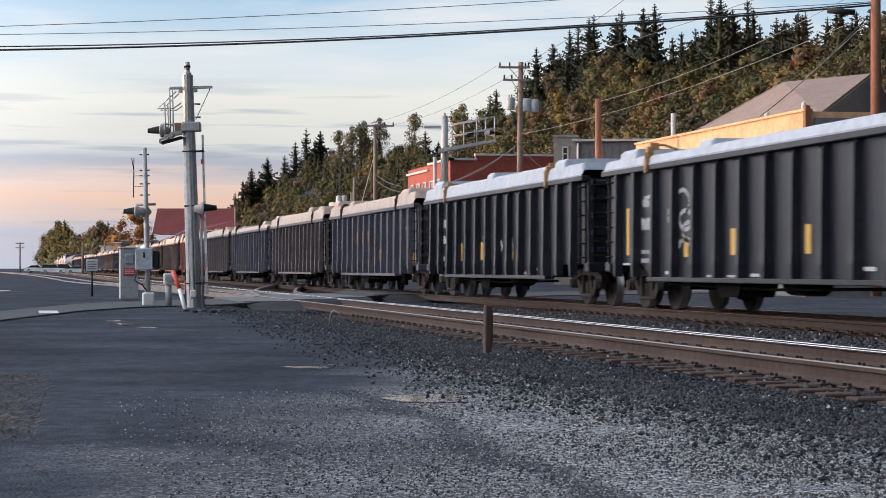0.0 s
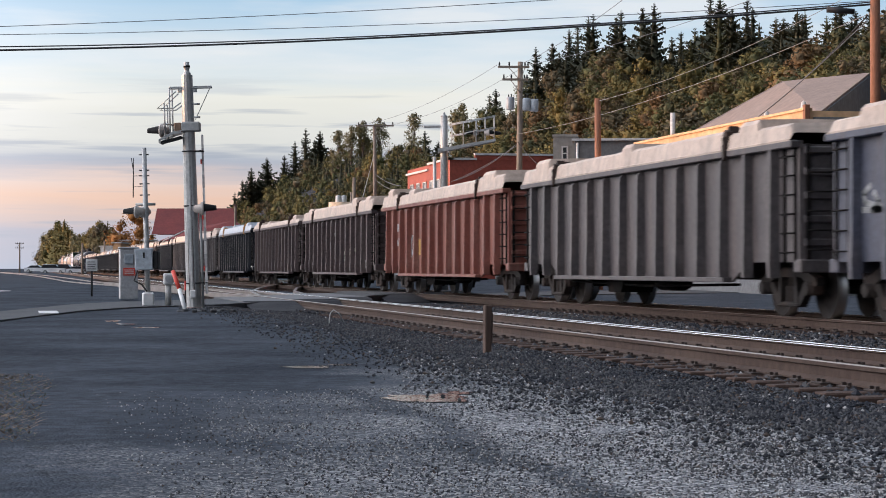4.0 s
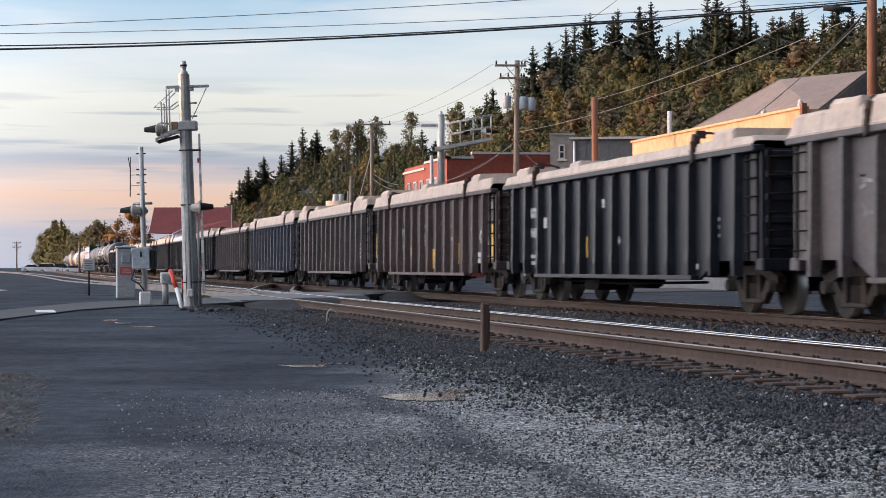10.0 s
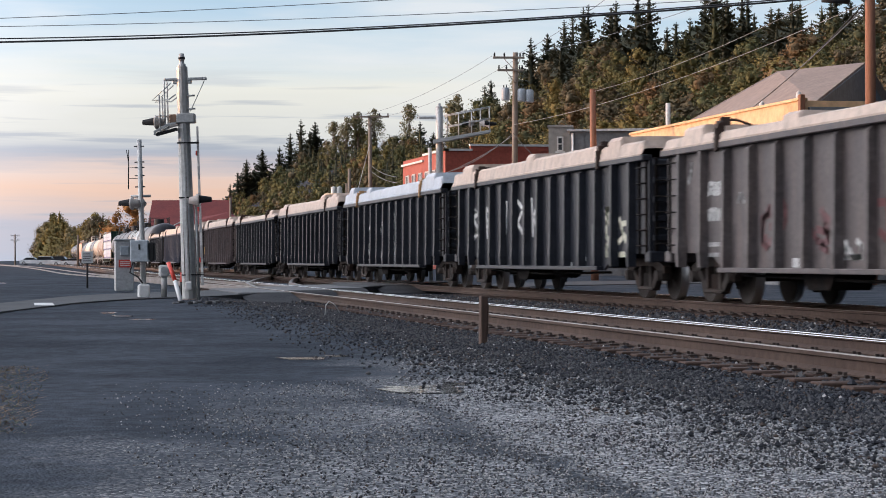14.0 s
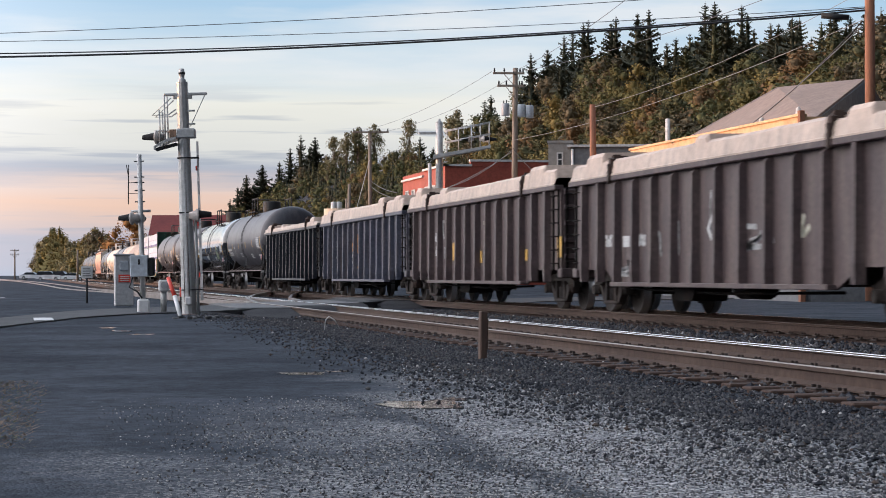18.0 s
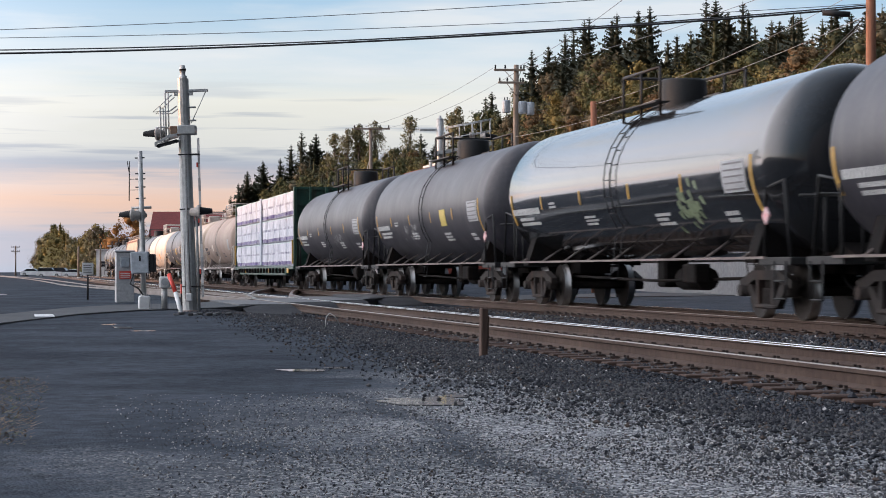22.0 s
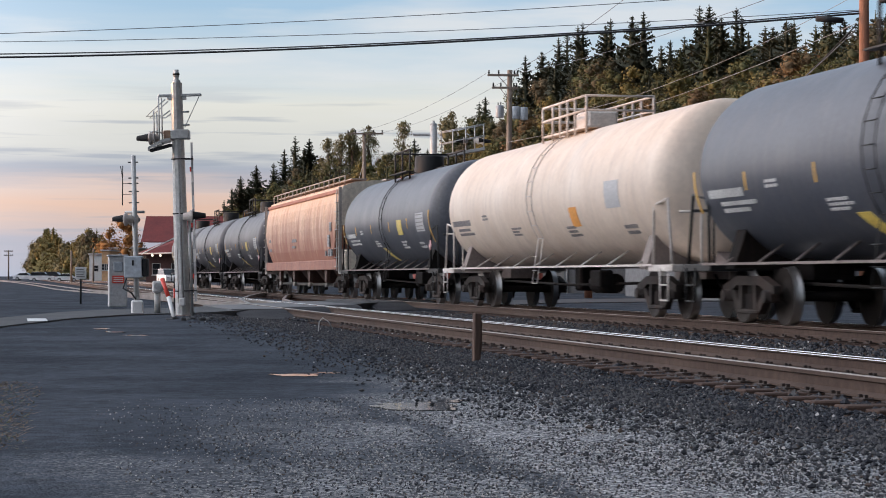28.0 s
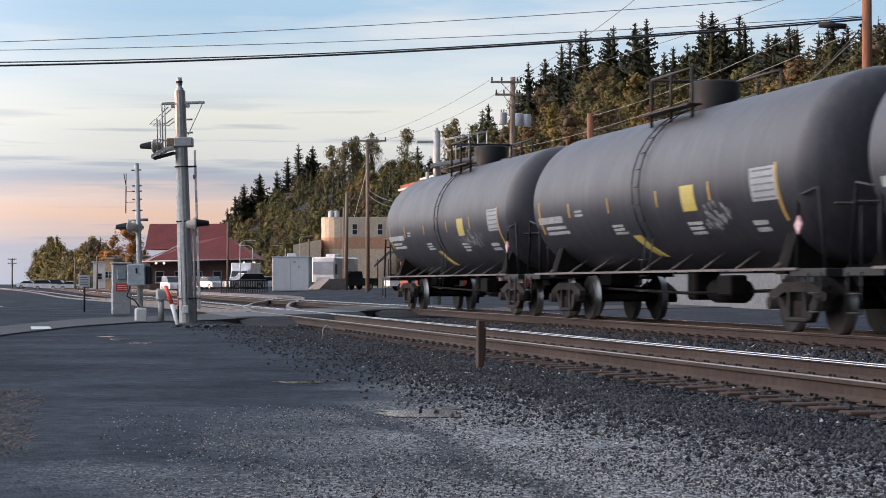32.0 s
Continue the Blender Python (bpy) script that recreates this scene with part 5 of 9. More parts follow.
def top_platform(style, mat):
    """Manway dome, walkway and railing on the crown."""
    s = Shape()
    top = TANK_Z + TANK_R
    if style == "rail":
        hx, hy, hz = 0.75, 1.75, 0.62
        for y in (-hy, -0.9, -0.3, 0.3, 0.9, hy):
            for x in (-hx, hx):
                s.rod((x, y, top - 0.18), (x, y, top + hz), 0.028, 6)
        for z in (hz, hz * 0.5):
            s.pipe([(-hx, -hy, top + z), (hx, -hy, top + z), (hx, hy, top + z), (-hx, hy, top + z), (-hx, -hy, top + z)], 0.028)
        s.box(-0.35, -0.5, top - 0.1, 0.35, 0.5, top + 0.42, 0.06)
        s.box(-hx, -hy, top - 0.06, hx, hy, top - 0.02)
    else:
        s.lathe([(0.0, top + 0.52), (0.42, top + 0.50), (0.46, top + 0.46), (0.46, top - 0.15)], 18)
        s.lathe([(0.0, top + 0.20), (0.28, top + 0.19), (0.30, top - 0.1)], 14, pose(0, 1.0, 0))
        hx, hy, hz = 0.85, 1.15, 0.62
        for y in (-hy, 0.0, hy):
            for x in (-hx, hx):
                s.rod((x, y, top - 0.28), (x, y, top + hz), 0.03, 6)
        for x in (-hx, hx):
            s.pipe([(x, -hy, top + hz), (x, hy, top + hz)], 0.03)
            s.box(x - 0.16, -hy - 0.2, top - 0.06, x + 0.12, hy + 0.2, top - 0.03)
        s.pipe([(-hx, hy, top + hz), (hx, hy, top + hz)], 0.03)
        s.box(-0.12, -2.4, top - 0.03, 0.12, -1.5, top + 0.05, 0.01)
    return s.mesh("platform", mat)


def curved_ladder(mat):
    s = Shape()
    for a in range(-35, 66, 12):
        p, q = on_shell(-0.21, a, 0.06), on_shell(0.21, a, 0.06)
        s.rod(p, q, 0.010, 6)
        b = a + 12
        for y in (-0.21, 0.21):
            s.rod(on_shell(y, a, 0.06), on_shell(y, b, 0.06), 0.012, 6)
    for y in (-0.21, 0.21):
        s.rod(on_shell(y, -35, 0.06), (-1.42, y, 0.62), 0.012, 6)
    for z in (0.62, 0.9, 1.2):
        s.rod((-1.42, -0.21, z), (-1.42, 0.21, z), 0.010, 6)
    return s.mesh("ladder", mat)


def end_rails(half, mat, k):
    """The end platform with its grab rails."""
    s = Shape()
    y1 = half + 0.42
    s.box(-1.45, min(k * (half - 0.9), k * y1), 0.86, 1.45, max(k * (half - 0.9), k * y1), 0.98, 0.01)
    for x in (-1.40, 1.40):
        s.pipe([(x, k * (half - 0.75), 0.95), (x, k * (half - 0.7), 2.05), (x, k * (half + 0.05), 2.15), (x, k * (half + 0.30), 0.95)], 0.026)
    for x in (-0.9, -0.3, 0.3, 0.9):
        s.rod((x, k * y1, 0.95), (x, k * y1, 1.9), 0.022, 6)
    s.pipe([(-1.3, k * y1, 1.9), (1.3, k * y1, 1.9)], 0.024)
    for x in (-1.46,):
        for z in (0.35, 0.62):
            s.rod((x, k * (half - 0.2), z), (x, k * (half + 0.25), z), 0.016, 6)
        for e in (-0.2, 0.25):
            s.rod((x, k * (half + e), 0.35), (x, k * (half + e), 0.92), 0.016, 6)
    return s


def add_sills(car, half, mat):
    """The stub sill and saddles at each end, and the brake gear under the middle."""
    for k in (-1, 1):
        part("stub_sill", Shape().slab([(k * (half - 2.6), 0.72), (k * (half + 0.3), 0.72), (k * (half + 0.3), 1.0), (k * (half - 0.4), 1.25), (k * (half - 2.6), 1.15)], -0.35, 0.35), mat, car)
        for x in (-1, 1):
            part("saddle", Shape().add([(x * 1.35, k * (half - 1.75), 0.9), (x * 1.35, k * (half - 1.35), 0.9), (x * 1.12, k * (half - 1.35), 1.6), (x * 1.12, k * (half - 1.75), 1.6),
                                        (x * 0.3, k * (half - 1.75), 0.9), (x * 0.3, k * (half - 1.35), 0.9), (x * 0.3, k * (half - 1.35), 1.2), (x * 0.3, k * (half - 1.75), 1.2)],
                                       [(0, 1, 2, 3), (4, 7, 6, 5), (0, 4, 5, 1), (1, 5, 6, 2), (2, 6, 7, 3), (3, 7, 4, 0)]), mat, car)
    part("brake_cylinder", Shape().rod((0.0, -1.4, 0.62), (0.0, -0.1, 0.62), 0.22, 12), CAR_DARK, car)
    part("outlet_valve", Shape().box(-0.25, 0.4, 0.45, 0.25, 0.9, 1.05, 0.05), CAR_DARK, car)
    part("brake_valve", Shape().box(-0.9, -3.2, 0.55, -0.6, -2.5, 0.9, 0.03), CAR_DARK, car)
    part("brake_rod", Shape().pipe([(-0.5, -half + 2.6, 0.66), (-0.5, 0, 0.58), (-0.5, half - 2.6, 0.66)], 0.03), CAR_DARK, car)


def run_rails(half, mat):
    s = Shape()
    for x in (-1.46, 1.46):
        s.box(x - 0.025, -half + 0.6, 0.955, x + 0.025, half - 0.6, 0.995)
        for k in range(9):
            y = -half + 1.6 + (2 * half - 3.2) * k / 8
            s.rod((x, y, 0.97), (x * 0.62, y + 0.3, 1.27), 0.022, 6)
    return s.mesh("running_rail", mat)


TANK_MESHES = {}


def tank_car(i, paint, gear, label, style="dome", yellow=(), panel=0, head=None, rails=None, lettering=WHITE_MARK, seed=0):
    """A tank car on the train's place i. yellow: tape marks along the barrel."""
    half = SPEED * (GAPS[i + 1] - GAPS[i]) / 2 - 0.72
    car = on_train(thing("tank_car", pose(TRAIN_X, 0, 0), label, "freight car", "tank cars of the train"), i)
    rnd = random.Random(50 + seed)
    part("tank", barrel_mesh(half, paint), None, car, "long welded barrel with bulged heads")
    key = (style, gear.name)
    if key not in TANK_MESHES:
        TANK_MESHES[key] = (top_platform(style, gear), curved_ladder(gear))
    part("platform", TANK_MESHES[key][0], None, car, "manway dome with a railed walkway")
    part("ladder", TANK_MESHES[key][1], None, car)
    part("ladder", TANK_MESHES[key][1], None, car, at=pose(0, 0, 0, 0, 0, 180))
    for k in (-1, 1):
        part("end_platform", end_rails(half, gear, k), gear, car)
    add_sills(car, half, CAR_DARK if gear != WHITE_GEAR else DUST_SHEEN_GEAR)
    # black cars: the sky's reflection on the running rail is put into a pale colour
    part("running_rail", run_rails(half, rails or (DUST_SHEEN_GEAR if gear == CAR_BLACK else gear)), None, car)
    if yellow:
        for y, a, h in yellow:
            part("reflector", shell_patch([(y, a, 0.075 + 0.02 * (abs(y) > 6), h * 0.8)]), YELLOW_MARK, car, "yellow reflector tape")
    for y, a, w, h, lines in ((half - 2.0, -15, 2.3, 9, 1), (half - 2.2, -24, 1.8, 9, 2), (half * 0.26 - 0.5, -28, 0.9, 9, 3), (-2.7, -32, 0.9, 11, 3), (-half + 2.4, -34, 0.8, 10, 2), (half * 0.5, -12, 0.6, 6, 2)):
        for k in range(lines):
            part("lettering", shell_patch(text_rows(y, a + h / 2 - h * (k + 0.5) / lines, w, h / lines, 1, rnd)), lettering, car)
    if panel:
        part("data_panel", shell_patch([(-half + 1.9, -8, 1.05, 20)]), PANEL_GREY, car)
        for k in range(5):
            part("data_line", shell_patch([(-half + 1.9, -16 + 4 * k, 0.85, 1.1)], 0.013), DIM_DARK, car)
    if panel > 1:
        part("placard", shell_patch([(-2.65, -11, 0.68, 17)]), PLACARD, car, "yellow lined notice plate")
        if i != 27:
            band = Shape()
            for k in range(6):
                p, q, a, b = 1.05 - 0.085 * k, 1.05 - 0.085 * (k + 1), -34 - 3.6 * k, -34 - 3.6 * (k + 1)
                band.add([on_shell(y, g, o) for o in (0.0, 0.009) for y, g in ((p, a), (p - 0.42, a), (q - 0.42, b), (q, b))], [(0, 1, 2, 3), (7, 6, 5, 4), (0, 4, 5, 1), (1, 5, 6, 2), (2, 6, 7, 3), (3, 7, 4, 0)])
            part("swoosh", band, PLACARD, car, "slanted yellow stripe")
    if panel > 0:
        part("hazard_diamond", Shape().slab([(-half + 0.55, 1.48), (-half + 0.41, 1.62), (-half + 0.55, 1.76), (-half + 0.69, 1.62)], -1.47, -1.44), PINK_SIGN, car, "red and white hazard diamond")
    add_couplers(car, half - 0.05)
    add_truck(car, -half + 1.6)
    add_truck(car, half - 1.6)
    return car


tape = lambda half: ((half - 0.6, -13, 34), (half * 0.62, -9, 14), (half * 0.26, -9, 14), (-half * 0.13, -9, 14), (-half * 0.49, -8, 15), (-half + 0.9, -14, 44))
tank_car(25, MATT_BLACK, CAR_BLACK, "matt black tank car with faded white lettering", yellow=tape(8.0), panel=1, seed=1)
tank_car(26, GLOSS_BLACK, CAR_BLACK, "glossy black tank car that mirrors the sky", yellow=tape(8.4), panel=1, seed=2)
tank_car(27, MATT_BLACK, CAR_BLACK, "matt black tank car with yellow notice plate", yellow=tape(7.8), panel=2, seed=3)
tank_car(28, MATT_BLACK, CAR_BLACK, "matt black tank car with chalky graffiti", yellow=tape(7.9), panel=1, seed=4)
tank_car(30, BEIGE_PAINT, WHITE_GEAR, "dirty beige tank car with a tall white railing", "rail", panel=0, seed=5, lettering=BLACK_PAINT)
tank_car(31, TAN_PAINT, WHITE_GEAR, "tan tank car with dark lettering and white rails", "rail", panel=0, seed=6, lettering=BLACK_PAINT)
tank_car(32, SLATE_PAINT, CAR_BLACK, "slate grey tank car with yellow tape and notice plate", yellow=tape(7.6), panel=2, seed=7)
tank_car(33, CREAM_PAINT, WHITE_GEAR, "off-white tank car with an orange notice and white rails", "rail", panel=0, seed=8, lettering=DIM_DARK)
tank_car(34, SLATE_PAINT, CAR_BLACK, "slate grey tank car with a slanted yellow stripe", yellow=tape(7.8), panel=2, seed=9)
tank_car(36, MATT_BLACK, CAR_BLACK, "matt black tank car with yellow notice plate", yellow=tape(7.4), panel=2, seed=10)
tank_car(37, MATT_BLACK, CAR_BLACK, "matt black tank car with yellow notice plate", yellow=tape(7.6), panel=2, seed=11)
tank_car(38, MATT_BLACK, CAR_BLACK, "last black tank car, scrawled with white graffiti", yellow=tape(7.6), panel=2, seed=12)
for i, w, along in ((25, 0.6, 3.9), (27, 0.9, 2.2), (28, 0.8, -2.2), (38, 1.2, -3.5), (37, 0.5, -3.9), (36, 1.0, -3.5)):
    rnd = random.Random(i)
    blot = Shape()
    for k in range(26):
        y, a = 1.2 * rnd.uniform(-1, 1) * w + along, -27 + rnd.uniform(-8, 8)
        blot.add(*[(lambda p: (p, [(0, 1, 2, 3)]))([on_shell(y + d, a + e, 0.006) for d, e in ((0, 0), (0.05, 0.4), (0.15 + 0.08 * rnd.random(), 5), (0.09, 5.5))])][0])
    part("graffiti", blot, DIM_MARK, CARS[i], "chalky white scrawl")
rnd = random.Random(61)
leafy = Shape()
for k in range(40):
    y, a = -4.3 + rnd.gauss(0, 0.42), -28 + rnd.gauss(0, 6)
    leafy.add([on_shell(y + d, a + e, 0.007) for d, e in ((0, 0), (0.12, 2), (0.2, 6), (0.06, 7))], [(0, 1, 2, 3)])
part("graffiti", leafy, GREEN_MARK, CARS[26], "leafy green spray tag")
part("notice", shell_patch([(-3.1, -20, 0.55, 16)]), ORANGE_PLATE, CARS[33], "orange notice plate")
part("notice", shell_patch([(2.6, -14, 0.6, 14)]), PALE_PLATE, CARS[30], "yellowed notice plate")
part("notice", shell_patch([(-5.9, -6, 0.9, 20)]), PANEL_GREY, CARS[33], "grey data panel")
part("notice", shell_patch([(-6.0, -10, 0.8, 22)]), PANEL_GREY, CARS[30], "grey data panel")


# ---- the centre-beam flat car with wrapped lumber ----
def lumber_car(i):
    half = SPEED * (GAPS[i + 1] - GAPS[i]) / 2 - 0.62
    car = on_train(thing("lumber_flat_car", pose(TRAIN_X, 0, 0), "green centre-beam flat car stacked with wrapped lumber", "freight car"), i)
    deck = Shape().box(-1.42, -half, 0.86, 1.42, half, 1.0, 0.02).box(-0.3, -half, 0.55, 0.3, half, 0.9)
    for x in (-1.40, 1.40):
        part("side_sill", Shape().box(x - 0.045, -half + 2.2, 0.62, x + 0.045, half - 2.2, 0.98, 0.01), GREEN_PAINT, car)
    part("deck", deck, GREEN_PAINT, car, "green steel deck with side sills")
    beam = Shape()
    for k in range(-4, 5):
        beam.box(-0.12, k * 2.4 - 0.1, 1.0, 0.12, k * 2.4 + 0.1, 4.22)
    beam.box(-0.35, -half, 4.18, 0.35, half, 4.30, 0.02)
    part("centre_beam", beam, GREEN_PAINT, car)
    for k in (-1, 1):
        b = Shape().box(-1.40, k * half - 0.05, 1.0, 1.40, k * half + 0.05, 4.32)
        for x in (-1.35, -0.7, 0.0, 0.7, 1.35):
            b.box(x - 0.06, min(k * half, k * (half + 0.22)), 1.0, x + 0.06, max(k * half, k * (half + 0.22)), 4.32, 0.01)
        for z in (1.5, 2.2, 2.9, 3.6, 4.25):
            b.box(-1.40, min(k * half, k * (half + 0.14)), z - 0.05, 1.40, max(k * half, k * (half + 0.14)), z + 0.05)
        part("bulkhead", b, GREEN_PAINT, car, "green ribbed end bulkhead")
        part("reflector", Shape().box(-1.47, k * (half - 0.02) - 0.06, 1.1, -1.40, k * (half - 0.02) + 0.06, 2.1), YELLOW_MARK, car)
    for k in range(16):
        y = -half + 2.6 + (2 * half - 5.2) * k / 15
        part("winch", Shape().box(-1.55, y - 0.1, 0.70, -1.42, y + 0.1, 0.92, 0.03), CAR_DARK, car)
    rnd = random.Random(9)
    cuts = [-half + 0.16]
    n = 10
    for k in range(1, n):
        cuts.append(-half + 0.16 + (2 * half - 0.32) * k / n)
    cuts.append(half - 0.16)
    for layer in range(3):
        z0, z1 = 1.02 + layer * 1.055, 1.02 + layer * 1.055 + 1.03
        for a, b in zip(cuts, cuts[1:]):
            for side in (-1, 1):
                part("lumber_pack", bundle(a + 0.045, b - 0.045, z0, z1, rnd, side), (WRAP, PURPLE, WRAP_PRINT, WRAP_EDGE), car)
    part("tie_panel", Shape().box(-1.45, -0.32, 1.05, -1.40, 0.32, 4.2, 0.01), WRAP_STRIP, car, "plain grey strip between the stacks")
    for y in (-9.6, -7.0, -3.2, 6.2):
        part("reflector", Shape().box(-1.452, y - 0.3, 0.72, -1.443, y + 0.3, 0.90), YELLOW_MARK, car)
    add_couplers(car, half)
    add_truck(car, -half + 1.9)
    add_truck(car, half - 1.9)
    return car


def bundle(y0, y1, z0, z1, rnd, side):
    """One wrapped pack of boards: sagging film, a purple hem and a band of faint print."""
    ny, rows = 18, (0.0, 0.05, 0.19, 0.21, 0.50, 0.575, 0.60, 0.95, 0.98, 1.0)
    slots = (0, 1, 0, 0, 2, 0, 0, 3, 0, 0, 0, 0)
    v, f, mi = [], [], []
    n = len(rows) + 2
    for j in range(ny + 1):
        y = y0 + (y1 - y0) * j / ny
        for q in rows:
            e = 0.05 * noise.noise((y * 2.1, q * 4.0, z0 + side)) - 0.06 * abs(noise.noise((y * 3.3 + q * 2.2, q * 1.2, z0))) + 0.022 * noise.noise((y * 9.0, q * 2.0, z0))
            edge = 0.03 if q in (0.0, 1.0) else 0.0
            edge += 0.13 if j in (0, ny) else 0.03 if j in (1, ny - 1) else 0.0
            wave = 0.045 * noise.noise((y * 1.7, z0, 5.0)) + 0.02 * noise.noise((y * 6.0, z0, 5.0)) if 0.0 < q < 0.3 else 0.0
            v.append((side * (1.40 - edge + e), y, z0 + (z1 - z0) * (q + wave)))
        v += [(side * 0.14, y, z1), (side * 0.14, y, z0)]
    s = Shape()
    for j in range(ny):
        for r in range(n):
            f.append((j * n + r, j * n + (r + 1) % n, (j + 1) * n + (r + 1) % n, (j + 1) * n + r))
            mi.append(slots[r])
    f += [tuple(range(n)), tuple(range(ny * n, ny * n + n))]
    s.add(v, f)
    s.mi = mi + [0, 0]
    return s


lumber_car(29)


# ---- the covered hopper ----
def tapered_body(prof, y0, y1, cols=20):
    """A hopper body: the section along Y, with both ends sloping inward below the shoulders."""
    n, v, f = len(prof), [], []
    for j in range(cols + 1):
        for x, z in prof:
            cut = max(0.0, 2.45 - z) * 0.95
            v.append((x, y0 + cut + (y1 - y0 - 2 * cut) * j / cols, z))
    for j in range(cols):
        for k in range(n):
            f.append((j * n + k, j * n + (k + 1) % n, (j + 1) * n + (k + 1) % n, (j + 1) * n + k))
    for k in range(n // 2):
        a, b = k, n - 1 - k
        if b - a > 1:
            f.append((a, a + 1, b - 1, b) if b - a > 2 else (a, a + 1, b))
            e = cols * n
            f.append((e + b, e + b - 1, e + a + 1, e + a) if b - a > 2 else (e + b, e + a + 1, e + a))
    return Shape().add(v, f)


def hopper_car(i):
    half = SPEED * (GAPS[i + 1] - GAPS[i]) / 2 - 0.55
    car = on_train(thing("covered_hopper_car", pose(TRAIN_X, 0, 0), "sun-bleached orange covered hopper car, rusty along its foot", "freight car"), i)
    body = []
    for q in range(7):
        a = q / 6
        body.append((-1.30 - 0.18 * math.sin(math.pi * a) ** 0.7, 1.35 + 2.45 * a))
    roof = [(-1.22, 3.96), (-0.8, 4.12), (0, 4.18), (0.8, 4.12), (1.22, 3.96)]
    prof = body + roof + [(-x, z) for x, z in reversed(body)]
    part("body", tapered_body(prof, -half + 0.25, half - 1.0), BLEACHED, car, "bulging bleached orange side walls, rusty at the foot")
    for x in (-1, 1):
        part("roof_lip", Shape().box(x * 1.32 - 0.06, -half + 0.2, 3.72, x * 1.32 + 0.06, half - 0.95, 3.86, 0.02), PINKISH, car, "rusty lip under the roof edge")
    part("side_sill", Shape().box(-1.46, -half + 0.2, 1.0, -1.36, half - 0.95, 1.36, 0.02).box(1.36, -half + 0.2, 1.0, 1.46, half - 0.95, 1.36, 0.02), PINKISH, car, "faded pink side sill")
    high = [(x, z) for x, z in prof if z > 2.3]
    part("end_wall", Shape().prism([(x * 0.99, z) for x, z in high], -half + 0.16, -half + 0.245), PALE_PLATE, car, "pale primer-grey end sheet")
    part("end_locker", Shape().box(-1.15, -half + 0.1, 0.98, -0.35, -half + 0.5, 1.7, 0.03), PALE_PLATE, car)
    for x in (-0.7, 0.7):
        part("end_post", Shape().box(x - 0.07, -half + 0.12, 0.98, x + 0.07, -half + 0.24, 2.5), GALV_WARM, car)
    for k in (-1, 1):
        cab = Shape()
        y = k * half - (0.75 if k > 0 else 0)
        cab.box(-1.42, min(y, y + k * 0.5), 0.85, 1.42, max(y, y + k * 0.5), 0.98)
        for x in (-1.40, 1.40):
            cab.box(x - 0.05, y + k * 0.30 - 0.05, 0.9, x + 0.05, y + k * 0.30 + 0.05, 3.9)
        cab.slab([(y - k * 0.1, 1.0), (y - k * 1.2, 2.0), (y - k * 1.25, 1.9), (y - k * 0.2, 0.98)], -1.2, 1.2)
        part("end_frame", cab, GALV_WARM, car)
    for k in (-1, 1):
        y = k * half - (0.75 if k > 0 else 0) + k * 0.05
        part("ladder", ladder_mesh(2.9, 0.45, 9, 0.018).mesh("ladder", GALV_WARM), None, car, at=pose(-1.44, y, 0.95))
    walk_shape = Shape()
    for x in (-0.62, 0.62):
        walk_shape.box(x - 0.28, -half + 0.3, 4.20, x + 0.28, half - 1.0, 4.24)
    part("roof_walk", walk_shape, GALV_WARM, car)
    rail = Shape()
    n = 16
    for k in range(n + 1):
        y = -half + 0.35 + (2 * half - 1.4) * k / n
        rail.rod((-1.12, y, 3.98), (-1.12, y, 4.34), 0.02, 6)
    rail.pipe([(-1.12, -half + 0.35, 4.34), (-1.12, half - 1.05, 4.34)], 0.022)
    part("roof_rail", rail, GALV_WARM, car)
    for k in range(4):
        y = -half + 3.6 + (2 * half - 8.0) * k / 3
        chute = part("chute", Shape().add([(-1.05, y - 0.9, 1.2), (1.05, y - 0.9, 1.2), (1.05, y + 0.9, 1.2), (-1.05, y + 0.9, 1.2), (-0.5, y - 0.25, 0.42), (0.5, y - 0.25, 0.42), (0.5, y + 0.25, 0.42), (-0.5, y + 0.25, 0.42)],
                                          [(0, 3, 2, 1), (4, 5, 6, 7), (0, 1, 5, 4), (1, 2, 6, 5), (2, 3, 7, 6), (3, 0, 4, 7)]), CHUTE_PAINT, car, "dark rusty discharge chute")
        part("gate_bracket", Shape().slab([(y - 0.5, 1.05), (y + 0.25, 1.05), (y - 0.05, 0.55), (y - 0.3, 0.55)], -1.32, -1.2), CHUTE_PAINT, chute)
        part("gate_shaft", Shape().rod((-1.25, y - 0.15, 0.45), (1.25, y - 0.15, 0.45), 0.06, 8).rod((-1.33, y - 0.15, 0.45), (-1.22, y - 0.15, 0.45), 0.085, 12), GALV_WARM, chute, "worn capstan of the gate")
    rnd = random.Random(3)
    for y, z, w, h, mat in ((1.35, 2.55, 0.45, 0.32, DIM_MARK), (1.75, 2.05, 0.36, 0.42, DIM_MARK), (1.65, 1.62, 0.36, 0.26, DIM_MARK), (1.15, 1.62, 0.34, 0.24, DIM_MARK), (2.35, 1.6, 0.3, 0.2, DIM_MARK)):
        sheet = part("data_panel", Shape().box(-1.505, -half + y - w / 2, z - h / 2, -1.46, -half + y + w / 2, z + h / 2), mat, car, "faded stencilled panel")
        for k in range(3):
            part("data_line", Shape().box(-1.508, -half + y - w * 0.38, z - h * 0.3 + h * 0.26 * k, -1.5, -half + y + w * 0.38, z - h * 0.3 + h * 0.26 * k + 0.045), DIM_DARK, sheet)
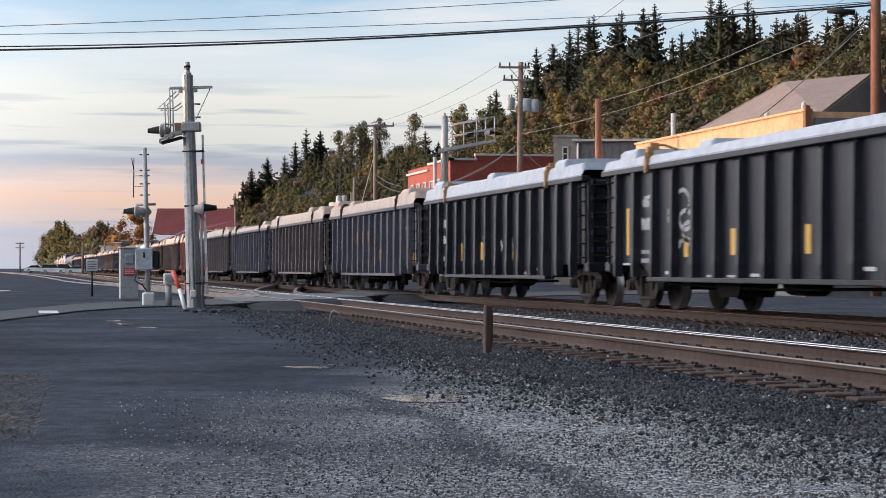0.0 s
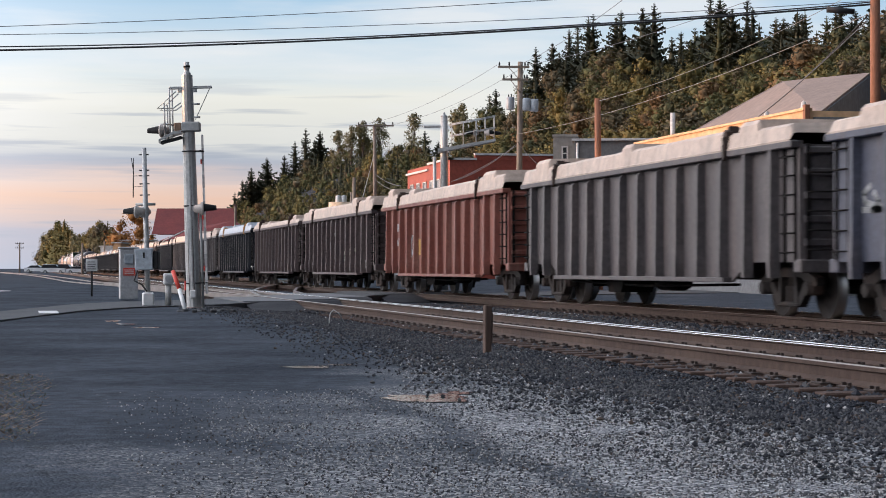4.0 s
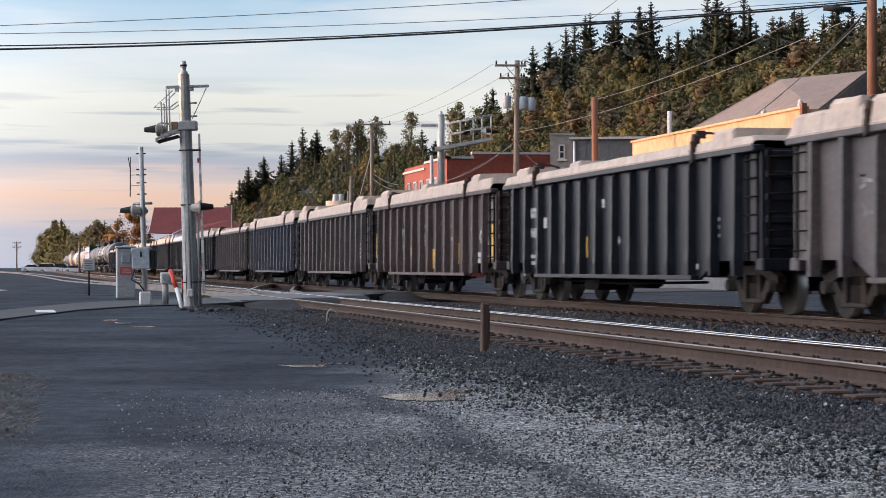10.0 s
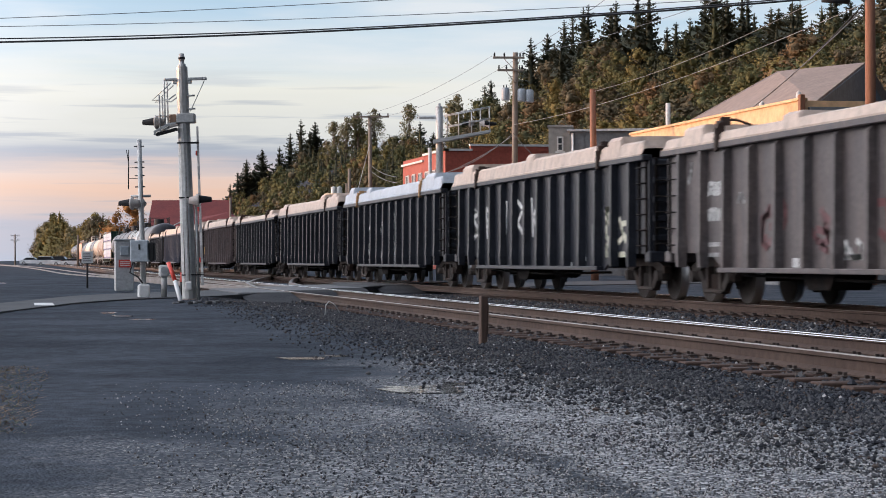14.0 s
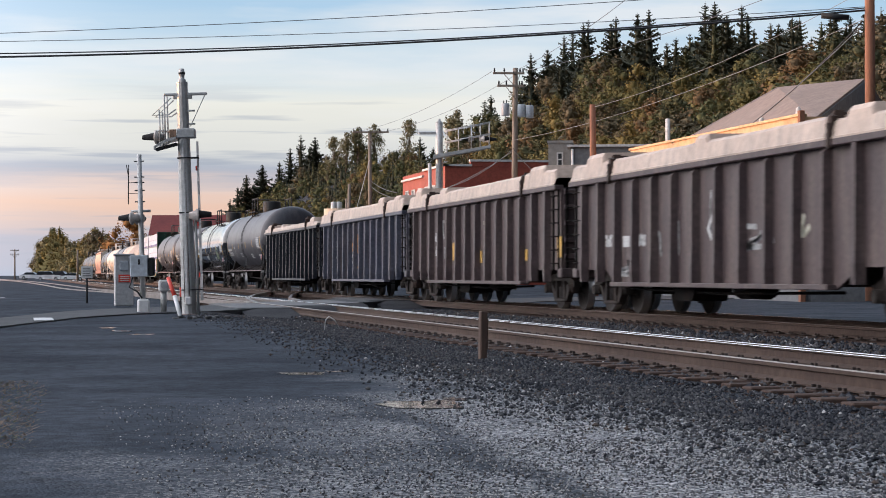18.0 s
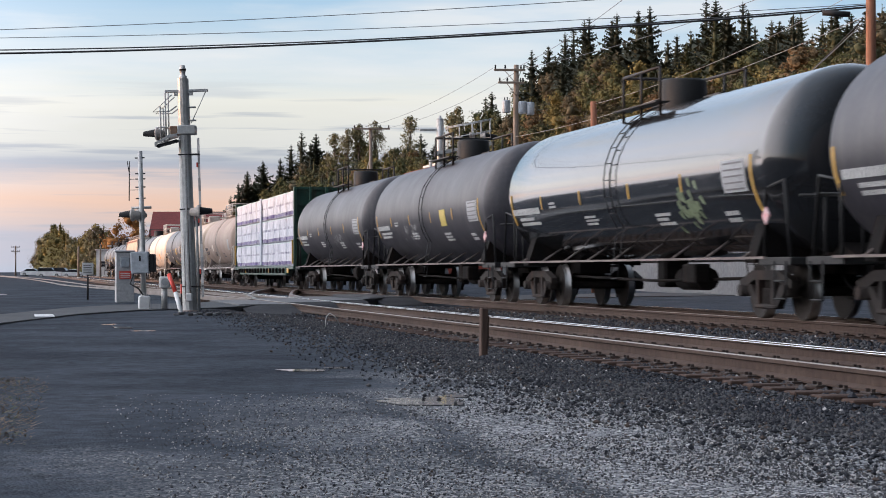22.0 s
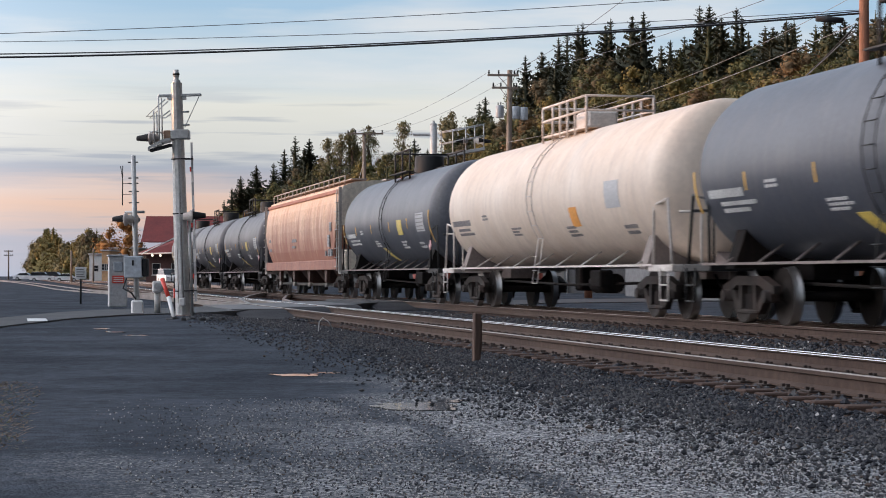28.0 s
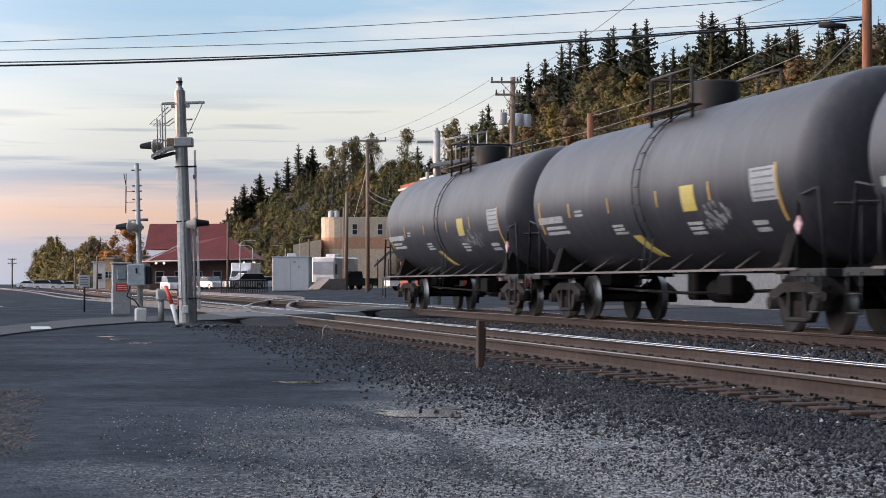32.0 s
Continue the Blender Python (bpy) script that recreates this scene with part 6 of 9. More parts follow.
    for row in ((half - 2.4, 2.3, 0.5, 0.12), (0.4, 2.2, 1.3, 0.13), (0.5, 1.95, 1.0, 0.1), (half - 2.6, 1.9, 0.8, 0.12)):
        part("lettering", patch_shape([row], -1.475, rnd), DIM_DARK, car)
    add_couplers(car, half - 0.1)
    add_truck(car, -half + 1.6)
    add_truck(car, half - 2.2)
    return car


hopper_car(35)


# ---- ties, fastenings, ballast and the crossing ----
TIE = Shape().box(-1.3, -0.115, -0.36, 1.3, 0.115, -0.175, 0.012).mesh("tie", TIE_WOOD)


def fastening_mesh():
    s = Shape().box(-0.16, -0.10, -0.175, 0.16, 0.10, -0.158, 0.004)
    for x in (-0.115, 0.115):
        for y in (-0.055, 0.055):
            s.box(x - 0.016, y - 0.016, -0.16, x + 0.013, y + 0.013, -0.132)
    s.box(-0.085, 0.10, -0.165, 0.085, 0.135, -0.140, 0.006)
    return s.mesh("rail_fastening", FASTENING)


FASTENING = surface("rusty_fastenings", (0.035, 0.025, 0.021), (0.055, 0.038, 0.03), 0.9, grain=20)
FASTEN = fastening_mesh()
for track, first, last in ((track_near, 9.0, 41.0), (track_train, 14.0, 52.0)):
    n = int((last - first) / 0.52)
    for j in range(n):
        y = first + j * 0.52
        part("tie", TIE, None, track, at=pose(0.03 * math.sin(j * 7.3), y, 0, 0, 0, 0.7 * math.sin(j * 3.1)))
        if j < 58:
            for x in (-0.755, 0.755):
                part("rail_fastening", FASTEN, None, track, at=pose(x, y, 0))
far_ties = Shape()
for cx in (NEAR_X, TRAIN_X):
    for j in range(200):
        y = 62.0 + j * 0.55
        far_ties.box(cx - 1.3, y - 0.115, -0.36, cx + 1.3, y + 0.115, -0.178)
tagged(solid("far_ties", far_ties, TIE_WOOD, "dark wooden ties beyond the crossing", "railway ties"), kind="stuff")

STONE_MATS = (surface("dark_ballast_stone", (0.028, 0.030, 0.036), (0.052, 0.053, 0.059), 0.85, grain=30, gloss=0.05), surface("grey_ballast_stone", (0.075, 0.076, 0.083), (0.115, 0.113, 0.112), 0.9, grain=30, gloss=0.05),
              surface("pale_stone", (0.34, 0.33, 0.32), (0.42, 0.40, 0.38), 0.85, grain=30), surface("brown_ballast_stone", (0.08, 0.062, 0.053), (0.10, 0.08, 0.07), 0.9, grain=30, gloss=0.05))


def scatter(name, label, count, seed, spot_of, size, weights):
    """Loose stones, each a small cut block."""
    rng = np.random.default_rng(seed)
    base = np.array([(1, 0, 0), (0, 1, 0), (-1, 0, 0), (0, -1, 0), (0.1, 0.1, 0.75), (-0.1, 0, -0.7)])
    tri = np.array([(0, 1, 4), (1, 2, 4), (2, 3, 4), (3, 0, 4), (1, 0, 5), (2, 1, 5), (3, 2, 5), (0, 3, 5)])
    pts = spot_of(rng, count)
    a = rng.uniform(0, 2 * np.pi, count)
    r = rng.uniform(size[0], size[1], count) * rng.uniform(0.7, 1.2, count)
    jig = rng.uniform(0.6, 1.25, (count, 6, 3))
    loc = base[None] * jig * r[:, None, None]
    ca, sa = np.cos(a)[:, None], np.sin(a)[:, None]
    x, y = loc[:, :, 0] * ca - loc[:, :, 1] * sa, loc[:, :, 0] * sa + loc[:, :, 1] * ca
    v = np.stack([x + pts[:, 0:1], y + pts[:, 1:2], loc[:, :, 2] + pts[:, 2:3]], axis=2).reshape(-1, 3)
    f = (tri[None] + (np.arange(count) * 6)[:, None, None]).reshape(-1, 3)
    me = bpy.data.meshes.new(name)
    me.from_pydata(v.tolist(), [], f.tolist())
    for m in STONE_MATS:
        me.materials.append(m)
    mi = np.repeat(rng.choice(4, count, p=weights), 8)
    me.polygons.foreach_set("material_index", mi.astype(np.int32))
    return tagged(new(name, me), label, "stones", kind="stuff")


def bed_z(x, y):
    return np.array([ground_z(float(a), float(b)) for a, b in zip(x, y)])


def shoulder(rng, n):
    y = 5.5 + (44 - 5.5) * rng.random(n) ** 1.7
    low = 4.75 - 0.6 * np.clip((y - 9.5) / 5, 0, 1) + 0.3 * np.clip((y - 20) / 10, 0, 1)
    x = low + (6.44 - low) * rng.random(n) ** 0.8 - 1.5 * rng.random(n) ** 3
    z = bed_z(x, y) + 0.012
    return np.stack([x, y, z + 0.055 * np.clip((x - 4.9) / 0.95, 0, 1) - 0.045 * np.clip((x - 5.9) / 0.08, 0, 1)], 1)


def between(rng, n):
    y = 12 + 40 * rng.random(n) ** 1.4
    x = rng.uniform(6.15, 11.6, n)
    return np.stack([x, y, np.full(n, -0.205) + 0.02 * rng.random(n)], 1)


def beyond(rng, n):
    y = 14 + 40 * rng.random(n) ** 1.2
    x = rng.uniform(11.6, 15.6, n)
    return np.stack([x, y, np.full(n, -0.235)], 1)


def lot(rng, n):
    y = 5.8 + 19 * rng.random(n) ** 1.8
    y = np.where(y > 15, 5.8 + (y - 15) * 0.6, y)
    x = 0.5 + (y * 0.16 + 2.0) * rng.random(n) ** 0.7
    x = np.minimum(x, 4.6)
    return np.stack([x, y, bed_z(x, y) + 0.004], 1)


scatter("ballast_shoulder", "dark crushed ballast along the near rail", 46000, 4, shoulder, (0.009, 0.023), (0.52, 0.42, 0.010, 0.05))
scatter("ballast_between", "grey crushed ballast between the two tracks", 22000, 5, between, (0.022, 0.045), (0.40, 0.38, 0.02, 0.20))
scatter("ballast_beyond", "grey crushed ballast under the train", 7000, 6, beyond, (0.025, 0.045), (0.45, 0.38, 0.02, 0.15))
def strewn(rng, n):
    y = 5.8 + 22 * rng.random(n) ** 1.5
    x = 5.3 - np.maximum(0.9, 1.2 + 0.13 * y - 0.30 * np.maximum(0.0, y - 12.5)) * rng.random(n) ** 1.7
    wet = np.zeros(n, dtype=bool)
    for a, b, hx, hy in ((2.84, 13.75, 0.40, 0.62), (3.18, 14.3, 0.14, 0.26), (2.62, 18.4, 0.32, 0.34)):
        wet |= ((x - a) / hx) ** 2 + ((y - b) / hy) ** 2 < 1.0
    return np.stack([x, y, bed_z(x, y) + np.where(wet, -0.05, 0.003)], 1)


scatter("strewn_stones", "stones of mixed size strewn from the ballast over the lot", 30000, 8, strewn, (0.004, 0.014), (0.30, 0.50, 0.16, 0.04))
scatter("loose_gravel", "fine loose gravel over the worn lot", 31000, 7, lot, (0.0025, 0.0085), (0.14, 0.46, 0.34, 0.06))

PANEL = surface("worn_concrete_panel", (0.085, 0.086, 0.090), (0.12, 0.12, 0.12), 0.8, grain=14)
RAMP = surface("patched_asphalt_ramp", (0.030, 0.031, 0.035), (0.055, 0.055, 0.058), 0.9, grain=14, bump=0.6, gloss=0.05)
RUBBER = surface("black_crossing_filler", (0.03, 0.03, 0.032), rough=0.85, grain=20)
crossing = thing("crossing_deck", pose(0, 0, 0), "grey concrete crossing panels let in between the rails", "level crossing", kind="structure")
for cx, mat in ((NEAR_X, PANEL), (TRAIN_X, RUBBER)):
    for x0, x1 in ((cx - 2.1, cx - 0.83), (cx - 0.66, cx + 0.66), (cx + 0.83, cx + 2.1)):
        y = lerp_line(ROAD_EDGE, (x0 + x1) / 2) - 0.3
        for k in range(3):
            part("panel", Shape().box(x0, y + k * 2.45, -0.25, x1, y + k * 2.45 + 2.43, -0.008, 0.012), mat, crossing)
        run = 2.6 if x1 < cx else 1.2
        part("ramp", Shape().slab([(y - run, -0.30), (y - 0.004, -0.30), (y - 0.004, -0.03), (y - 0.5, -0.06), (y - run, -0.235)], x0, x1), RAMP, crossing, "dark asphalt ramp up to the crossing")

# siding tracks that fan out beyond the crossing
siding = Shape()
for off, bend in ((-1.6, 0.00030), (4.2, -0.0001)):
    for g in (-0.755, 0.755):
        pts = []
        for k in range(40):
            y = 56 + k * 12.0
            pts.append((NEAR_X + off * ease(50, 130, y) * 2.2 + g - bend * (y - 56) ** 2 * 0.2, y, -0.03))
        for p, q in zip(pts, pts[1:]):
            siding.slot = 0
            siding.add([(p[0] - 0.05, p[1], -0.16), (p[0] + 0.05, p[1], -0.16), (p[0] + 0.05, p[1], -0.01), (p[0] - 0.05, p[1], -0.01),
                        (q[0] - 0.05, q[1], -0.16), (q[0] + 0.05, q[1], -0.16), (q[0] + 0.05, q[1], -0.01), (q[0] - 0.05, q[1], -0.01)],
                       [(0, 3, 2, 1), (4, 5, 6, 7), (0, 1, 5, 4), (1, 2, 6, 5), (2, 3, 7, 6), (3, 0, 4, 7)])
solid("siding_rails", siding, surface("worn_siding_rail", (0.17, 0.14, 0.125), (0.12, 0.10, 0.085), 0.4, 0.5, grain=10), "rusted siding rails fanning out past the crossing", "railway track", kind="structure")

# puddles in the hollows of the lot
WATER = surface("still_puddle_water", (0.03, 0.032, 0.035), rough=0.14, bump=0.0, grain=3, spread=0.02, gloss=1.0)
for link in list(WATER.node_tree.nodes["Principled BSDF"].inputs["Roughness"].links):
    WATER.node_tree.links.remove(link)
WATER.node_tree.nodes["Principled BSDF"].inputs["Roughness"].default_value = 0.03


def ripple(m, scale, depth):
    """The fine wind ripple of shallow water."""
    nt = m.node_tree
    co, nz, b = nt.nodes.new("ShaderNodeTexCoord"), nt.nodes.new("ShaderNodeTexNoise"), nt.nodes.new("ShaderNodeBump")
    nz.inputs["Scale"].default_value, nz.inputs["Detail"].default_value = scale, 3.0
    b.inputs["Strength"].default_value, b.inputs["Distance"].default_value = 1.0, depth
    nt.links.new(co.outputs["Object"], nz.inputs["Vector"])
    nt.links.new(nz.outputs["Fac"], b.inputs["Height"])
    nt.links.new(b.outputs[0], nt.nodes["Principled BSDF"].inputs["Normal"])


ripple(WATER, 14.0, 0.0012)


def puddle(x, y, half_x, half_y, seed):
    rnd = random.Random(seed)
    pts, n = [], 40
    for k in range(n):
        a = 2 * math.pi * k / n
        e = 0.72 + 0.5 * noise.noise((math.cos(a) * 1.7, math.sin(a) * 1.7, seed)) + rnd.uniform(-0.08, 0.08)
        pts.append((x + half_x * math.cos(a) * e, y + half_y * math.sin(a) * e))
    z = ground_z(x, y) + 0.006
    s = Shape().add([(p, q, z) for p, q in pts] + [(p, q, z - 0.03) for p, q in pts], [tuple(range(n)), tuple(reversed(range(n, 2 * n)))] + [(i, n + i, n + (i + 1) % n, (i + 1) % n) for i in range(n)])
    solid("puddle", s, WATER, "shallow puddle that mirrors the evening sky", "puddle", "puddles on the lot")


puddle(2.84, 13.75, 0.42, 0.60, 1)
puddle(3.18, 14.3, 0.12, 0.24, 2)
puddle(2.62, 18.4, 0.30, 0.3, 3)
puddle(3.0, 18.7, 0.14, 0.2, 7)
puddle(1.44, 33.0, 0.17, 0.7, 4)
puddle(1.60, 31.2, 0.24, 0.6, 8)
puddle(1.78, 29.6, 0.24, 0.30, 9)
puddle(-0.82, 78.9, 0.5, 2.2, 5)

# painted bars and a concrete strip on the road's near edge
PAINT = surface("white_road_paint", (0.66, 0.66, 0.65), (0.52, 0.52, 0.51), 0.7, grain=14)
for x, y, w, d in ((0.50, 38.2, 0.36, 1.0),):
    z = ground_z(x, y) + 0.03
    solid("road_marking", Shape().box(x - w / 2, y - d, z, x + w / 2, y + d, z + 0.012), PAINT, "worn white painted bar on the asphalt", "road marking")

# dry weeds at the edge of the lot
rnd = random.Random(12)
weeds = Shape()
for k in range(6000):
    x, y = rnd.gauss(-0.45, 0.35), 10.8 + 7.0 * rnd.random() ** 1.3
    if x > 0.06 + 0.035 * (y - 11):
        continue
    z, h, a = ground_z(x, y), rnd.uniform(0.004, 0.026), rnd.uniform(0, 6.28)
    dx, dy, lean = math.cos(a) * 0.006, math.sin(a) * 0.006, rnd.uniform(-0.07, 0.07)
    weeds.slot = 0 if rnd.random() < 0.82 else 1
    weeds.add([(x - dx, y - dy, z), (x + dx, y + dy, z), (x + lean, y + lean * 0.5, z + h)], [(0, 1, 2)])
DRY, GREENISH = surface("dry_grass", (0.22, 0.16, 0.105), (0.16, 0.115, 0.08), 0.9), surface("low_weeds", (0.09, 0.11, 0.055), (0.13, 0.13, 0.07), 0.9)
tagged(solid("dry_weeds", weeds, (DRY, GREENISH), "dry brown grass and low weeds by the lot", "weeds"), kind="stuff")

# wooden marker post and a bent wire beside the track
post = solid("marker_post", Shape().box(-0.042, -0.042, -0.25, 0.042, 0.042, 0.64, 0.012).box(0.043, -0.02, 0.2, 0.058, 0.03, 0.55), POST_WOOD, "short weathered wooden post beside the ballast", "post",
             at=pose(5.18, 21.90, -0.28, 0, 1.0, 8))
solid("bent_wire", Shape().pipe([(0, 0, -0.05), (0.02, 0, 0.16), (0.08, 0.02, 0.22), (0.18, 0.05, 0.16), (0.26, 0.05, 0.02)], 0.008), GALV, "thin bent wire sticking out of the ballast", "wire", at=pose(5.02, 32.67, -0.14))


# ---- crossing signals ----
def lamp_unit(parent, at, turn, label="pale lamp disc with a long black hood"):
    """A flashing lamp: round backing, housing and a long hood that points along +X before it is turned."""
    u = part("lamp", Shape().lathe([(0.0, -0.20), (0.07, -0.19), (0.105, -0.05), (0.140, -0.035), (0.140, 0.0), (0.0, 0.005)], 24, pose(0, 0, 0, 0, 90, 0)), WHITE_GEAR, parent, label, at @ pose(0, 0, 0, 0, 0, turn))
    hood = Shape()
    v, n = [], 14
    for x, r in ((0.0, 0.112), (0.28, 0.066)):
        for k in range(n + 1):
            a = radians(-35 + 250 * k / n)
            v.append((x, math.cos(a) * r, math.sin(a) * r))
    hood.add(v, [(k, k + 1, n + 2 + k, n + 1 + k) for k in range(n)], True)
    part("hood", hood, DARK_METAL, u)
    part("lens", Shape().lathe([(0.105, 0.012), (0.06, 0.028), (0.0, 0.034)], 16, pose(0, 0, 0, 0, 90, 0)), LENS, u)
    return u


def leaning(base, top):
    """The pose of an upright that leans from base to top, and its length."""
    d = Vector(top) - Vector(base)
    return Matrix.Translation(base) @ d.to_track_quat("Z", "X").to_matrix().to_4x4(), d.length


base, top = Vector((3.59, 42.18, -0.10)), Vector((3.44, 42.21, 4.88))
m, high = leaning(base, top)
mast = thing("signal_mast", Matrix.Translation(base), "tall grey steel crossing mast with a small walkway and lamps", "railway signal")
M = Matrix.Translation(-base) @ m
fluted = Shape().lathe([(0.0, -0.3), (0.158, -0.3), (0.150, 1.6), (0.134, 3.4), (0.118, high), (0.0, high)], 12, M, False)
part("pole", fluted, GALV, mast, "fluted grey pole")
for a in (-118, -78):
    part("seam", Shape().rod(M @ Vector((0.153 * math.cos(radians(a)), 0.153 * math.sin(radians(a)), 0.3)), M @ Vector((0.117 * math.cos(radians(a)), 0.117 * math.sin(radians(a)), high - 1.3)), 0.010, 6), DUST_SHEEN_GEAR, mast)
part("base_flange", Shape().lathe([(0.0, -0.3), (0.21, -0.3), (0.21, 0.03), (0.165, 0.06), (0.15, 0.06)], 12, M, False), DUST_SHEEN_GEAR, mast, "stained base flange")
part("finial", Shape().lathe([(0.085, high), (0.085, high + 0.05), (0.055, high + 0.07), (0.055, high + 0.14), (0.066, high + 0.15), (0.066, high + 0.22), (0.055, high + 0.23), (0.058, high + 0.28), (0.0, high + 0.29)], 12, M), GALV, mast)
part("finial_ring", Shape().lathe([(0.069, high + 0.165), (0.074, high + 0.185), (0.069, high + 0.205)], 12, M), DARK_METAL, mast)
part("cross_arm", Shape().box(-0.38, -0.06, high - 0.29, 0.52, 0.06, high - 0.235, 0.008, M).box(-0.20, -0.05, high - 0.36, 0.20, 0.05, high - 0.29, 0.008, M), GALV, mast, "flat steel cross arm")
part("stay_rod", Shape().rod(M @ Vector((0.47, 0, high - 0.30)), M @ Vector((0.15, 0, high - 0.95)), 0.009), GALV, mast)
part("collar", Shape().box(-0.14, -0.165, high - 1.20, 0.25, 0.165, high - 1.00, 0.02, M), GALV, mast, "bolted bracket around the pole")
part("bracket_plate", Shape().box(-0.29, -0.15, high - 1.20, -0.142, 0.15, high - 1.01, 0.012, M), surface("weathered_bracket", (0.36, 0.20, 0.11), (0.30, 0.22, 0.17), 0.7, grain=10, patch=3), mast, "rust-stained bracket plate")
gusset = [(-0.13, -1.18), (-0.13, -1.23), (-0.31, -1.27), (-0.56, -1.39), (-0.57, -1.44), (-0.61, -1.44), (-0.61, -1.36), (-0.30, -1.20)]
for y in (-0.27, 0.25):
    part("walkway_cheek", Shape().prism([(x, high + z) for x, z in gusset], y, y + 0.02, M), GALV, mast, "pale side plate of the walkway")
part("walkway_floor", Shape().prism([(-0.14, high - 1.30), (-0.14, high - 1.33), (-0.60, high - 1.44), (-0.60, high - 1.41)], -0.25, 0.25, M), DARK_METAL, mast, "dark walkway grating")
for x, z0, z1 in ((-0.47, -1.36, -0.60), (-0.36, -1.28, -0.28)):
    for y in (-0.25, 0.25):
        part("rail_post", Shape().rod(M @ Vector((x, y, high + z0)), M @ Vector((x, y, high + z1)), 0.017), GALV, mast)
for y in (-0.25, 0.25):
    part("handrail", Shape().pipe([M @ Vector(p) for p in ((-0.22, y, high - 0.36), (-0.62, y, high - 0.71), (-0.28, y, high - 0.71), (-0.12, y, high - 0.60))], 0.015), GALV, mast)
lamp_unit(mast, M @ pose(-0.58, -0.1, high - 1.17), 168)
part("lamp_bracket", Shape().pipe([M @ Vector(p) for p in ((-0.63, -0.08, high - 1.17), (-0.60, -0.02, high - 1.03), (-0.45, 0, high - 1.02), (-0.28, 0, high - 1.06))], 0.020), GALV, mast)
for dz in (1.62, 2.78, 4.42):
    part("clamp", Shape().box(-0.14, -0.14, high - dz - 0.012, 0.30, 0.14, high - dz + 0.012, 0.0, M), DARK_METAL, mast)
for dz in (0.62, 0.9):
    part("step", Shape().rod(M @ Vector((0.1, -0.05, high - dz)), M @ Vector((0.26, -0.05, high - dz)), 0.02), GALV, mast)
lamp_unit(mast, M @ pose(0.27, -0.16, high - 2.85), 14)
part("conduit", Shape().rod(M @ Vector((0.2, -0.05, 0.0)), M @ Vector((0.2, -0.05, high - 2.8)), 0.03), GALV, mast)
part("junction_box", Shape().box(-0.06, -0.24, 0.25, 0.08, -0.13, 0.42, 0.02, M), WHITE_PAINT, mast)

# raised gate arm beside the mast
gb, gt = Vector((3.91, 42.72, 0.23)), Vector((3.81, 42.75, 3.66))
m, high = leaning(gb, gt)
gate = thing("raised_gate_arm", m, "raised striped crossing gate arm, thin and weathered", "crossing gate")
for k in range(12):
    part("stripe", Shape().box(-0.028 + 0.006 * k / 12, -0.012, high * k / 12, 0.028 - 0.006 * k / 12, 0.012, high * (k + 1) / 12 - 0.004), WHITE_PAINT if k % 2 else ALU, gate)
part("gate_lamps", Shape().box(-0.05, -0.03, 0.5, -0.02, 0.03, 0.6).box(-0.05, -0.03, 1.6, -0.02, 0.03, 1.7).box(-0.05, -0.03, 2.8, -0.02, 0.03, 2.9), RED_ENAMEL, gate)

# second mast with cabinets
base, top = Vector((2.76, 44.40, -0.10)), Vector((2.67, 44.42, 3.46))
m, high = leaning(base, top)
mast = thing("signal_mast", Matrix.Translation(base), "slim grey signal mast with lamps on a white base", "railway signal")
M = Matrix.Translation(-base) @ m
part("pole", Shape().lathe([(0.0, 0.1), (0.065, 0.1), (0.06, 1.4), (0.052, high), (0.0, high)], 12, M), GALV, mast)
part("foot", Shape().box(-0.20, -0.20, -0.2, 0.20, 0.20, 0.03, 0.02).box(-0.13, -0.13, 0.02, 0.13, 0.13, 0.34, 0.03), WHITE_PAINT, mast, "white painted cast foot")
part("cross_arm", Shape().rod(M @ Vector((-0.22, 0, high - 1.26)), M @ Vector((0.22, 0, high - 1.26)), 0.03), GALV, mast)
lamp_unit(mast, M @ pose(-0.20, -0.1, high - 1.42), 168)
lamp_unit(mast, M @ pose(-0.05, 0.12, high - 1.42), 80)
for dz in (0.15, 0.50, 0.62, 0.80, 1.05):
    part("clamp", Shape().rod(M @ Vector((-0.12, 0, high - dz)), M @ Vector((0.10, 0, high - dz)), 0.014), DARK_METAL, mast)
aerial = Shape()
aerial.rod(M @ Vector((-0.27, 0, high - 1.1)), M @ Vector((-0.25, 0, high - 0.5)), 0.012)
aerial.rod(M @ Vector((-0.25, 0, high - 0.5)), M @ Vector((-0.29, 0, high - 0.22)), 0.009)
aerial.rod(M @ Vector((-0.25, 0, high - 0.5)), M @ Vector((-0.24, 0, high - 0.22)), 0.009)
for dz in (0.62, 0.86):
    aerial.rod(M @ Vector((-0.26, 0, high - dz)), M @ Vector((-0.04, 0, high - dz)), 0.006)
part("aerial", aerial, DARK_METAL, mast)
part("relay_box", Shape().box(-0.24, -0.22, high - 2.72, 0.16, 0.02, high - 2.24, 0.02, M), PORCELAIN, mast, "grey relay box on the pole")
part("box_latch", Shape().box(-0.05, -0.235, high - 2.45, -0.01, -0.22, high - 2.33, 0.0, M), DARK_METAL, mast)
part("cable_loop", Shape().pipe([M @ Vector(p) for p in ((-0.2, -0.1, high - 2.72), (-0.28, -0.1, high - 2.95), (-0.1, -0.12, high - 3.05), (0, -0.1, high - 3.2))], 0.018), CABLE, mast)
part("side_box", Shape().box(0.16, -0.18, high - 2.70, 0.28, 0.1, high - 2.30, 0.02, M), DARK_METAL, mast)

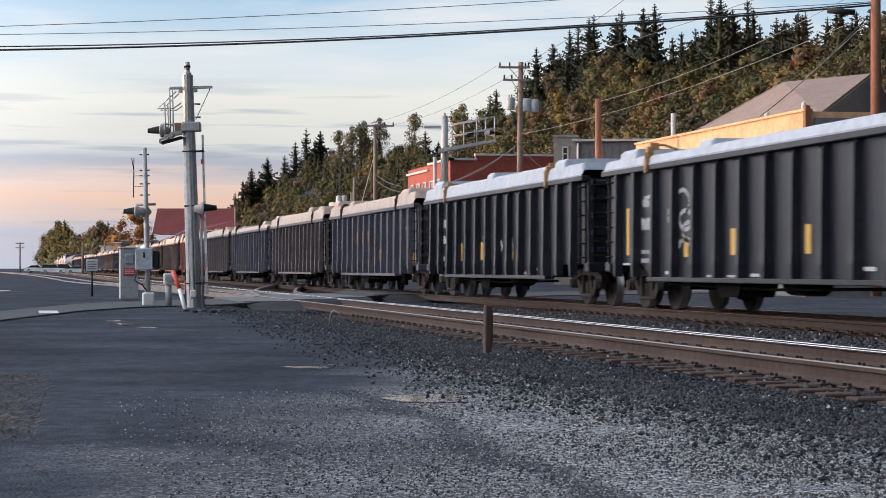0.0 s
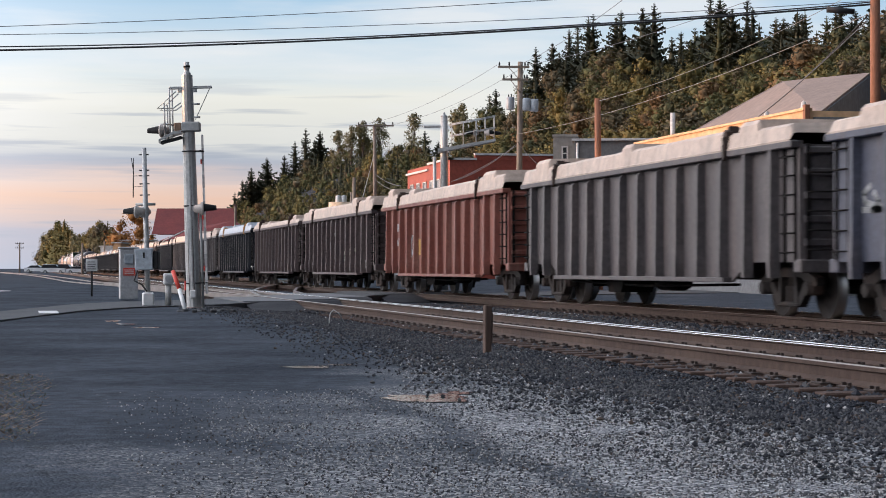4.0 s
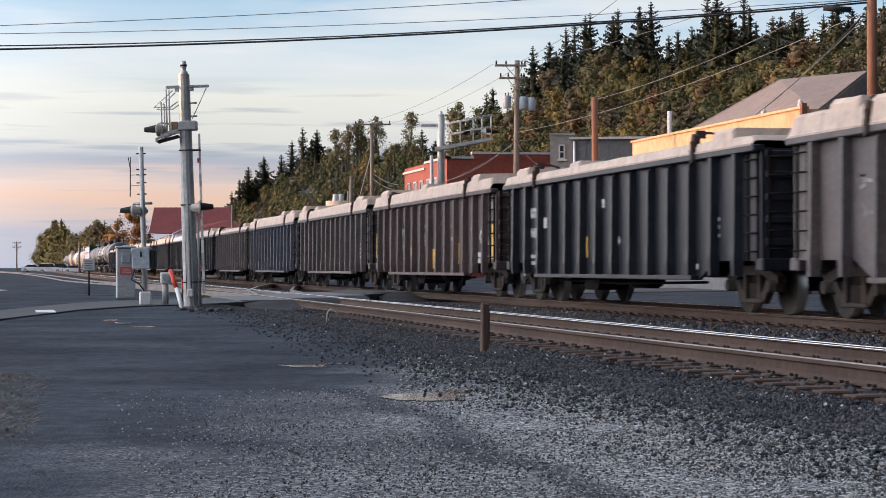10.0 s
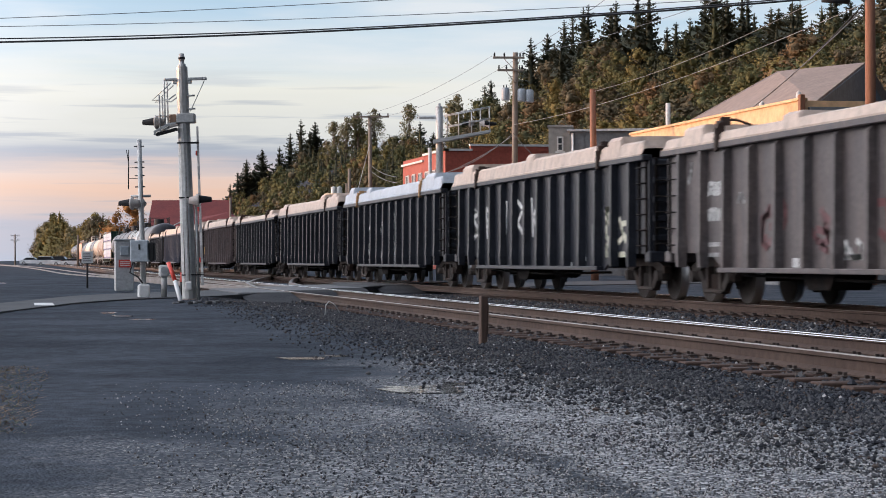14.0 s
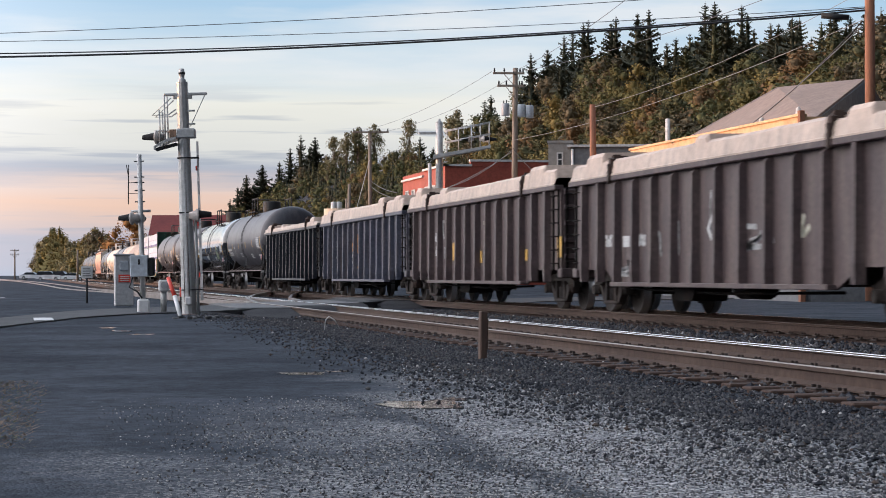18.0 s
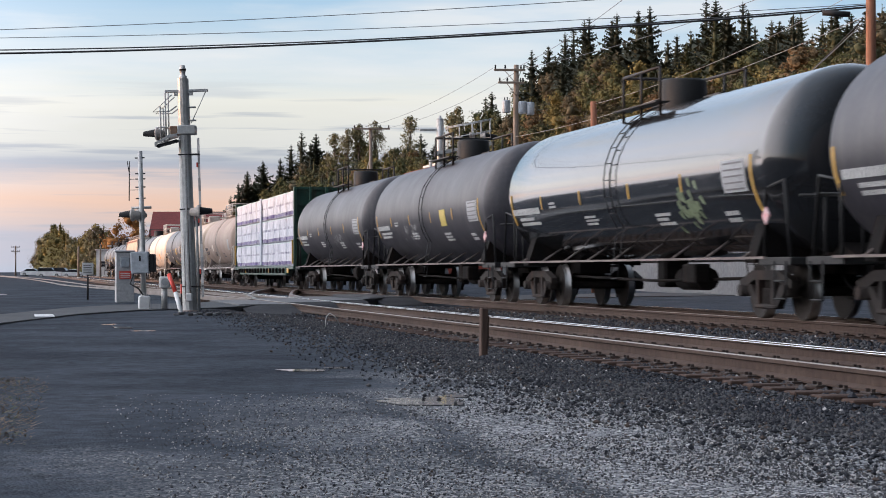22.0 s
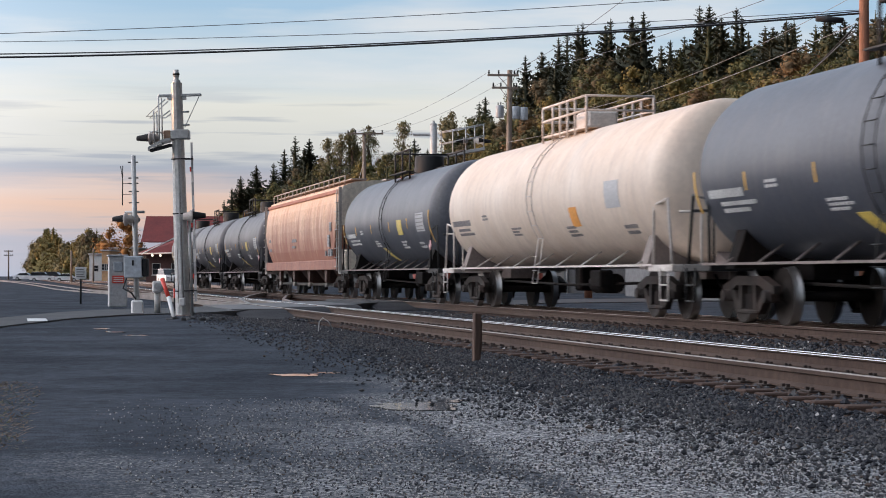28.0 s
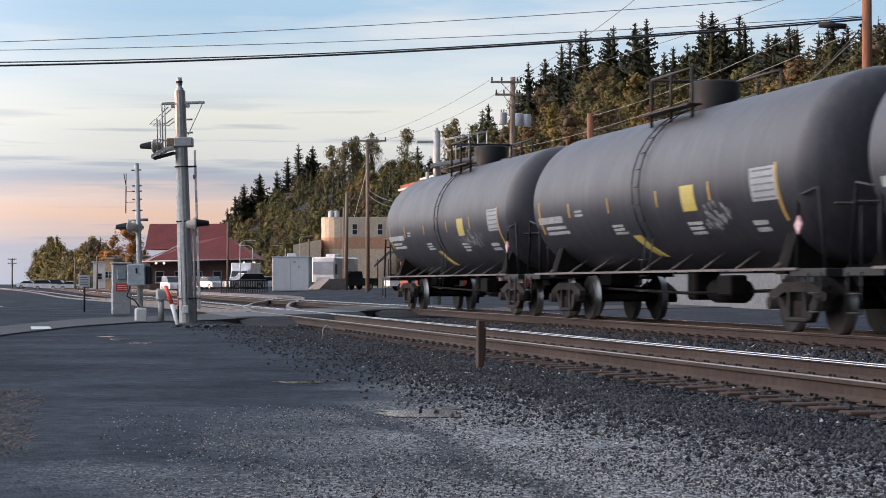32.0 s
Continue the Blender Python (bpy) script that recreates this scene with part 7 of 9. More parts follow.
cab = thing("signal_cabinet", pose(2.76, 52.58, 0.17), "pale aluminium signal cabinet with a red notice", "cabinet")
part("case", Shape().box(-0.24, -0.2, -0.2, 0.24, 0.3, 1.12, 0.02), ALU, cab)
part("meter", Shape().box(-0.12, -0.24, 0.72, 0.12, -0.2, 0.98, 0.02), PORCELAIN, cab)
part("notice", Shape().box(-0.15, -0.225, 0.42, 0.16, -0.205, 0.62), RED_ENAMEL, cab)
for k in range(3):
    part("notice_line", Shape().box(-0.12, -0.232, 0.455 + k * 0.05, 0.13, -0.226, 0.475 + k * 0.05), WHITE_PAINT, cab)
part("lid", Shape().box(-0.27, -0.24, 1.12, 0.27, 0.34, 1.17, 0.015), ALU, cab)

mech = thing("gate_mechanism", pose(3.20, 44.31, 0.15), "white crossing gate machine on a short stand", "crossing gate")
part("stand", Shape().rod((0, 0, -0.2), (0, 0, 0.32), 0.07, 12), GALV, mech)
part("housing", Shape().box(-0.11, -0.14, 0.26, 0.11, 0.14, 0.52, 0.03), WHITE_PAINT, mech)
part("drum", Shape().rod((0, -0.18, 0.40), (0, 0.18, 0.40), 0.08, 14), ALU, mech)
stub = thing("broken_gate_stub", pose(0, 0, 0), "leaning red and white barrier stub", "crossing gate")
a, b, c = Vector((3.36, 41.21, -0.13)), Vector((3.23, 41.54, 0.34)), Vector((3.11, 41.77, 0.72))
part("white_length", Shape().rod(a - Vector((0, 0, 0.1)), b, 0.045, 8), WHITE_PAINT, stub)
part("red_length", Shape().rod(b, c, 0.045, 8), RED_ENAMEL, stub)
bollard = thing("dark_bollard", pose(3.48, 42.71, -0.01), "dark bollard with a red band", "bollard")
part("shaft", Shape().box(-0.045, -0.045, -0.2, 0.045, 0.045, 0.78, 0.01), DARK_METAL, bollard)
part("band", Shape().box(-0.05, -0.05, 0.32, 0.05, 0.05, 0.52), RED_ENAMEL, bollard)
for k in range(9):
    x, y = 3.0 + 0.12 * k, 38.4 + 0.5 * math.sin(k * 2.1)
    solid("rubble", Shape().box(-0.06, -0.05, -0.05, 0.07, 0.05, 0.02 + 0.012 * (k % 3), 0.02), (CABLE if k % 3 else PANEL), "broken lump of asphalt at the mast's foot", "rubble", "rubble at the mast", at=pose(x, y, ground_z(x, y) + 0.02, 8 * math.sin(k), 9 * math.cos(k), k * 40))

sign = thing("small_white_sign", pose(2.09, 60.90, -0.03), "small white sign board on a dark post", "sign")
part("post", Shape().rod((0, 0, -0.25), (0, 0, 0.75), 0.03, 8), DARK_METAL, sign)
part("board", Shape().box(-0.17, -0.03, 0.72, 0.17, 0.0, 1.08, 0.006), WHITE_PAINT, sign)
for k in range(4):
    part("line", Shape().box(-0.13, -0.038, 0.78 + k * 0.07, 0.12 - 0.03 * (k % 2), -0.031, 0.805 + k * 0.07), DIM_DARK, sign)

# cantilever mast on the far side
base = Vector((16.11, 75.30, 0.41))
far = thing("cantilever_signal", Matrix.Translation(base), "grey cantilever crossing signal with a railed walkway", "railway signal")
S = 77 / 3500
part("pole", Shape().lathe([(0.0, -0.5), (0.16, -0.5), (0.145, 5), (0.14, 285 * S), (0.0, 285 * S)], 14), GALV, far)
part("cap", Shape().lathe([(0.15, 285 * S), (0.12, 287 * S), (0.06, 288 * S), (0.05, 292 * S), (0, 292 * S)], 12), GALV, far)
W = Matrix.Rotation(radians(-12), 4, "Z")
arm = Shape()
arm.add([(-0.25, -0.35, 4.85), (2.0, -0.35, 5.28), (2.0, 0.35, 5.28), (-0.25, 0.35, 4.85), (-0.25, -0.35, 5.0), (2.0, -0.35, 5.38), (2.0, 0.35, 5.38), (-0.25, 0.35, 5.0)],
        [(0, 3, 2, 1), (4, 5, 6, 7), (0, 1, 5, 4), (1, 2, 6, 5), (2, 3, 7, 6), (3, 0, 4, 7)], m=W)
part("walkway", arm, GALV, far, "sloping walkway arm")
for x in (0.3, 0.75, 1.25, 1.6, 1.95):
    for y in (-0.3, 0.3):
        part("rail_post", Shape().rod(W @ Vector((x, y, 4.95 + 0.19 * x)), W @ Vector((x, y, 5.9 + 0.19 * x)), 0.020), GALV, far)
for y in (-0.3, 0.3):
    for z in (5.9, 5.45):
        part("handrail", Shape().rod(W @ Vector((0.2, y, z + 0.04)), W @ Vector((2.0, y, z + 0.38)), 0.019), GALV, far)
part("cross_arm", Shape().box(-0.8, -0.05, 5.82, 0.15, 0.05, 5.92, 0.01, W), GALV, far)
lamp_unit(far, W @ pose(1.15, -0.2, 5.62), 176)
lamp_unit(far, W @ pose(1.75, -0.25, 5.62), 4)
lamp_unit(far, W @ pose(1.95, 0.2, 5.62), 8)
part("lower_pole", Shape().rod((-0.35, 0, -0.5), (-0.38, 0, 4.7), 0.07), GALV, far)


# ---- utility poles and wires ----
def utility_pole(base, high, r, mat, label, arms=(), cans=(), turn=0.0, lean=0.0):
    p = thing("utility_pole", Matrix.Translation(base) @ pose(0, 0, 0, 0, lean, turn), label, "utility pole", "utility poles")
    part("pole", Shape().rod((0, 0, -0.6), (0, 0, high), r * 1.15, 12, r * 0.85), mat, p)
    for z, x0, x1 in arms:
        a = part("cross_arm", Shape().box(x0, -0.2, z - 0.06, x1, -0.09, z + 0.06, 0.01), OLD_WOOD, p)
        part("brace", Shape().rod((x0 * 0.55, -0.14, z), (0, -0.14, z - 0.75), 0.02).rod((x1 * 0.55, -0.14, z), (0, -0.14, z - 0.75), 0.02), OLD_WOOD, p)
        for x in (x0 + 0.08, x0 * 0.5, x1 * 0.5, x1 - 0.08):
            part("insulator", Shape().lathe([(0.0, 0.22), (0.05, 0.20), (0.03, 0.13), (0.06, 0.10), (0.03, 0.0)], 10), DARK_METAL, a, at=pose(x, -0.145, z + 0.06))
    for x, z in cans:
        c = part("transformer", Shape().lathe([(0.0, 0.0), (0.21, 0.0), (0.23, 0.05), (0.23, 0.62), (0.20, 0.70), (0.0, 0.72)], 16), PORCELAIN, p, "pale grey transformer can", pose(x, -0.35, z))
        part("bushing", Shape().rod((0.05, 0, 0.7), (0.05, 0, 0.88), 0.03).rod((-0.1, 0, 0.7), (-0.1, 0, 0.85), 0.03), DARK_METAL, c)
    return p


utility_pole((27.05, 106.71, 0.25), 12.0, 0.17, OLD_WOOD, "weathered wooden pole with three transformer cans", ((11.7, -1.25, 0.5), (11.0, -1.0, 0.45)), ((-0.55, 9.3), (0.35, 9.25), (0.78, 9.2)), -12, 0.6)
utility_pole((25.72, 86.54, 0.34), 8.15, 0.16, RED_WOOD, "short reddish pole with a cut top", (), (), 0, -0.4)
utility_pole((27.48, 60.60, 0.46), 13.5, 0.17, RED_WOOD, "tall reddish treated wooden pole", ((12.6, -1.3, 1.3),), (), -12, 0.0)
utility_pole((26.23, 147.78, 0.22), 11.4, 0.15, OLD_WOOD, "weathered wooden pole with one cross arm", ((11.35, -1.3, 1.45),), (), -12, 0.0)
utility_pole((22.72, 214.99, 0.49), 7.0, 0.11, OLD_WOOD, "slim grey pole beside the depot", (), (), 0, 0)
utility_pole((29.20, 175.77, 0.54), 8.4, 0.17, OLD_WOOD, "plain brown pole by the parked camper", (), (), 0, 0.8)
utility_pole((-0.34, 429.50, -0.28), 6.6, 0.16, OLD_WOOD, "far wooden pole with two cross arms", ((6.3, -0.9, 0.9), (5.4, -0.9, 0.9)), (), 0, 0)
utility_pole((9.06, 304.80, 0.03), 4.6, 0.16, OLD_WOOD, "plain far wooden pole", (), (), 0, 0)
utility_pole((11.92, 293.97, 0.05), 4.8, 0.13, OLD_WOOD, "plain far wooden pole", (), (), 0, 0)
utility_pole((33.54, 228.02, -0.07), 6.0, 0.12, OLD_WOOD, "slim wooden pole against the trees", (), (), 0, 0)
utility_pole((31.00, 187.66, 0.07), 8.0, 0.12, OLD_WOOD, "slim wooden pole against the trees", (), (), 0, 0)
for x, y, z, high, side in ((22.92, 204.72, 0.50, 4.4, 1), (28.31, 239.36, 0.45, 4.6, -1), (33.17, 233.21, 0.46, 5.6, 1), (34.88, 258.40, 0.42, 5.0, -1)):
    s = thing("street_lamp", pose(x, y, z), "slim street lamp with a curved arm", "street lamp", "street lamps")
    part("pole", Shape().rod((0, 0, -0.5), (0, 0, high), 0.06, 8, 0.045), GALV, s)
    part("arm", Shape().pipe([(0, 0, high), (side * 0.4, 0, high + 0.3), (side * 1.3, 0, high + 0.35)], 0.035), GALV, s)
    part("head", Shape().box(side * 1.3 - 0.35, -0.12, high + 0.28, side * 1.3 + 0.35, 0.12, high + 0.40, 0.03), ALU, s)


def wire(a, b, sag, r, label, mat=CABLE):
    a, b = Vector(a), Vector(b)
    pts = []
    for k in range(25):
        u = k / 24
        p = a.lerp(b, u)
        p.z -= sag * 4 * u * (1 - u)
        pts.append(p)
    solid("overhead_wire", Shape().pipe(pts, r, 5), mat, label, "cable", "overhead wires")


wire((27.46, 60.61, 9.45), (-13.61, 70.38, 8.08), 0.55, 0.035, "thick black overhead cable across the street")
wire((27.55, 60.79, 9.55), (-13.61, 70.38, 8.30), 0.62, 0.022, "thick black overhead cable across the street")
wire((27.46, 60.61, 9.56), (-13.61, 70.38, 8.57), 0.38, 0.011, "thin overhead wire across the street", WIRE)
wire((27.46, 60.61, 10.34), (-13.61, 70.38, 8.57), 0.35, 0.012, "thin overhead wire across the street", WIRE)
wire((27.42, 60.62, 9.19), (27.05, 106.71, 8.23), 0.5, 0.012, "pale service wire between two poles", PALE_WIRE)
wire((27.42, 60.62, 10.16), (25.70, 86.54, 8.37), 0.4, 0.011, "pale service wire between two poles", PALE_WIRE)
wire((27.21, 60.66, 9.04), (30.04, 79.48, 6.76), 0.22, 0.022, "sagging black service cable to the wall")
wire((27.21, 60.66, 8.90), (29.96, 81.55, 6.31), 0.20, 0.020, "sagging pale service cable to the wall", WIRE)
wire((20.74, 62.04, 10.72), (27.05, 106.71, 12.06), 0.3, 0.012, "thin grey line wire between poles", WIRE)
wire((25.88, 106.96, 12.06), (25.23, 147.99, 11.62), 0.5, 0.011, "thin grey line wire between poles", WIRE)
wire((27.48, 106.61, 12.06), (27.32, 147.55, 11.62), 0.5, 0.011, "thin grey line wire between poles", WIRE)
wire((25.46, 61.03, 10.34), (27.48, 106.61, 12.06), 0.3, 0.012, "thin grey line wire between poles", WIRE)
wire((26.98, 106.72, 7.69), (27.25, 125.07, 6.38), 0.3, 0.016, "service wire to the brick building", WIRE)
wire((26.98, 106.72, 7.60), (26.63, 129.29, 6.06), 0.3, 0.016, "service wire to the brick building", WIRE)
wire((26.98, 106.72, 7.85), (28.05, 102.40, 5.78), 0.3, 0.02, "service wire to the grey building")
wire((26.23, 147.78, 9.57), (24.55, 144.05, 5.58), 0.0, 0.02, "slanting pale guy wire at the pole", ALU)
wire((26.23, 147.78, 7.94), (26.36, 137.53, 6.58), 0.2, 0.02, "grey service wire to the building", WIRE)
wire((26.23, 147.78, 7.51), (26.36, 137.53, 6.18), 0.2, 0.02, "grey service wire to the building", WIRE)
splice = solid("cable_splice", Shape().rod((-0.45, 0, 0), (0.45, 0, 0), 0.10, 10), CABLE, "black splice case hung on the cable", "cable splice", at=pose(26.33, 60.75, 9.22, 0, 4, -12))


# ---- buildings on the far side ----
BRICK = surface("painted_red_brick", (0.34, 0.075, 0.045), (0.27, 0.06, 0.04), 0.8, grain=6, patch=0.6, bump=0.3)
# tan made lighter: low sun on the corner building is put into the colour
STUCCO = surface("sunlit_tan_stucco", (0.70, 0.56, 0.41), (0.62, 0.48, 0.34), 0.85, grain=4, patch=0.3)
OCHRE = surface("weathered_ochre_render", (0.70, 0.44, 0.24), (0.62, 0.38, 0.20), 0.85, grain=2.5, patch=0.35, mix=0.6)
CONCRETE = surface("grey_concrete_wall", (0.30, 0.28, 0.25), (0.24, 0.22, 0.20), 0.85, grain=4, patch=0.5)
SHEET = surface("grey_sheet_wall", (0.16, 0.16, 0.165), (0.20, 0.195, 0.19), 0.7, grain=6)
ROOFING = surface("brown_grey_shingle", (0.20, 0.15, 0.125), (0.25, 0.19, 0.16), 0.9, grain=3.5, patch=0.4, bump=0.4)
SLATE = surface("blue_grey_gable", (0.12, 0.125, 0.14), (0.16, 0.165, 0.18), 0.85, grain=4, patch=0.5)
RED_ROOF = surface("maroon_roof_tile", (0.17, 0.032, 0.03), (0.22, 0.045, 0.04), 0.75, grain=5, patch=0.7)
GLASS = surface("dark_window_glass", (0.02, 0.022, 0.026), rough=0.06, bump=0, spread=0.02)
COPING = surface("pale_coping", (0.62, 0.60, 0.57), (0.52, 0.50, 0.48), 0.7, grain=8)
DARK_WALL = surface("dark_maroon_wall", (0.10, 0.05, 0.045), (0.14, 0.075, 0.065), 0.8, grain=5)


def window(house, x, y, z, w, h, face="-y", arch=False):
    """A window let into a wall: a frame, two panes and a sill."""
    turn = {"-y": 0, "-x": -90}[face]
    f = Shape()
    for x0, x1, z0, z1 in ((-w / 2, -w / 2 + 0.08, 0, h), (w / 2 - 0.08, w / 2, 0, h), (-w / 2, w / 2, 0, 0.08), (-w / 2, w / 2, h - 0.08, h), (-w / 2, w / 2, h / 2 - 0.03, h / 2 + 0.03)):
        f.box(x0, -0.05, z0, x1, 0.03, z1)
    win = part("window", f, COPING, house, at=pose(x, y, z, 0, 0, turn))
    part("pane", Shape().box(-w / 2 + 0.06, -0.02, 0.06, w / 2 - 0.06, -0.008, h / 2), GLASS, win)
    part("pane", Shape().box(-w / 2 + 0.06, -0.02, h / 2, w / 2 - 0.06, -0.008, h - 0.06), GLASS, win)
    part("sill", Shape().box(-w / 2 - 0.08, -0.14, -0.08, w / 2 + 0.08, 0.02, 0.0), COPING, win)
    return win


# red brick block with a stepped parapet
cx, cy, cz = 27.57, 127.04, 7.99
brick = thing("brick_building", pose(cx, cy, -0.3), "red painted brick building with a pale parapet coping", "building")
H = cz + 0.3
part("wall", Shape().box(0, 0, 0, 10.5, 14.6, H - 0.1), BRICK, brick, "red painted brick walls")
part("coping", Shape().box(-0.12, -0.12, H - 0.1, 1.8, 0.25, H + 0.04).box(-0.12, -0.12, H - 0.1, 0.25, 7.0, H + 0.04).box(-0.12, 7.0, H - 0.5, 0.25, 14.7, H - 0.36), COPING, brick, "pale stone coping")
part("stepped_parapet", Shape().box(1.7, -0.05, H - 0.1, 10.5, 0.2, H + 0.22), BRICK, brick)
part("coping", Shape().box(1.66, -0.12, H + 0.22, 10.6, 0.25, H + 0.36), COPING, brick)
for k in range(6):
    window(brick, -0.01, 1.3 + k * 2.3, H - 3.6, 1.2, 2.4, "-x")
for x, h in ((6.2, 1.2), (6.9, 0.9)):
    v = thing("roof_vent", pose(cx + x - 3.2, cy - 0.9, 3.0), "white painted vent pipe with an elbow", "vent pipe", "vent pipes")
    part("pipe", Shape().rod((0, 0, -3.2), (0, 0, h + 1.8), 0.15, 12), WHITE_PAINT, v)
    part("elbow", Shape().rod((0, 0, h + 1.8), (0.35, 0, h + 2.1), 0.15, 12), WHITE_PAINT, v)

# grey concrete tower and low sheet-clad hall
cx, cy, cz = 27.90, 102.43, 7.81
t = thing("concrete_block_house", pose(cx, cy, -0.3, 0, 0, -17), "weathered grey concrete block house with one narrow window", "building")
part("wall", Shape().box(0, 0, 0, 1.25, 3.0, cz + 0.3), CONCRETE, t)
part("parapet", Shape().box(-0.06, -0.06, cz + 0.3, 1.31, 3.06, cz + 0.42), CONCRETE, t)
window(t, 0.62, -0.02, cz - 1.0, 0.35, 0.8)
cx, cy, cz = 28.48, 100.27, 7.55
t = thing("sheet_clad_hall", pose(cx, cy, -0.3, 0, 0, -18), "low grey sheet-clad hall with a white eave", "building")
part("wall", Shape().box(0, 0, 0, 10.5, 9.0, cz + 0.2), SHEET, t)
for k in range(26):
    part("cladding_rib", Shape().box(0.3 + k * 0.39, -0.03, 0, 0.36 + k * 0.39, 0.0, cz + 0.2), SHEET, t)
part("roof", Shape().box(-0.15, -0.2, cz + 0.2, 10.7, 9.2, cz + 0.32), COPING, t, "white edged flat roof")
part("downpipe", Shape().rod((0.15, -0.08, 0), (0.15, -0.08, cz + 0.1), 0.06), WHITE_PAINT, t)
flue = solid("flue_pipe", Shape().rod((0, 0, -2.0), (0, 0, 1.1), 0.12, 10), COPING, "pale flue pipe above the roof", "flue", at=pose(31.60, 93.47, 7.36))

# long ochre wall in the last sun, and the big shingled roof behind it
x0, y0, z0 = 29.07, 70.49, 6.84
hall = thing("ochre_hall", pose(x0, 0, 0), "long ochre rendered hall glowing in the low sun", "building")
y1 = y0 * 1.25 + 3.5
part("wall", Shape().box(0, y0, 3.2, 9.0, y1, z0 - 0.1), OCHRE, hall, "ochre rendered upper wall")
part("base_wall", Shape().box(0.03, y0 + 0.02, -0.4, 9.0, y1, 3.2), SHEET, hall, "dark grey ground floor")
part("coping", Shape().box(-0.08, y0 - 0.05, z0 - 0.1, 0.3, y1 + 0.05, z0), OCHRE, hall)
part("corner_pier", Shape().box(-0.06, y0 - 0.2, -0.4, 0.15, y0 + 0.05, z0 + 0.12, 0.02), RED_WOOD, hall, "rusty corner pier")
part("low_parapet", Shape().box(0.35, y0 - 0.2, -0.4, 12.0, y0, z0 - 0.35), SHEET, hall)
for k in range(5):
    window(hall, -0.01, y0 + 2.5 + k * 3.6, 2.2, 1.5, 2.0, "-x")
for px, py in ((1.6, 8.0), (1.2, 3.0)):
    part("roof_lamp", Shape().lathe([(0.0, 0.3), (0.1, 0.22), (0.12, 0.0)], 10, pose(px, y0 + py, z0 + 0.25)), COPING, hall)
A, B = Vector((36.56, 81.16, 9.36)), Vector((35.03, 87.62, 9.55))
C, D = Vector((30.42, 72.25, 6.83)), Vector((31.43, 90.44, 7.27))
far_off = Vector((9.0, 1.0, 0))
barn = thing("shingled_barn", pose(0, 0, 0), "big hall with a brown shingled roof and slate-grey gable", "building")


def slab_of(pts, thick):
    n = (pts[1] - pts[0]).cross(pts[2] - pts[0]).normalized() * thick
    k = len(pts)
    return Shape().add([tuple(p) for p in pts] + [tuple(p - n) for p in pts], [tuple(range(k)), tuple(reversed(range(k, 2 * k)))] + [(i, k + i, k + (i + 1) % k, (i + 1) % k) for i in range(k)])


part("roof", slab_of([C, A, B, D], 0.2), ROOFING, barn, "brown shingled roof slope")
E, F = Vector((2 * A.x - C.x, 2 * A.y - C.y, C.z)), Vector((2 * B.x - D.x, 2 * B.y - D.y, D.z))
part("roof", slab_of([A, E, F, B], 0.2), ROOFING, barn)
g = [Vector((C.x, C.y, -0.3)), C, A, E, Vector((E.x, E.y, -0.3))]
part("gable", slab_of([p + Vector((0, 0.25, -0.05 if p.z > 0 else 0)) for p in g], 0.2), SLATE, barn, "slate-grey gable wall")
g = [Vector((D.x, D.y, -0.3)), D, B, F, Vector((F.x, F.y, -0.3))]
part("gable", slab_of([p + Vector((0, -0.25, -0.05 if p.z > 0 else 0)) for p in g], 0.2), SLATE, barn)
part("side_wall", slab_of([Vector((C.x + 0.2, C.y, -0.3)), Vector((D.x + 0.2, D.y, -0.3)), D + Vector((0.2, 0, -0.1)), C + Vector((0.2, 0, -0.1))], 0.2), SLATE, barn)

# the depot with its maroon hipped roofs
u = 250 / 3500
ox, oy, oz = 22.01, 250.92, 0.44
W = Matrix.Translation((ox, oy, 0.0)) @ Matrix.Rotation(radians(-12.03), 4, "Z")
depot = thing("railway_depot", W, "low depot with a steep maroon roof and wide eaves", "building")


def sx(px):
    return (px - 340) * u


def sz(py):
    return 0.78 + (501.2 - py) * u


part("wall", Shape().box(sx(262), 1.6, -0.3, sx(440), 9.0, sz(458)), DARK_WALL, depot, "dark maroon walls")
ridge, eave, ya, yb = sz(393), sz(440), 2.0, 9.0
part("main_roof", Shape().add([(sx(252), ya, eave), (sx(400), ya, eave), (sx(400), yb, eave), (sx(252), yb, eave), (sx(254), 5.5, ridge), (sx(394), 5.5, ridge)],
                              [(0, 1, 5, 4), (1, 2, 5), (2, 3, 4, 5), (3, 0, 4), (3, 2, 1, 0)]), RED_ROOF, depot, "steep maroon main roof")
part("porch_roof", Shape().add([(sx(243), -0.6, sz(464)), (sx(458), -0.6, sz(459)), (sx(462), 9.5, sz(459)), (sx(243), 9.5, sz(464)), (sx(318), 3.0, sz(430)), (sx(395), 3.0, sz(416)), (sx(395), 6.5, sz(416)), (sx(318), 6.5, sz(430))],
                               [(0, 1, 5, 4), (1, 2, 6, 5), (2, 3, 7, 6), (3, 0, 4, 7), (4, 5, 6, 7), (3, 2, 1, 0)]), RED_ROOF, depot, "spreading maroon porch roof")
part("barge_board", Shape().rod((sx(258), -0.7, sz(463)), (sx(318), 2.9, sz(430)), 0.12, 6).rod((sx(250), -0.65, sz(462)), (sx(456), -0.65, sz(458)), 0.08, 6), COPING, depot)
part("chimney", Shape().box(sx(393), 5.0, sz(420), sx(398), 5.6, sz(386)), DARK_WALL, depot)
for k in range(5):
    window(depot, sx(280 + 34 * k), 1.58, 0.9, 1.1, 1.5)
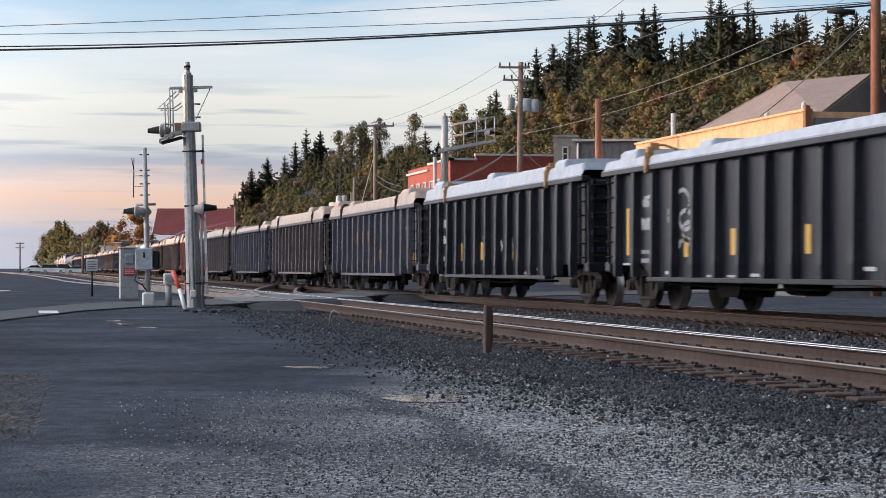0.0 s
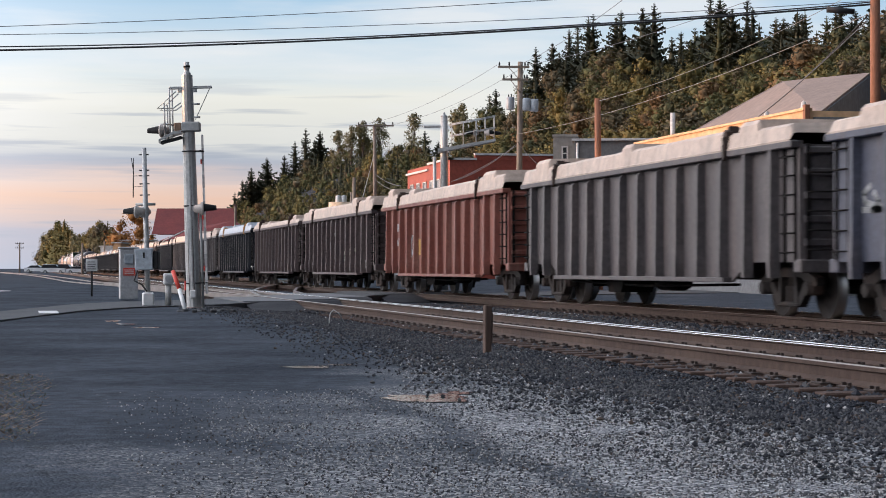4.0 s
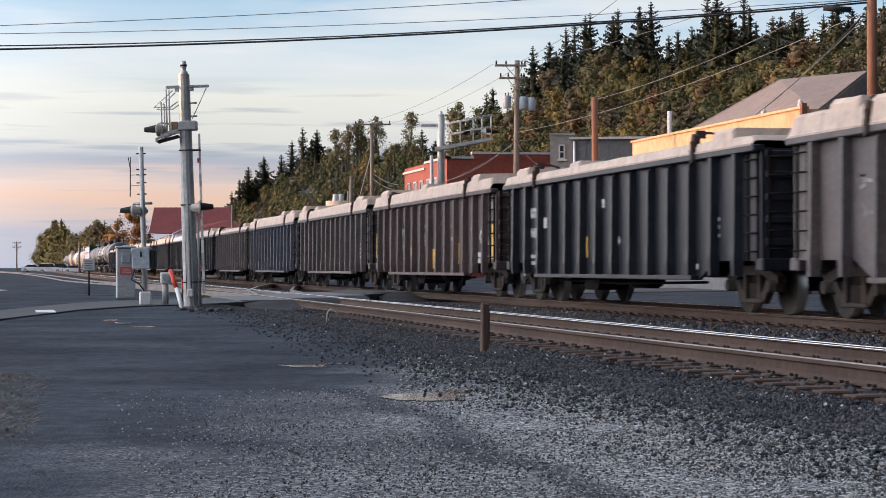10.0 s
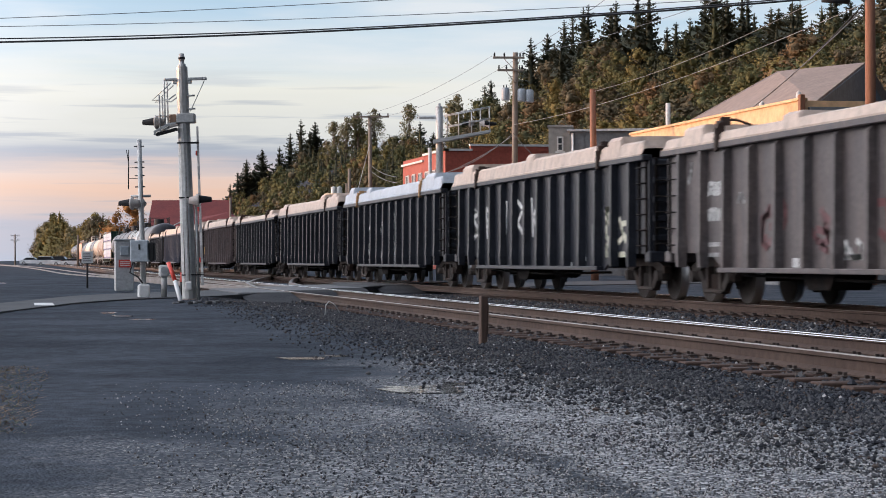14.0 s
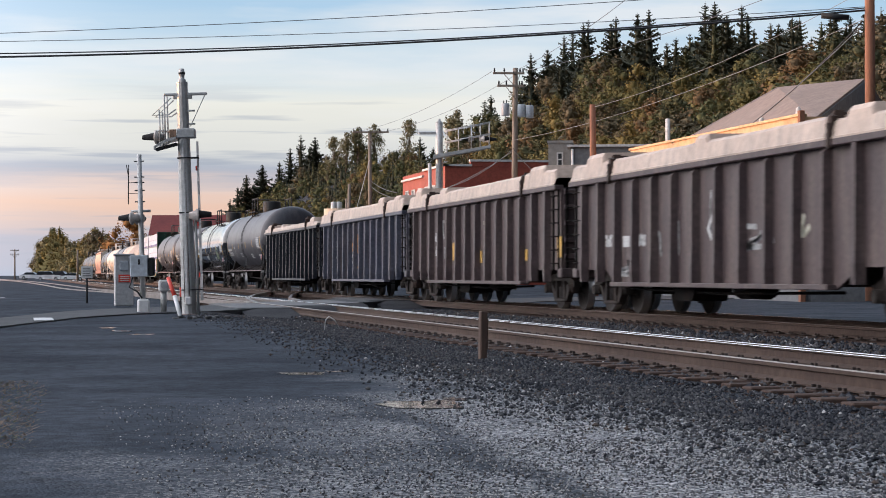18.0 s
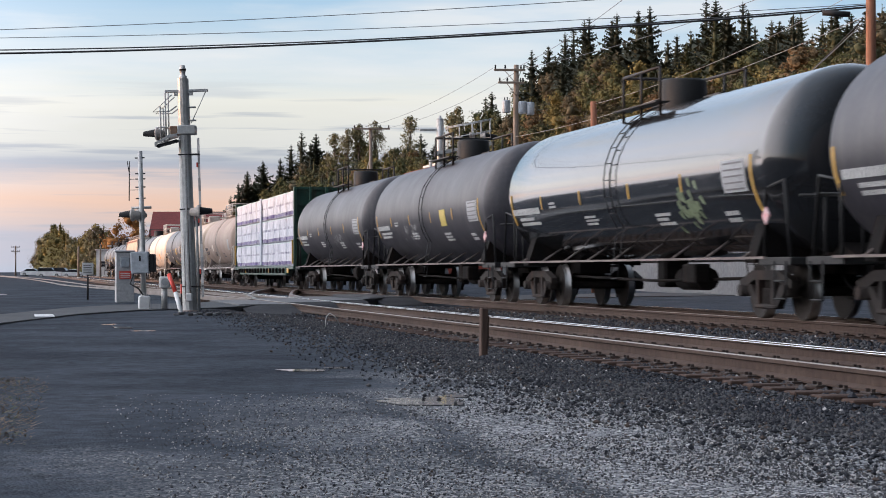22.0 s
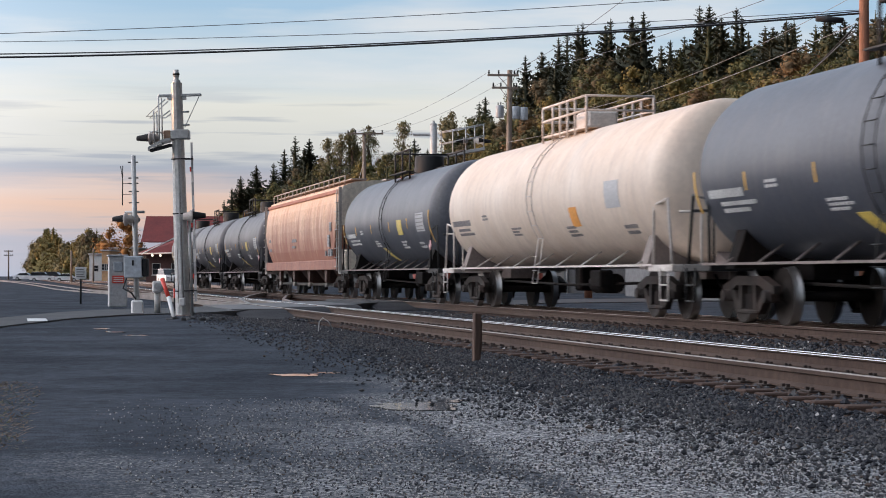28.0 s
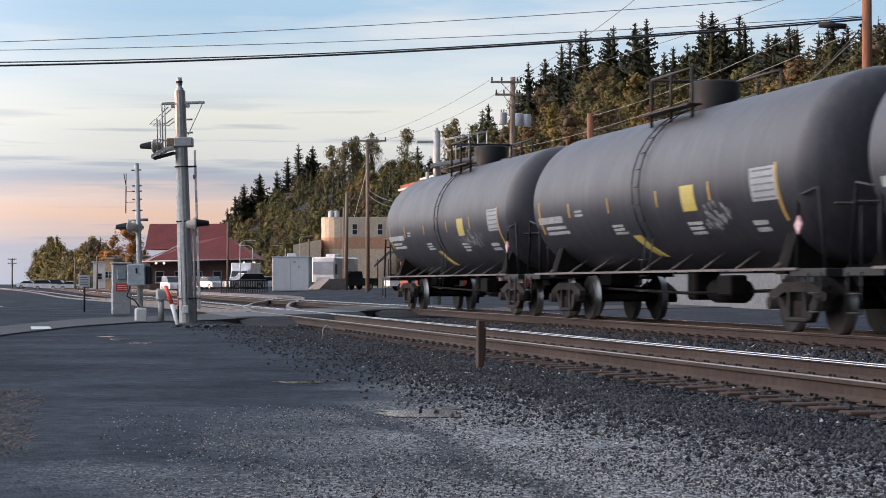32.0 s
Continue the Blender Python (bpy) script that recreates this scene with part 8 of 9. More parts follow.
for px in (278, 292, 433, 451):
    part("eave_lamp", Shape().lathe([(0.0, 0.16), (0.12, 0.1), (0.15, 0.0), (0.1, -0.12), (0.0, -0.15)], 10, pose(sx(px), -0.9, sz(465))), glow("warm_lamp_glass", (1.0, 0.82, 0.6), 1.6), depot, "lit globe lamp under the eave")

# tan two-storey building with a rounded corner
u2 = 260 / 3500
ox, oy, oz = 43.82, 256.50, 0.42
W = Matrix.Translation((ox, oy, 0.0)) @ Matrix.Rotation(radians(-12.03), 4, "Z")
tan = thing("corner_building", W, "tan two-storey corner building with a flat top", "building")
tx = lambda px: (px - 628) * u2
tz = lambda py: 0.78 + (501.2 - py) * u2
outline = [(tx(700), 0.0), (tx(602), 0.0)] + [(tx(602) - 2.6 * math.sin(a), 2.6 - 2.6 * math.cos(a)) for a in (0.3, 0.6, 0.9, 1.2, 1.5)] + [(tx(567), 12.0), (tx(700), 12.0)]
for name, z0, z1, mat, label in (("ground_floor", -0.3, tz(440), STUCCO, "tan ground floor"), ("band", tz(440), tz(420), BROWN_BAND := surface("brown_band", (0.56, 0.31, 0.19), (0.50, 0.28, 0.17), 0.8, grain=5), "brown band"), ("upper_floor", tz(420), tz(384), CREAM_WALL := surface("cream_stucco", (0.60, 0.50, 0.38), (0.54, 0.45, 0.34), 0.85, grain=4), "cream upper floor")):
    n = len(outline)
    k = 0.03 if name == "band" else 0.0
    part(name, Shape().add([(x, y - k, z0) for x, y in outline] + [(x, y - k, z1) for x, y in outline], [tuple(range(n)), tuple(range(n, 2 * n))] + [(i, (i + 1) % n, n + (i + 1) % n, n + i) for i in range(n)]), mat, tan, label)
for px in (628, 673):
    window(tan, tx(px), -0.02, tz(416), 0.75, 1.5)
for q, (x, y) in enumerate(((tx(586), 0.7), (tx(574), 2.2))):
    window(tan, x, y - 0.05, tz(416), 0.5, 1.5)
for px in (584, 594):
    part("roof_tank", Shape().lathe([(0.0, 1.0), (0.35, 0.9), (0.4, 0.0)], 12, pose(tx(px), 3.0, tz(384))), GALV, tan)
lowh = thing("low_tan_shop", W @ pose(tx(520), -1.0, 0), "low tan shop with a sloping top", "building")
part("wall", Shape().add([(0, 0, -0.3), (3.6, 0, -0.3), (3.6, 8, -0.3), (0, 8, -0.3), (0, 0, tz(433)), (3.6, 0, tz(424)), (3.6, 8, tz(424)), (0, 8, tz(433))], [(0, 3, 2, 1), (4, 5, 6, 7), (0, 1, 5, 4), (1, 2, 6, 5), (2, 3, 7, 6), (3, 0, 4, 7)]), STUCCO, lowh)
part("door", Shape().box(1.2, -0.05, -0.3, 2.1, 0.0, 1.8), GLASS, lowh)
shed = thing("timber_shed", W @ pose(tx(668), -6.0, 0), "open timber shed with a dark porch", "shed")
part("roof", Shape().prism([(-0.3, tz(470)), (1.6, tz(446)), (5.0, tz(446)), (5.0, tz(449)), (1.6, tz(449)), (-0.3, tz(473))], 0, 5), SLATE, shed)
for x in (0.2, 1.6, 3.2, 4.6):
    part("post", Shape().box(x - 0.08, 0.2, -0.3, x + 0.08, 0.36, tz(460)), DARK_WALL, shed)
bin_ = thing("green_bin", pose(37.56, 196.49, 0.51), "green plastic refuse bin", "bin")
part("tub", Shape().box(-0.35, -0.4, -0.2, 0.35, 0.4, 1.1, 0.04), GREEN_PAINT, bin_)
part("lid", Shape().box(-0.38, -0.45, 1.1, 0.38, 0.42, 1.18, 0.03), GREEN_PAINT, bin_)

# pale low buildings down the line
for px0, px1, py, d, mat, label in ((165, 205, 462, 310, WHITE_PAINT, "pale low building catching the sun"), (205, 262, 452, 330, STUCCO, "tan low building catching the sun"), (176, 190, 455, 290, OCHRE, "small ochre hut by the line")):
    ww = (px1 - px0) * d / 3500
    b = thing("low_building", Matrix.Translation((13.87, 314.01, 0.35)) @ pose((px0 - 185) * d / 3500, d - 310, -0.3, 0, 0, -12), label, "building")
    hh = (508 - py) * d / 3500
    part("wall", Shape().box(0, 0, 0, ww, 8, hh), mat, b)
    part("roof", Shape().box(-0.2, -0.3, hh, ww + 0.2, 8.3, hh + 0.2), COPING, b)
    for k in range(2):
        window(b, ww * (0.3 + 0.4 * k), -0.02, hh * 0.35, 0.8, 1.0)


# ---- parked vehicles, container, fence ----
GLOSS_WHITE = surface("white_car_paint", (0.74, 0.74, 0.75), rough=0.25, grain=20, spread=0.03, bump=0, coat=0.5)
GLOSS_SILVER = surface("silver_car_paint", (0.45, 0.46, 0.48), rough=0.3, metal=0.5, grain=20, spread=0.03, bump=0)
GLOSS_DARK = surface("dark_car_paint", (0.025, 0.027, 0.03), rough=0.25, grain=20, spread=0.03, bump=0, coat=0.5)
TYRE = surface("tyre_rubber", (0.02, 0.02, 0.02), rough=0.9, grain=20)
CONT = surface("white_container_paint", (0.66, 0.69, 0.72), (0.60, 0.63, 0.66), 0.5, grain=10, spread=0.05, grime=(0.4, 0.38, 0.36), grime_amount=0.25)


def car(name, m, paint, label, profile, glass, length, width=1.8, group="parked vehicles"):
    """A parked car: body drawn from its side outline, glass house, wheels, lights."""
    v = thing(name, m, label, "vehicle", group)
    part("body", Shape().slab(profile, -width / 2, width / 2), paint, v)
    part("cabin", Shape().slab(glass, -width / 2 + 0.10, width / 2 - 0.10), GLASS, v, "dark glazed cabin")
    zr = max(z for y, z in glass)
    ys = [y for y, z in glass if z > zr - 0.05]
    part("roof", Shape().box(-width / 2 + 0.09, min(ys), zr - 0.02, width / 2 - 0.09, max(ys), zr + 0.05, 0.02), paint, v)
    for y in (-length * 0.31, length * 0.31):
        for x in (-1, 1):
            w = part("wheel", Shape().rod((x * (width / 2 - 0.2), y, 0.34), (x * (width / 2 + 0.01), y, 0.34), 0.34, 18), TYRE, v)
            part("rim", Shape().rod((x * (width / 2), y, 0.34), (x * (width / 2 + 0.02), y, 0.34), 0.21, 14), ALU, w)
    for x in (-1, 1):
        part("headlight", Shape().box(x * width * 0.36 - 0.14, -length / 2 - 0.01, 0.66, x * width * 0.36 + 0.14, -length / 2 + 0.03, 0.82), ALU, v)
        part("tail_light", Shape().box(x * width * 0.40 - 0.08, length / 2 - 0.03, 0.72, x * width * 0.40 + 0.08, length / 2 + 0.01, 0.98), RED_ENAMEL, v)
    return v


SUV = ([(-2.3, 0.3), (2.3, 0.3), (2.32, 1.05), (2.2, 1.1), (-1.0, 1.1), (-2.2, 1.0), (-2.32, 0.7)], [(-1.15, 1.08), (-0.45, 1.72), (1.9, 1.75), (2.2, 1.08)])
SEDAN = ([(-2.2, 0.28), (2.2, 0.28), (2.2, 0.9), (1.4, 0.98), (-1.1, 0.95), (-2.15, 0.8)], [(-1.2, 0.93), (-0.4, 1.42), (0.9, 1.42), (1.7, 0.95)])
PICKUP = ([(-2.7, 0.4), (2.7, 0.4), (2.72, 1.15), (0.3, 1.15), (-1.2, 1.15), (-2.6, 1.08), (-2.72, 0.8)], [(-1.3, 1.12), (-0.7, 1.78), (0.7, 1.78), (0.85, 1.12)])
for name, (x, y, z), paint, shape, length, turn, label in (
        ("suv", (25.32, 221.59, 0.48), GLOSS_SILVER, SUV, 4.6, -70, "silver estate car parked beside the fence"),
        ("sedan", (22.63, 232.39, 0.59), GLOSS_WHITE, SEDAN, 4.4, 20, "white car parked before the depot"),
        ("sedan", (21.80, 240.74, 0.66), GLOSS_WHITE, SEDAN, 4.4, 5, "white car parked before the depot"),
        ("suv", (18.63, 239.37, 0.66), GLOSS_WHITE, SUV, 4.6, 10, "white car parked at the depot's end"),
        ("pickup_truck", (32.70, 193.43, 0.62), GLOSS_DARK, PICKUP, 5.4, -60, "dark pickup truck parked by the poles"),
        ("sedan", (29.22, 235.07, 0.66), GLOSS_WHITE, SEDAN, 4.4, -80, "white car parked behind the fence"),
        ("sedan", (2.88, 387.92, -0.18), GLOSS_WHITE, SEDAN, 4.4, 75, "far white parked car"),
        ("suv", (5.94, 379.09, -0.16), GLOSS_WHITE, SUV, 4.6, 80, "far white parked car"),
        ("suv", (8.40, 381.63, -0.16), GLOSS_DARK, SUV, 4.6, 70, "far dark parked car"),
        ("sedan", (10.45, 376.08, -0.15), GLOSS_WHITE, SEDAN, 4.4, 80, "far white parked car"),
        ("suv", (33.45, 136.01, 0.51), GLOSS_WHITE, SUV, 4.6, -75, "white car seen beneath the passing tank cars"),
        ("sedan", (37.02, 122.98, 0.53), GLOSS_SILVER, SEDAN, 4.4, -80, "silver car seen beneath the passing tank cars"),
        ("pickup_truck", (32.97, 161.68, 0.60), GLOSS_WHITE, PICKUP, 5.4, -85, "white pickup truck parked on the far lot")):
    car(name, pose(x, y, ground_z(x, y), 0, 0, turn), paint, label, shape[0], shape[1], length)

x, y, z = 26.85, 235.58, 1.54
van = thing("box_truck", pose(x, y, ground_z(x, y), 0, 0, -20), "white box truck parked facing the tracks", "vehicle", "parked vehicles")
part("box", Shape().box(-1.2, -1.5, 0.8, 1.2, 3.6, 3.1, 0.04), GLOSS_WHITE, van)
part("cab", Shape().slab([(-3.2, 0.5), (-1.5, 0.5), (-1.5, 2.2), (-2.3, 2.2), (-2.8, 1.4), (-3.2, 1.3)], -1.0, 1.0), GLOSS_WHITE, van)
part("windscreen", Shape().slab([(-2.84, 1.45), (-2.36, 2.1), (-2.40, 2.12), (-2.88, 1.47)], -0.9, 0.9), GLASS, van)
for yy in (-2.4, 2.4):
    for xx in (-1, 1):
        part("wheel", Shape().rod((xx * 0.8, yy, 0.42), (xx * 1.1, yy, 0.42), 0.42, 16), TYRE, van)

x, y, z = 29.35, 190.06, 0.68
rv = thing("camper_bus", pose(x, y, ground_z(x, y), 0, 0, -30), "white camper bus with a wide windscreen and black mirror", "vehicle", "parked vehicles")
part("body", Shape().box(-1.2, 0, 0.5, 1.2, 6.5, 3.2, 0.12), GLOSS_WHITE, rv)
part("windscreen", Shape().box(-1.08, -0.03, 1.5, 1.08, 0.0, 2.75, 0.005), PANE_GREY := surface("grey_tinted_windscreen", (0.30, 0.32, 0.36), rough=0.15, bump=0), rv)
part("bumper", Shape().box(-1.2, -0.15, 0.4, 1.2, 0.05, 0.75, 0.04), DARK_METAL, rv)
part("grille", Shape().box(-0.7, -0.04, 0.85, 0.7, 0.0, 1.25), GLOSS_SILVER, rv)
part("mirror", Shape().box(1.25, -0.2, 1.5, 1.5, -0.05, 2.5, 0.03), DARK_METAL, rv)
part("side_window", Shape().box(-1.23, 1.0, 1.7, -1.2, 2.0, 2.5), GLASS, rv)
part("roof_unit", Shape().box(-0.5, 2.0, 3.2, 0.5, 3.2, 3.5, 0.05), GLOSS_WHITE, rv)
for yy in (1.2, 5.0):
    for xx in (-1, 1):
        part("wheel", Shape().rod((xx * 0.9, yy, 0.42), (xx * 1.21, yy, 0.42), 0.42, 16), TYRE, rv)

x, y, z = 22.91, 166.89, 0.26
g = ground_z(x, y)
box = thing("white_container", pose(x, y, g, 0, 0, -12), "plain white steel storage container", "container")
hh = z - g + 57 * 168 / 3500
part("shell", Shape().box(-1.5, 0, 0.05, 1.6, 4.5, hh, 0.03), CONT, box)
part("door_seam", Shape().box(0.03, -0.015, 0.2, 0.06, 0.0, hh - 0.1), PANEL_GREY, box)
part("vent", Shape().box(0.3, -0.02, hh - 0.5, 0.5, 0.0, hh - 0.3).box(0.7, -0.02, hh - 0.9, 0.82, 0.0, hh - 0.7), PANEL_GREY, box)
part("roof_edge", Shape().box(-1.55, -0.05, hh, 1.65, 4.55, hh + 0.08), CONT, box)
part("roof_hatch", Shape().box(-0.3, 1.0, hh + 0.08, 0.5, 1.8, hh + 0.35, 0.03), CONT, box)
solid("concrete_ramp", Shape().slab([(0, 0), (3.0, 0), (3.0, 0.9), (1.2, 0.9)], -0.3, 1.2), CONCRETE, "grey concrete ramp beside the container", "ramp", at=pose(24.41, 165.55, 0.26, 0, 0, -60))

fence = thing("steel_fence", pose(0, 0, 0), "dark steel paling fence on the far side", "fence")
p, q = Vector((17.03, 166.10, 0.27)), Vector((20.83, 165.29, 0.27))
part("rail", Shape().rod(p + Vector((0, 0, 0.75)), q + Vector((0, 0, 0.75)), 0.05, 6).rod(p + Vector((0, 0, 0.12)), q + Vector((0, 0, 0.12)), 0.05, 6), DARK_METAL, fence)
for k in range(28):
    r = p.lerp(q, k / 27)
    part("paling", Shape().box(r.x - 0.03, r.y - 0.02, ground_z(r.x, r.y) - 0.05, r.x + 0.03, r.y + 0.02, r.z + 0.8), DARK_METAL, fence)


# ---- the wooded hill ----
def leaves(name, base, other):
    return surface(name, base, other, 0.9, grain=0.7, patch=0.12, mix=0.5, bump=0, spread=0.16, gloss=0.05)


LEAF = [leaves("dark_fir_needles", (0.062, 0.068, 0.050), (0.100, 0.096, 0.064)),
        leaves("olive_leaves", (0.135, 0.126, 0.058), (0.178, 0.156, 0.068)),
        leaves("green_leaves", (0.088, 0.098, 0.050), (0.122, 0.122, 0.060)),
        leaves("yellowing_leaves", (0.200, 0.162, 0.062), (0.225, 0.172, 0.070)),
        leaves("rusty_leaves", (0.160, 0.106, 0.058), (0.180, 0.124, 0.068)),
        surface("bare_bark", (0.120, 0.095, 0.080), (0.170, 0.135, 0.115), 0.9, grain=3, bump=0, gloss=0.08),
        # olive made paler: the haze of distance is put into the leaf colour
        leaves("hazed_olive_leaves", (0.175, 0.158, 0.088), (0.235, 0.202, 0.115)),
        leaves("orange_leaves", (0.300, 0.150, 0.055), (0.250, 0.135, 0.055)),
        leaves("grey_brown_leaves", (0.142, 0.116, 0.074), (0.122, 0.104, 0.066)),
        leaves("olive_fir_needles", (0.088, 0.090, 0.050), (0.118, 0.112, 0.060))]


def spray(v, f, p, q, side, w):
    """A flat spray of needles along a bough from p to q: two hanging blades."""
    b = len(v)
    m = p + (q - p) * 0.55
    v += [tuple(p), tuple(m + side * w - np.array((0, 0, w * 0.7))), tuple(q), tuple(m - side * w - np.array((0, 0, w * 0.7)))]
    f += [(b, b + 1, b + 2), (b, b + 2, b + 3)]


def fir(rng, whorls=30, per=8, wide=0.26, open_=0.25):
    """The crown of a conifer of height 1: ragged whorls of boughs, each a chain of needle sprays, with gaps."""
    v, f = [], []
    lop = [(rng.uniform(0, 6.28), rng.uniform(0.15, 0.8), rng.uniform(0.5, 0.8)) for _ in range(3)]
    for k in range(whorls):
        u = min(1.0, max(0.0, (k + rng.uniform(-0.3, 0.3)) / (whorls - 1))) ** 0.92
        z = 0.12 + 0.86 * u
        reach = (wide * (1 - u) ** 0.85 + 0.010) * rng.uniform(0.70, 1.2)
        n = max(4, int(per * (1 - 0.35 * u) + 0.5))
        for i in range(n):
            if rng.random() < open_ * 0.5:
                continue
            a = 2 * np.pi * (i + rng.uniform(-0.4, 0.4)) / n + k * 2.4
            r = reach * rng.uniform(0.55, 1.2)
            for la, lz, cut in lop:
                if abs(z - lz) < 0.07 and math.cos(a - la) > 0.3:
                    r *= cut
            out, side = np.array((math.cos(a), math.sin(a), 0.0)), np.array((-math.sin(a), math.cos(a), 0.0))
            slope = 0.30 - 0.75 * (1 - u) * rng.uniform(0.6, 1.1)
            pts = [np.array((0.0, 0.0, z)) + out * r * t + np.array((0, 0, r * (slope * t + 0.16 * t * t))) for t in (0.08, 0.40, 0.72, 1.0)]
            for p, q in zip(pts, pts[1:]):
                spray(v, f, p, q + (q - p) * 0.3, side, r * rng.uniform(0.20, 0.36) + 0.007)
    n, b = 7, len(v)
    for u in (0.14, 0.40, 0.66, 0.88):
        for i in range(n):
            a = 2 * np.pi * (i + u * 3) / n
            r = wide * (1 - u) ** 0.85 * rng.uniform(0.15, 0.42)
            v.append((r * np.cos(a), r * np.sin(a), u + rng.uniform(-0.03, 0.03)))
    v.append((0, 0, 1.0))
    for k in range(3):
        for i in range(n):
            f += [(b + k * n + i, b + k * n + (i + 1) % n, b + (k + 1) * n + i), (b + k * n + (i + 1) % n, b + (k + 1) * n + (i + 1) % n, b + (k + 1) * n + i)]
    f += [(b + 3 * n + i, b + 3 * n + (i + 1) % n, b + 4 * n) for i in range(n)]
    return np.array(v), np.array(f)


def fir_trunk():
    n, v, f = 6, [], []
    for z, r in ((0.0, 0.016), (0.5, 0.009), (0.985, 0.0015)):
        v += [(r * math.cos(2 * math.pi * i / n), r * math.sin(2 * math.pi * i / n), z) for i in range(n)]
    for k in range(2):
        f += [(k * n + i, k * n + (i + 1) % n, (k + 1) * n + (i + 1) % n, (k + 1) * n + i) for i in range(n)]
    return Shape().add(v, f, True)


def broadleaf(rng, count=1000, lobes=15, wide=0.22, dense=True):
    """The crown of a broad tree of height 1: many leaf clumps gathered in uneven lobes, with limbs."""
    v, f = [], []
    centres = []
    for k in range(lobes):
        z = rng.uniform(0.24, 0.92)
        out = wide * (1.10 - z) ** 0.6 * rng.uniform(0.25, 1.05)
        a = 2.4 * k + rng.uniform(-0.5, 0.5)
        centres.append((out * np.cos(a), out * np.sin(a), z, rng.uniform(0.075, 0.135) * (1.25 - 0.55 * z)))
    centres.append((0.01, 0, 0.93, 0.05))
    for i in range(count):
        cx, cy, cz, r = centres[rng.integers(len(centres))]
        d = rng.normal(size=3) + np.array((0, 0, 0.25))
        d /= np.linalg.norm(d)
        p = np.array((cx, cy, cz)) + d * r * rng.uniform(0.55, 1.30) * np.array((1, 1, 1.2))
        face = d + rng.normal(size=3) * 0.45
        t = np.cross(face, rng.normal(size=3))
        t /= np.linalg.norm(t)
        q = np.cross(face, t)
        q /= np.linalg.norm(q)
        e = rng.uniform(0.009, 0.022)
        b = len(v)
        v += [tuple(p + t * e), tuple(p + q * e * 0.8 - t * e * 0.5), tuple(p - q * e * 0.8 - t * e * 0.6)]
        f.append((b, b + 1, b + 2))
    n = 6
    for cx, cy, cz, r in (centres if dense else []):
        b = len(v)
        for q in (-0.6, 0.0, 0.6):
            for i in range(n):
                a = 2 * np.pi * (i + q) / n
                e = r * np.sqrt(1 - q * q) * rng.uniform(0.22, 0.70)
                v.append((cx + e * np.cos(a), cy + e * np.sin(a), cz + r * (0.7 * q + rng.uniform(-0.25, 0.25))))
        v += [(cx, cy, cz - 0.7 * r), (cx, cy, cz + 0.6 * r)]
        for k in range(2):
            for i in range(n):
                f += [(b + k * n + i, b + k * n + (i + 1) % n, b + (k + 1) * n + i), (b + k * n + (i + 1) % n, b + (k + 1) * n + (i + 1) % n, b + (k + 1) * n + i)]
        f += [(b + 3 * n, b + (i + 1) % n, b + i) for i in range(n)] + [(b + 3 * n + 1, b + 2 * n + i, b + 2 * n + (i + 1) % n) for i in range(n)]
    return np.array(v), np.array(f), centres


def broad_trunk(centres):
    """A tapered trunk with a limb into each lobe of the crown."""
    s = Shape().rod((0, 0, 0), (0, 0, 0.55), 0.017, 7, 0.010)
    for cx, cy, cz, r in centres:
        s.rod((0, 0, max(0.12, cz * 0.5)), (cx * 0.9, cy * 0.9, cz), 0.007, 4, 0.002, False)
    return s


def tri_mesh(name, v, f, *mats):
    me = bpy.data.meshes.new(name)
    me.vertices.add(len(v))
    me.vertices.foreach_set("co", np.asarray(v, dtype=np.float32).ravel())
    me.loops.add(f.size)
    me.loops.foreach_set("vertex_index", f.astype(np.int32).ravel())
    me.polygons.add(len(f))
    me.polygons.foreach_set("loop_start", (np.arange(len(f)) * 3).astype(np.int32))
    for m in mats:
        me.materials.append(m)
    me.update(calc_edges=True)
    return me


def plant(name, label, spots, seed, far_from=9999.0):
    """Joins many trees: (x, y, height, kind, colour)."""
    rng = np.random.default_rng(seed)
    kinds = {"fir": [fir(rng, 22, 8, rng.uniform(0.24, 0.33)) for _ in range(6)], "far_fir": [fir(rng, 14, 6, 0.27) for _ in range(5)],
             "broad": [broadleaf(rng, 1500, 15, rng.uniform(0.22, 0.30))[:2] for _ in range(7)], "far_broad": [broadleaf(rng, 700, 10, 0.25)[:2] for _ in range(5)]}
    V, F, M = [], [], []
    k = 0
    for x, y, h, kind, tone in spots:
        stock = kinds[("far_" if far_from < y else "") + kind]
        v, f = stock[rng.integers(len(stock))]
        a = rng.uniform(0, 6.28)
        wide = rng.uniform(0.85, 1.2) * (1.0 if kind == "fir" else 1.25)
        c, s = np.cos(a), np.sin(a)
        P = np.empty_like(v)
        P[:, 0] = (v[:, 0] * c - v[:, 1] * s) * h * wide + x
        P[:, 1] = (v[:, 0] * s + v[:, 1] * c) * h * wide + y
        P[:, 2] = v[:, 2] * h + ground_z(x, y) - 0.5
        V.append(P)
        F.append(f + k)
        M.append(np.full(len(f), tone))
        k += len(v)
    me = tri_mesh(name, np.concatenate(V), np.concatenate(F), *LEAF)
    me.polygons.foreach_set("material_index", np.concatenate(M).astype(np.int32))
    return tagged(new(name, me), label, "trees", kind="stuff")


def crest(bearing):
    """How far off the ridge stands highest in that direction."""
    a = radians(bearing)
    far = [58.0 / math.sin(a) + 8.0 * k for k in range(90)]
    return max((d for d in far if d * math.sin(a) < 150.0), key=lambda d: (ground_z(d * math.sin(a), d * math.cos(a)) - EYE[2]) / d)


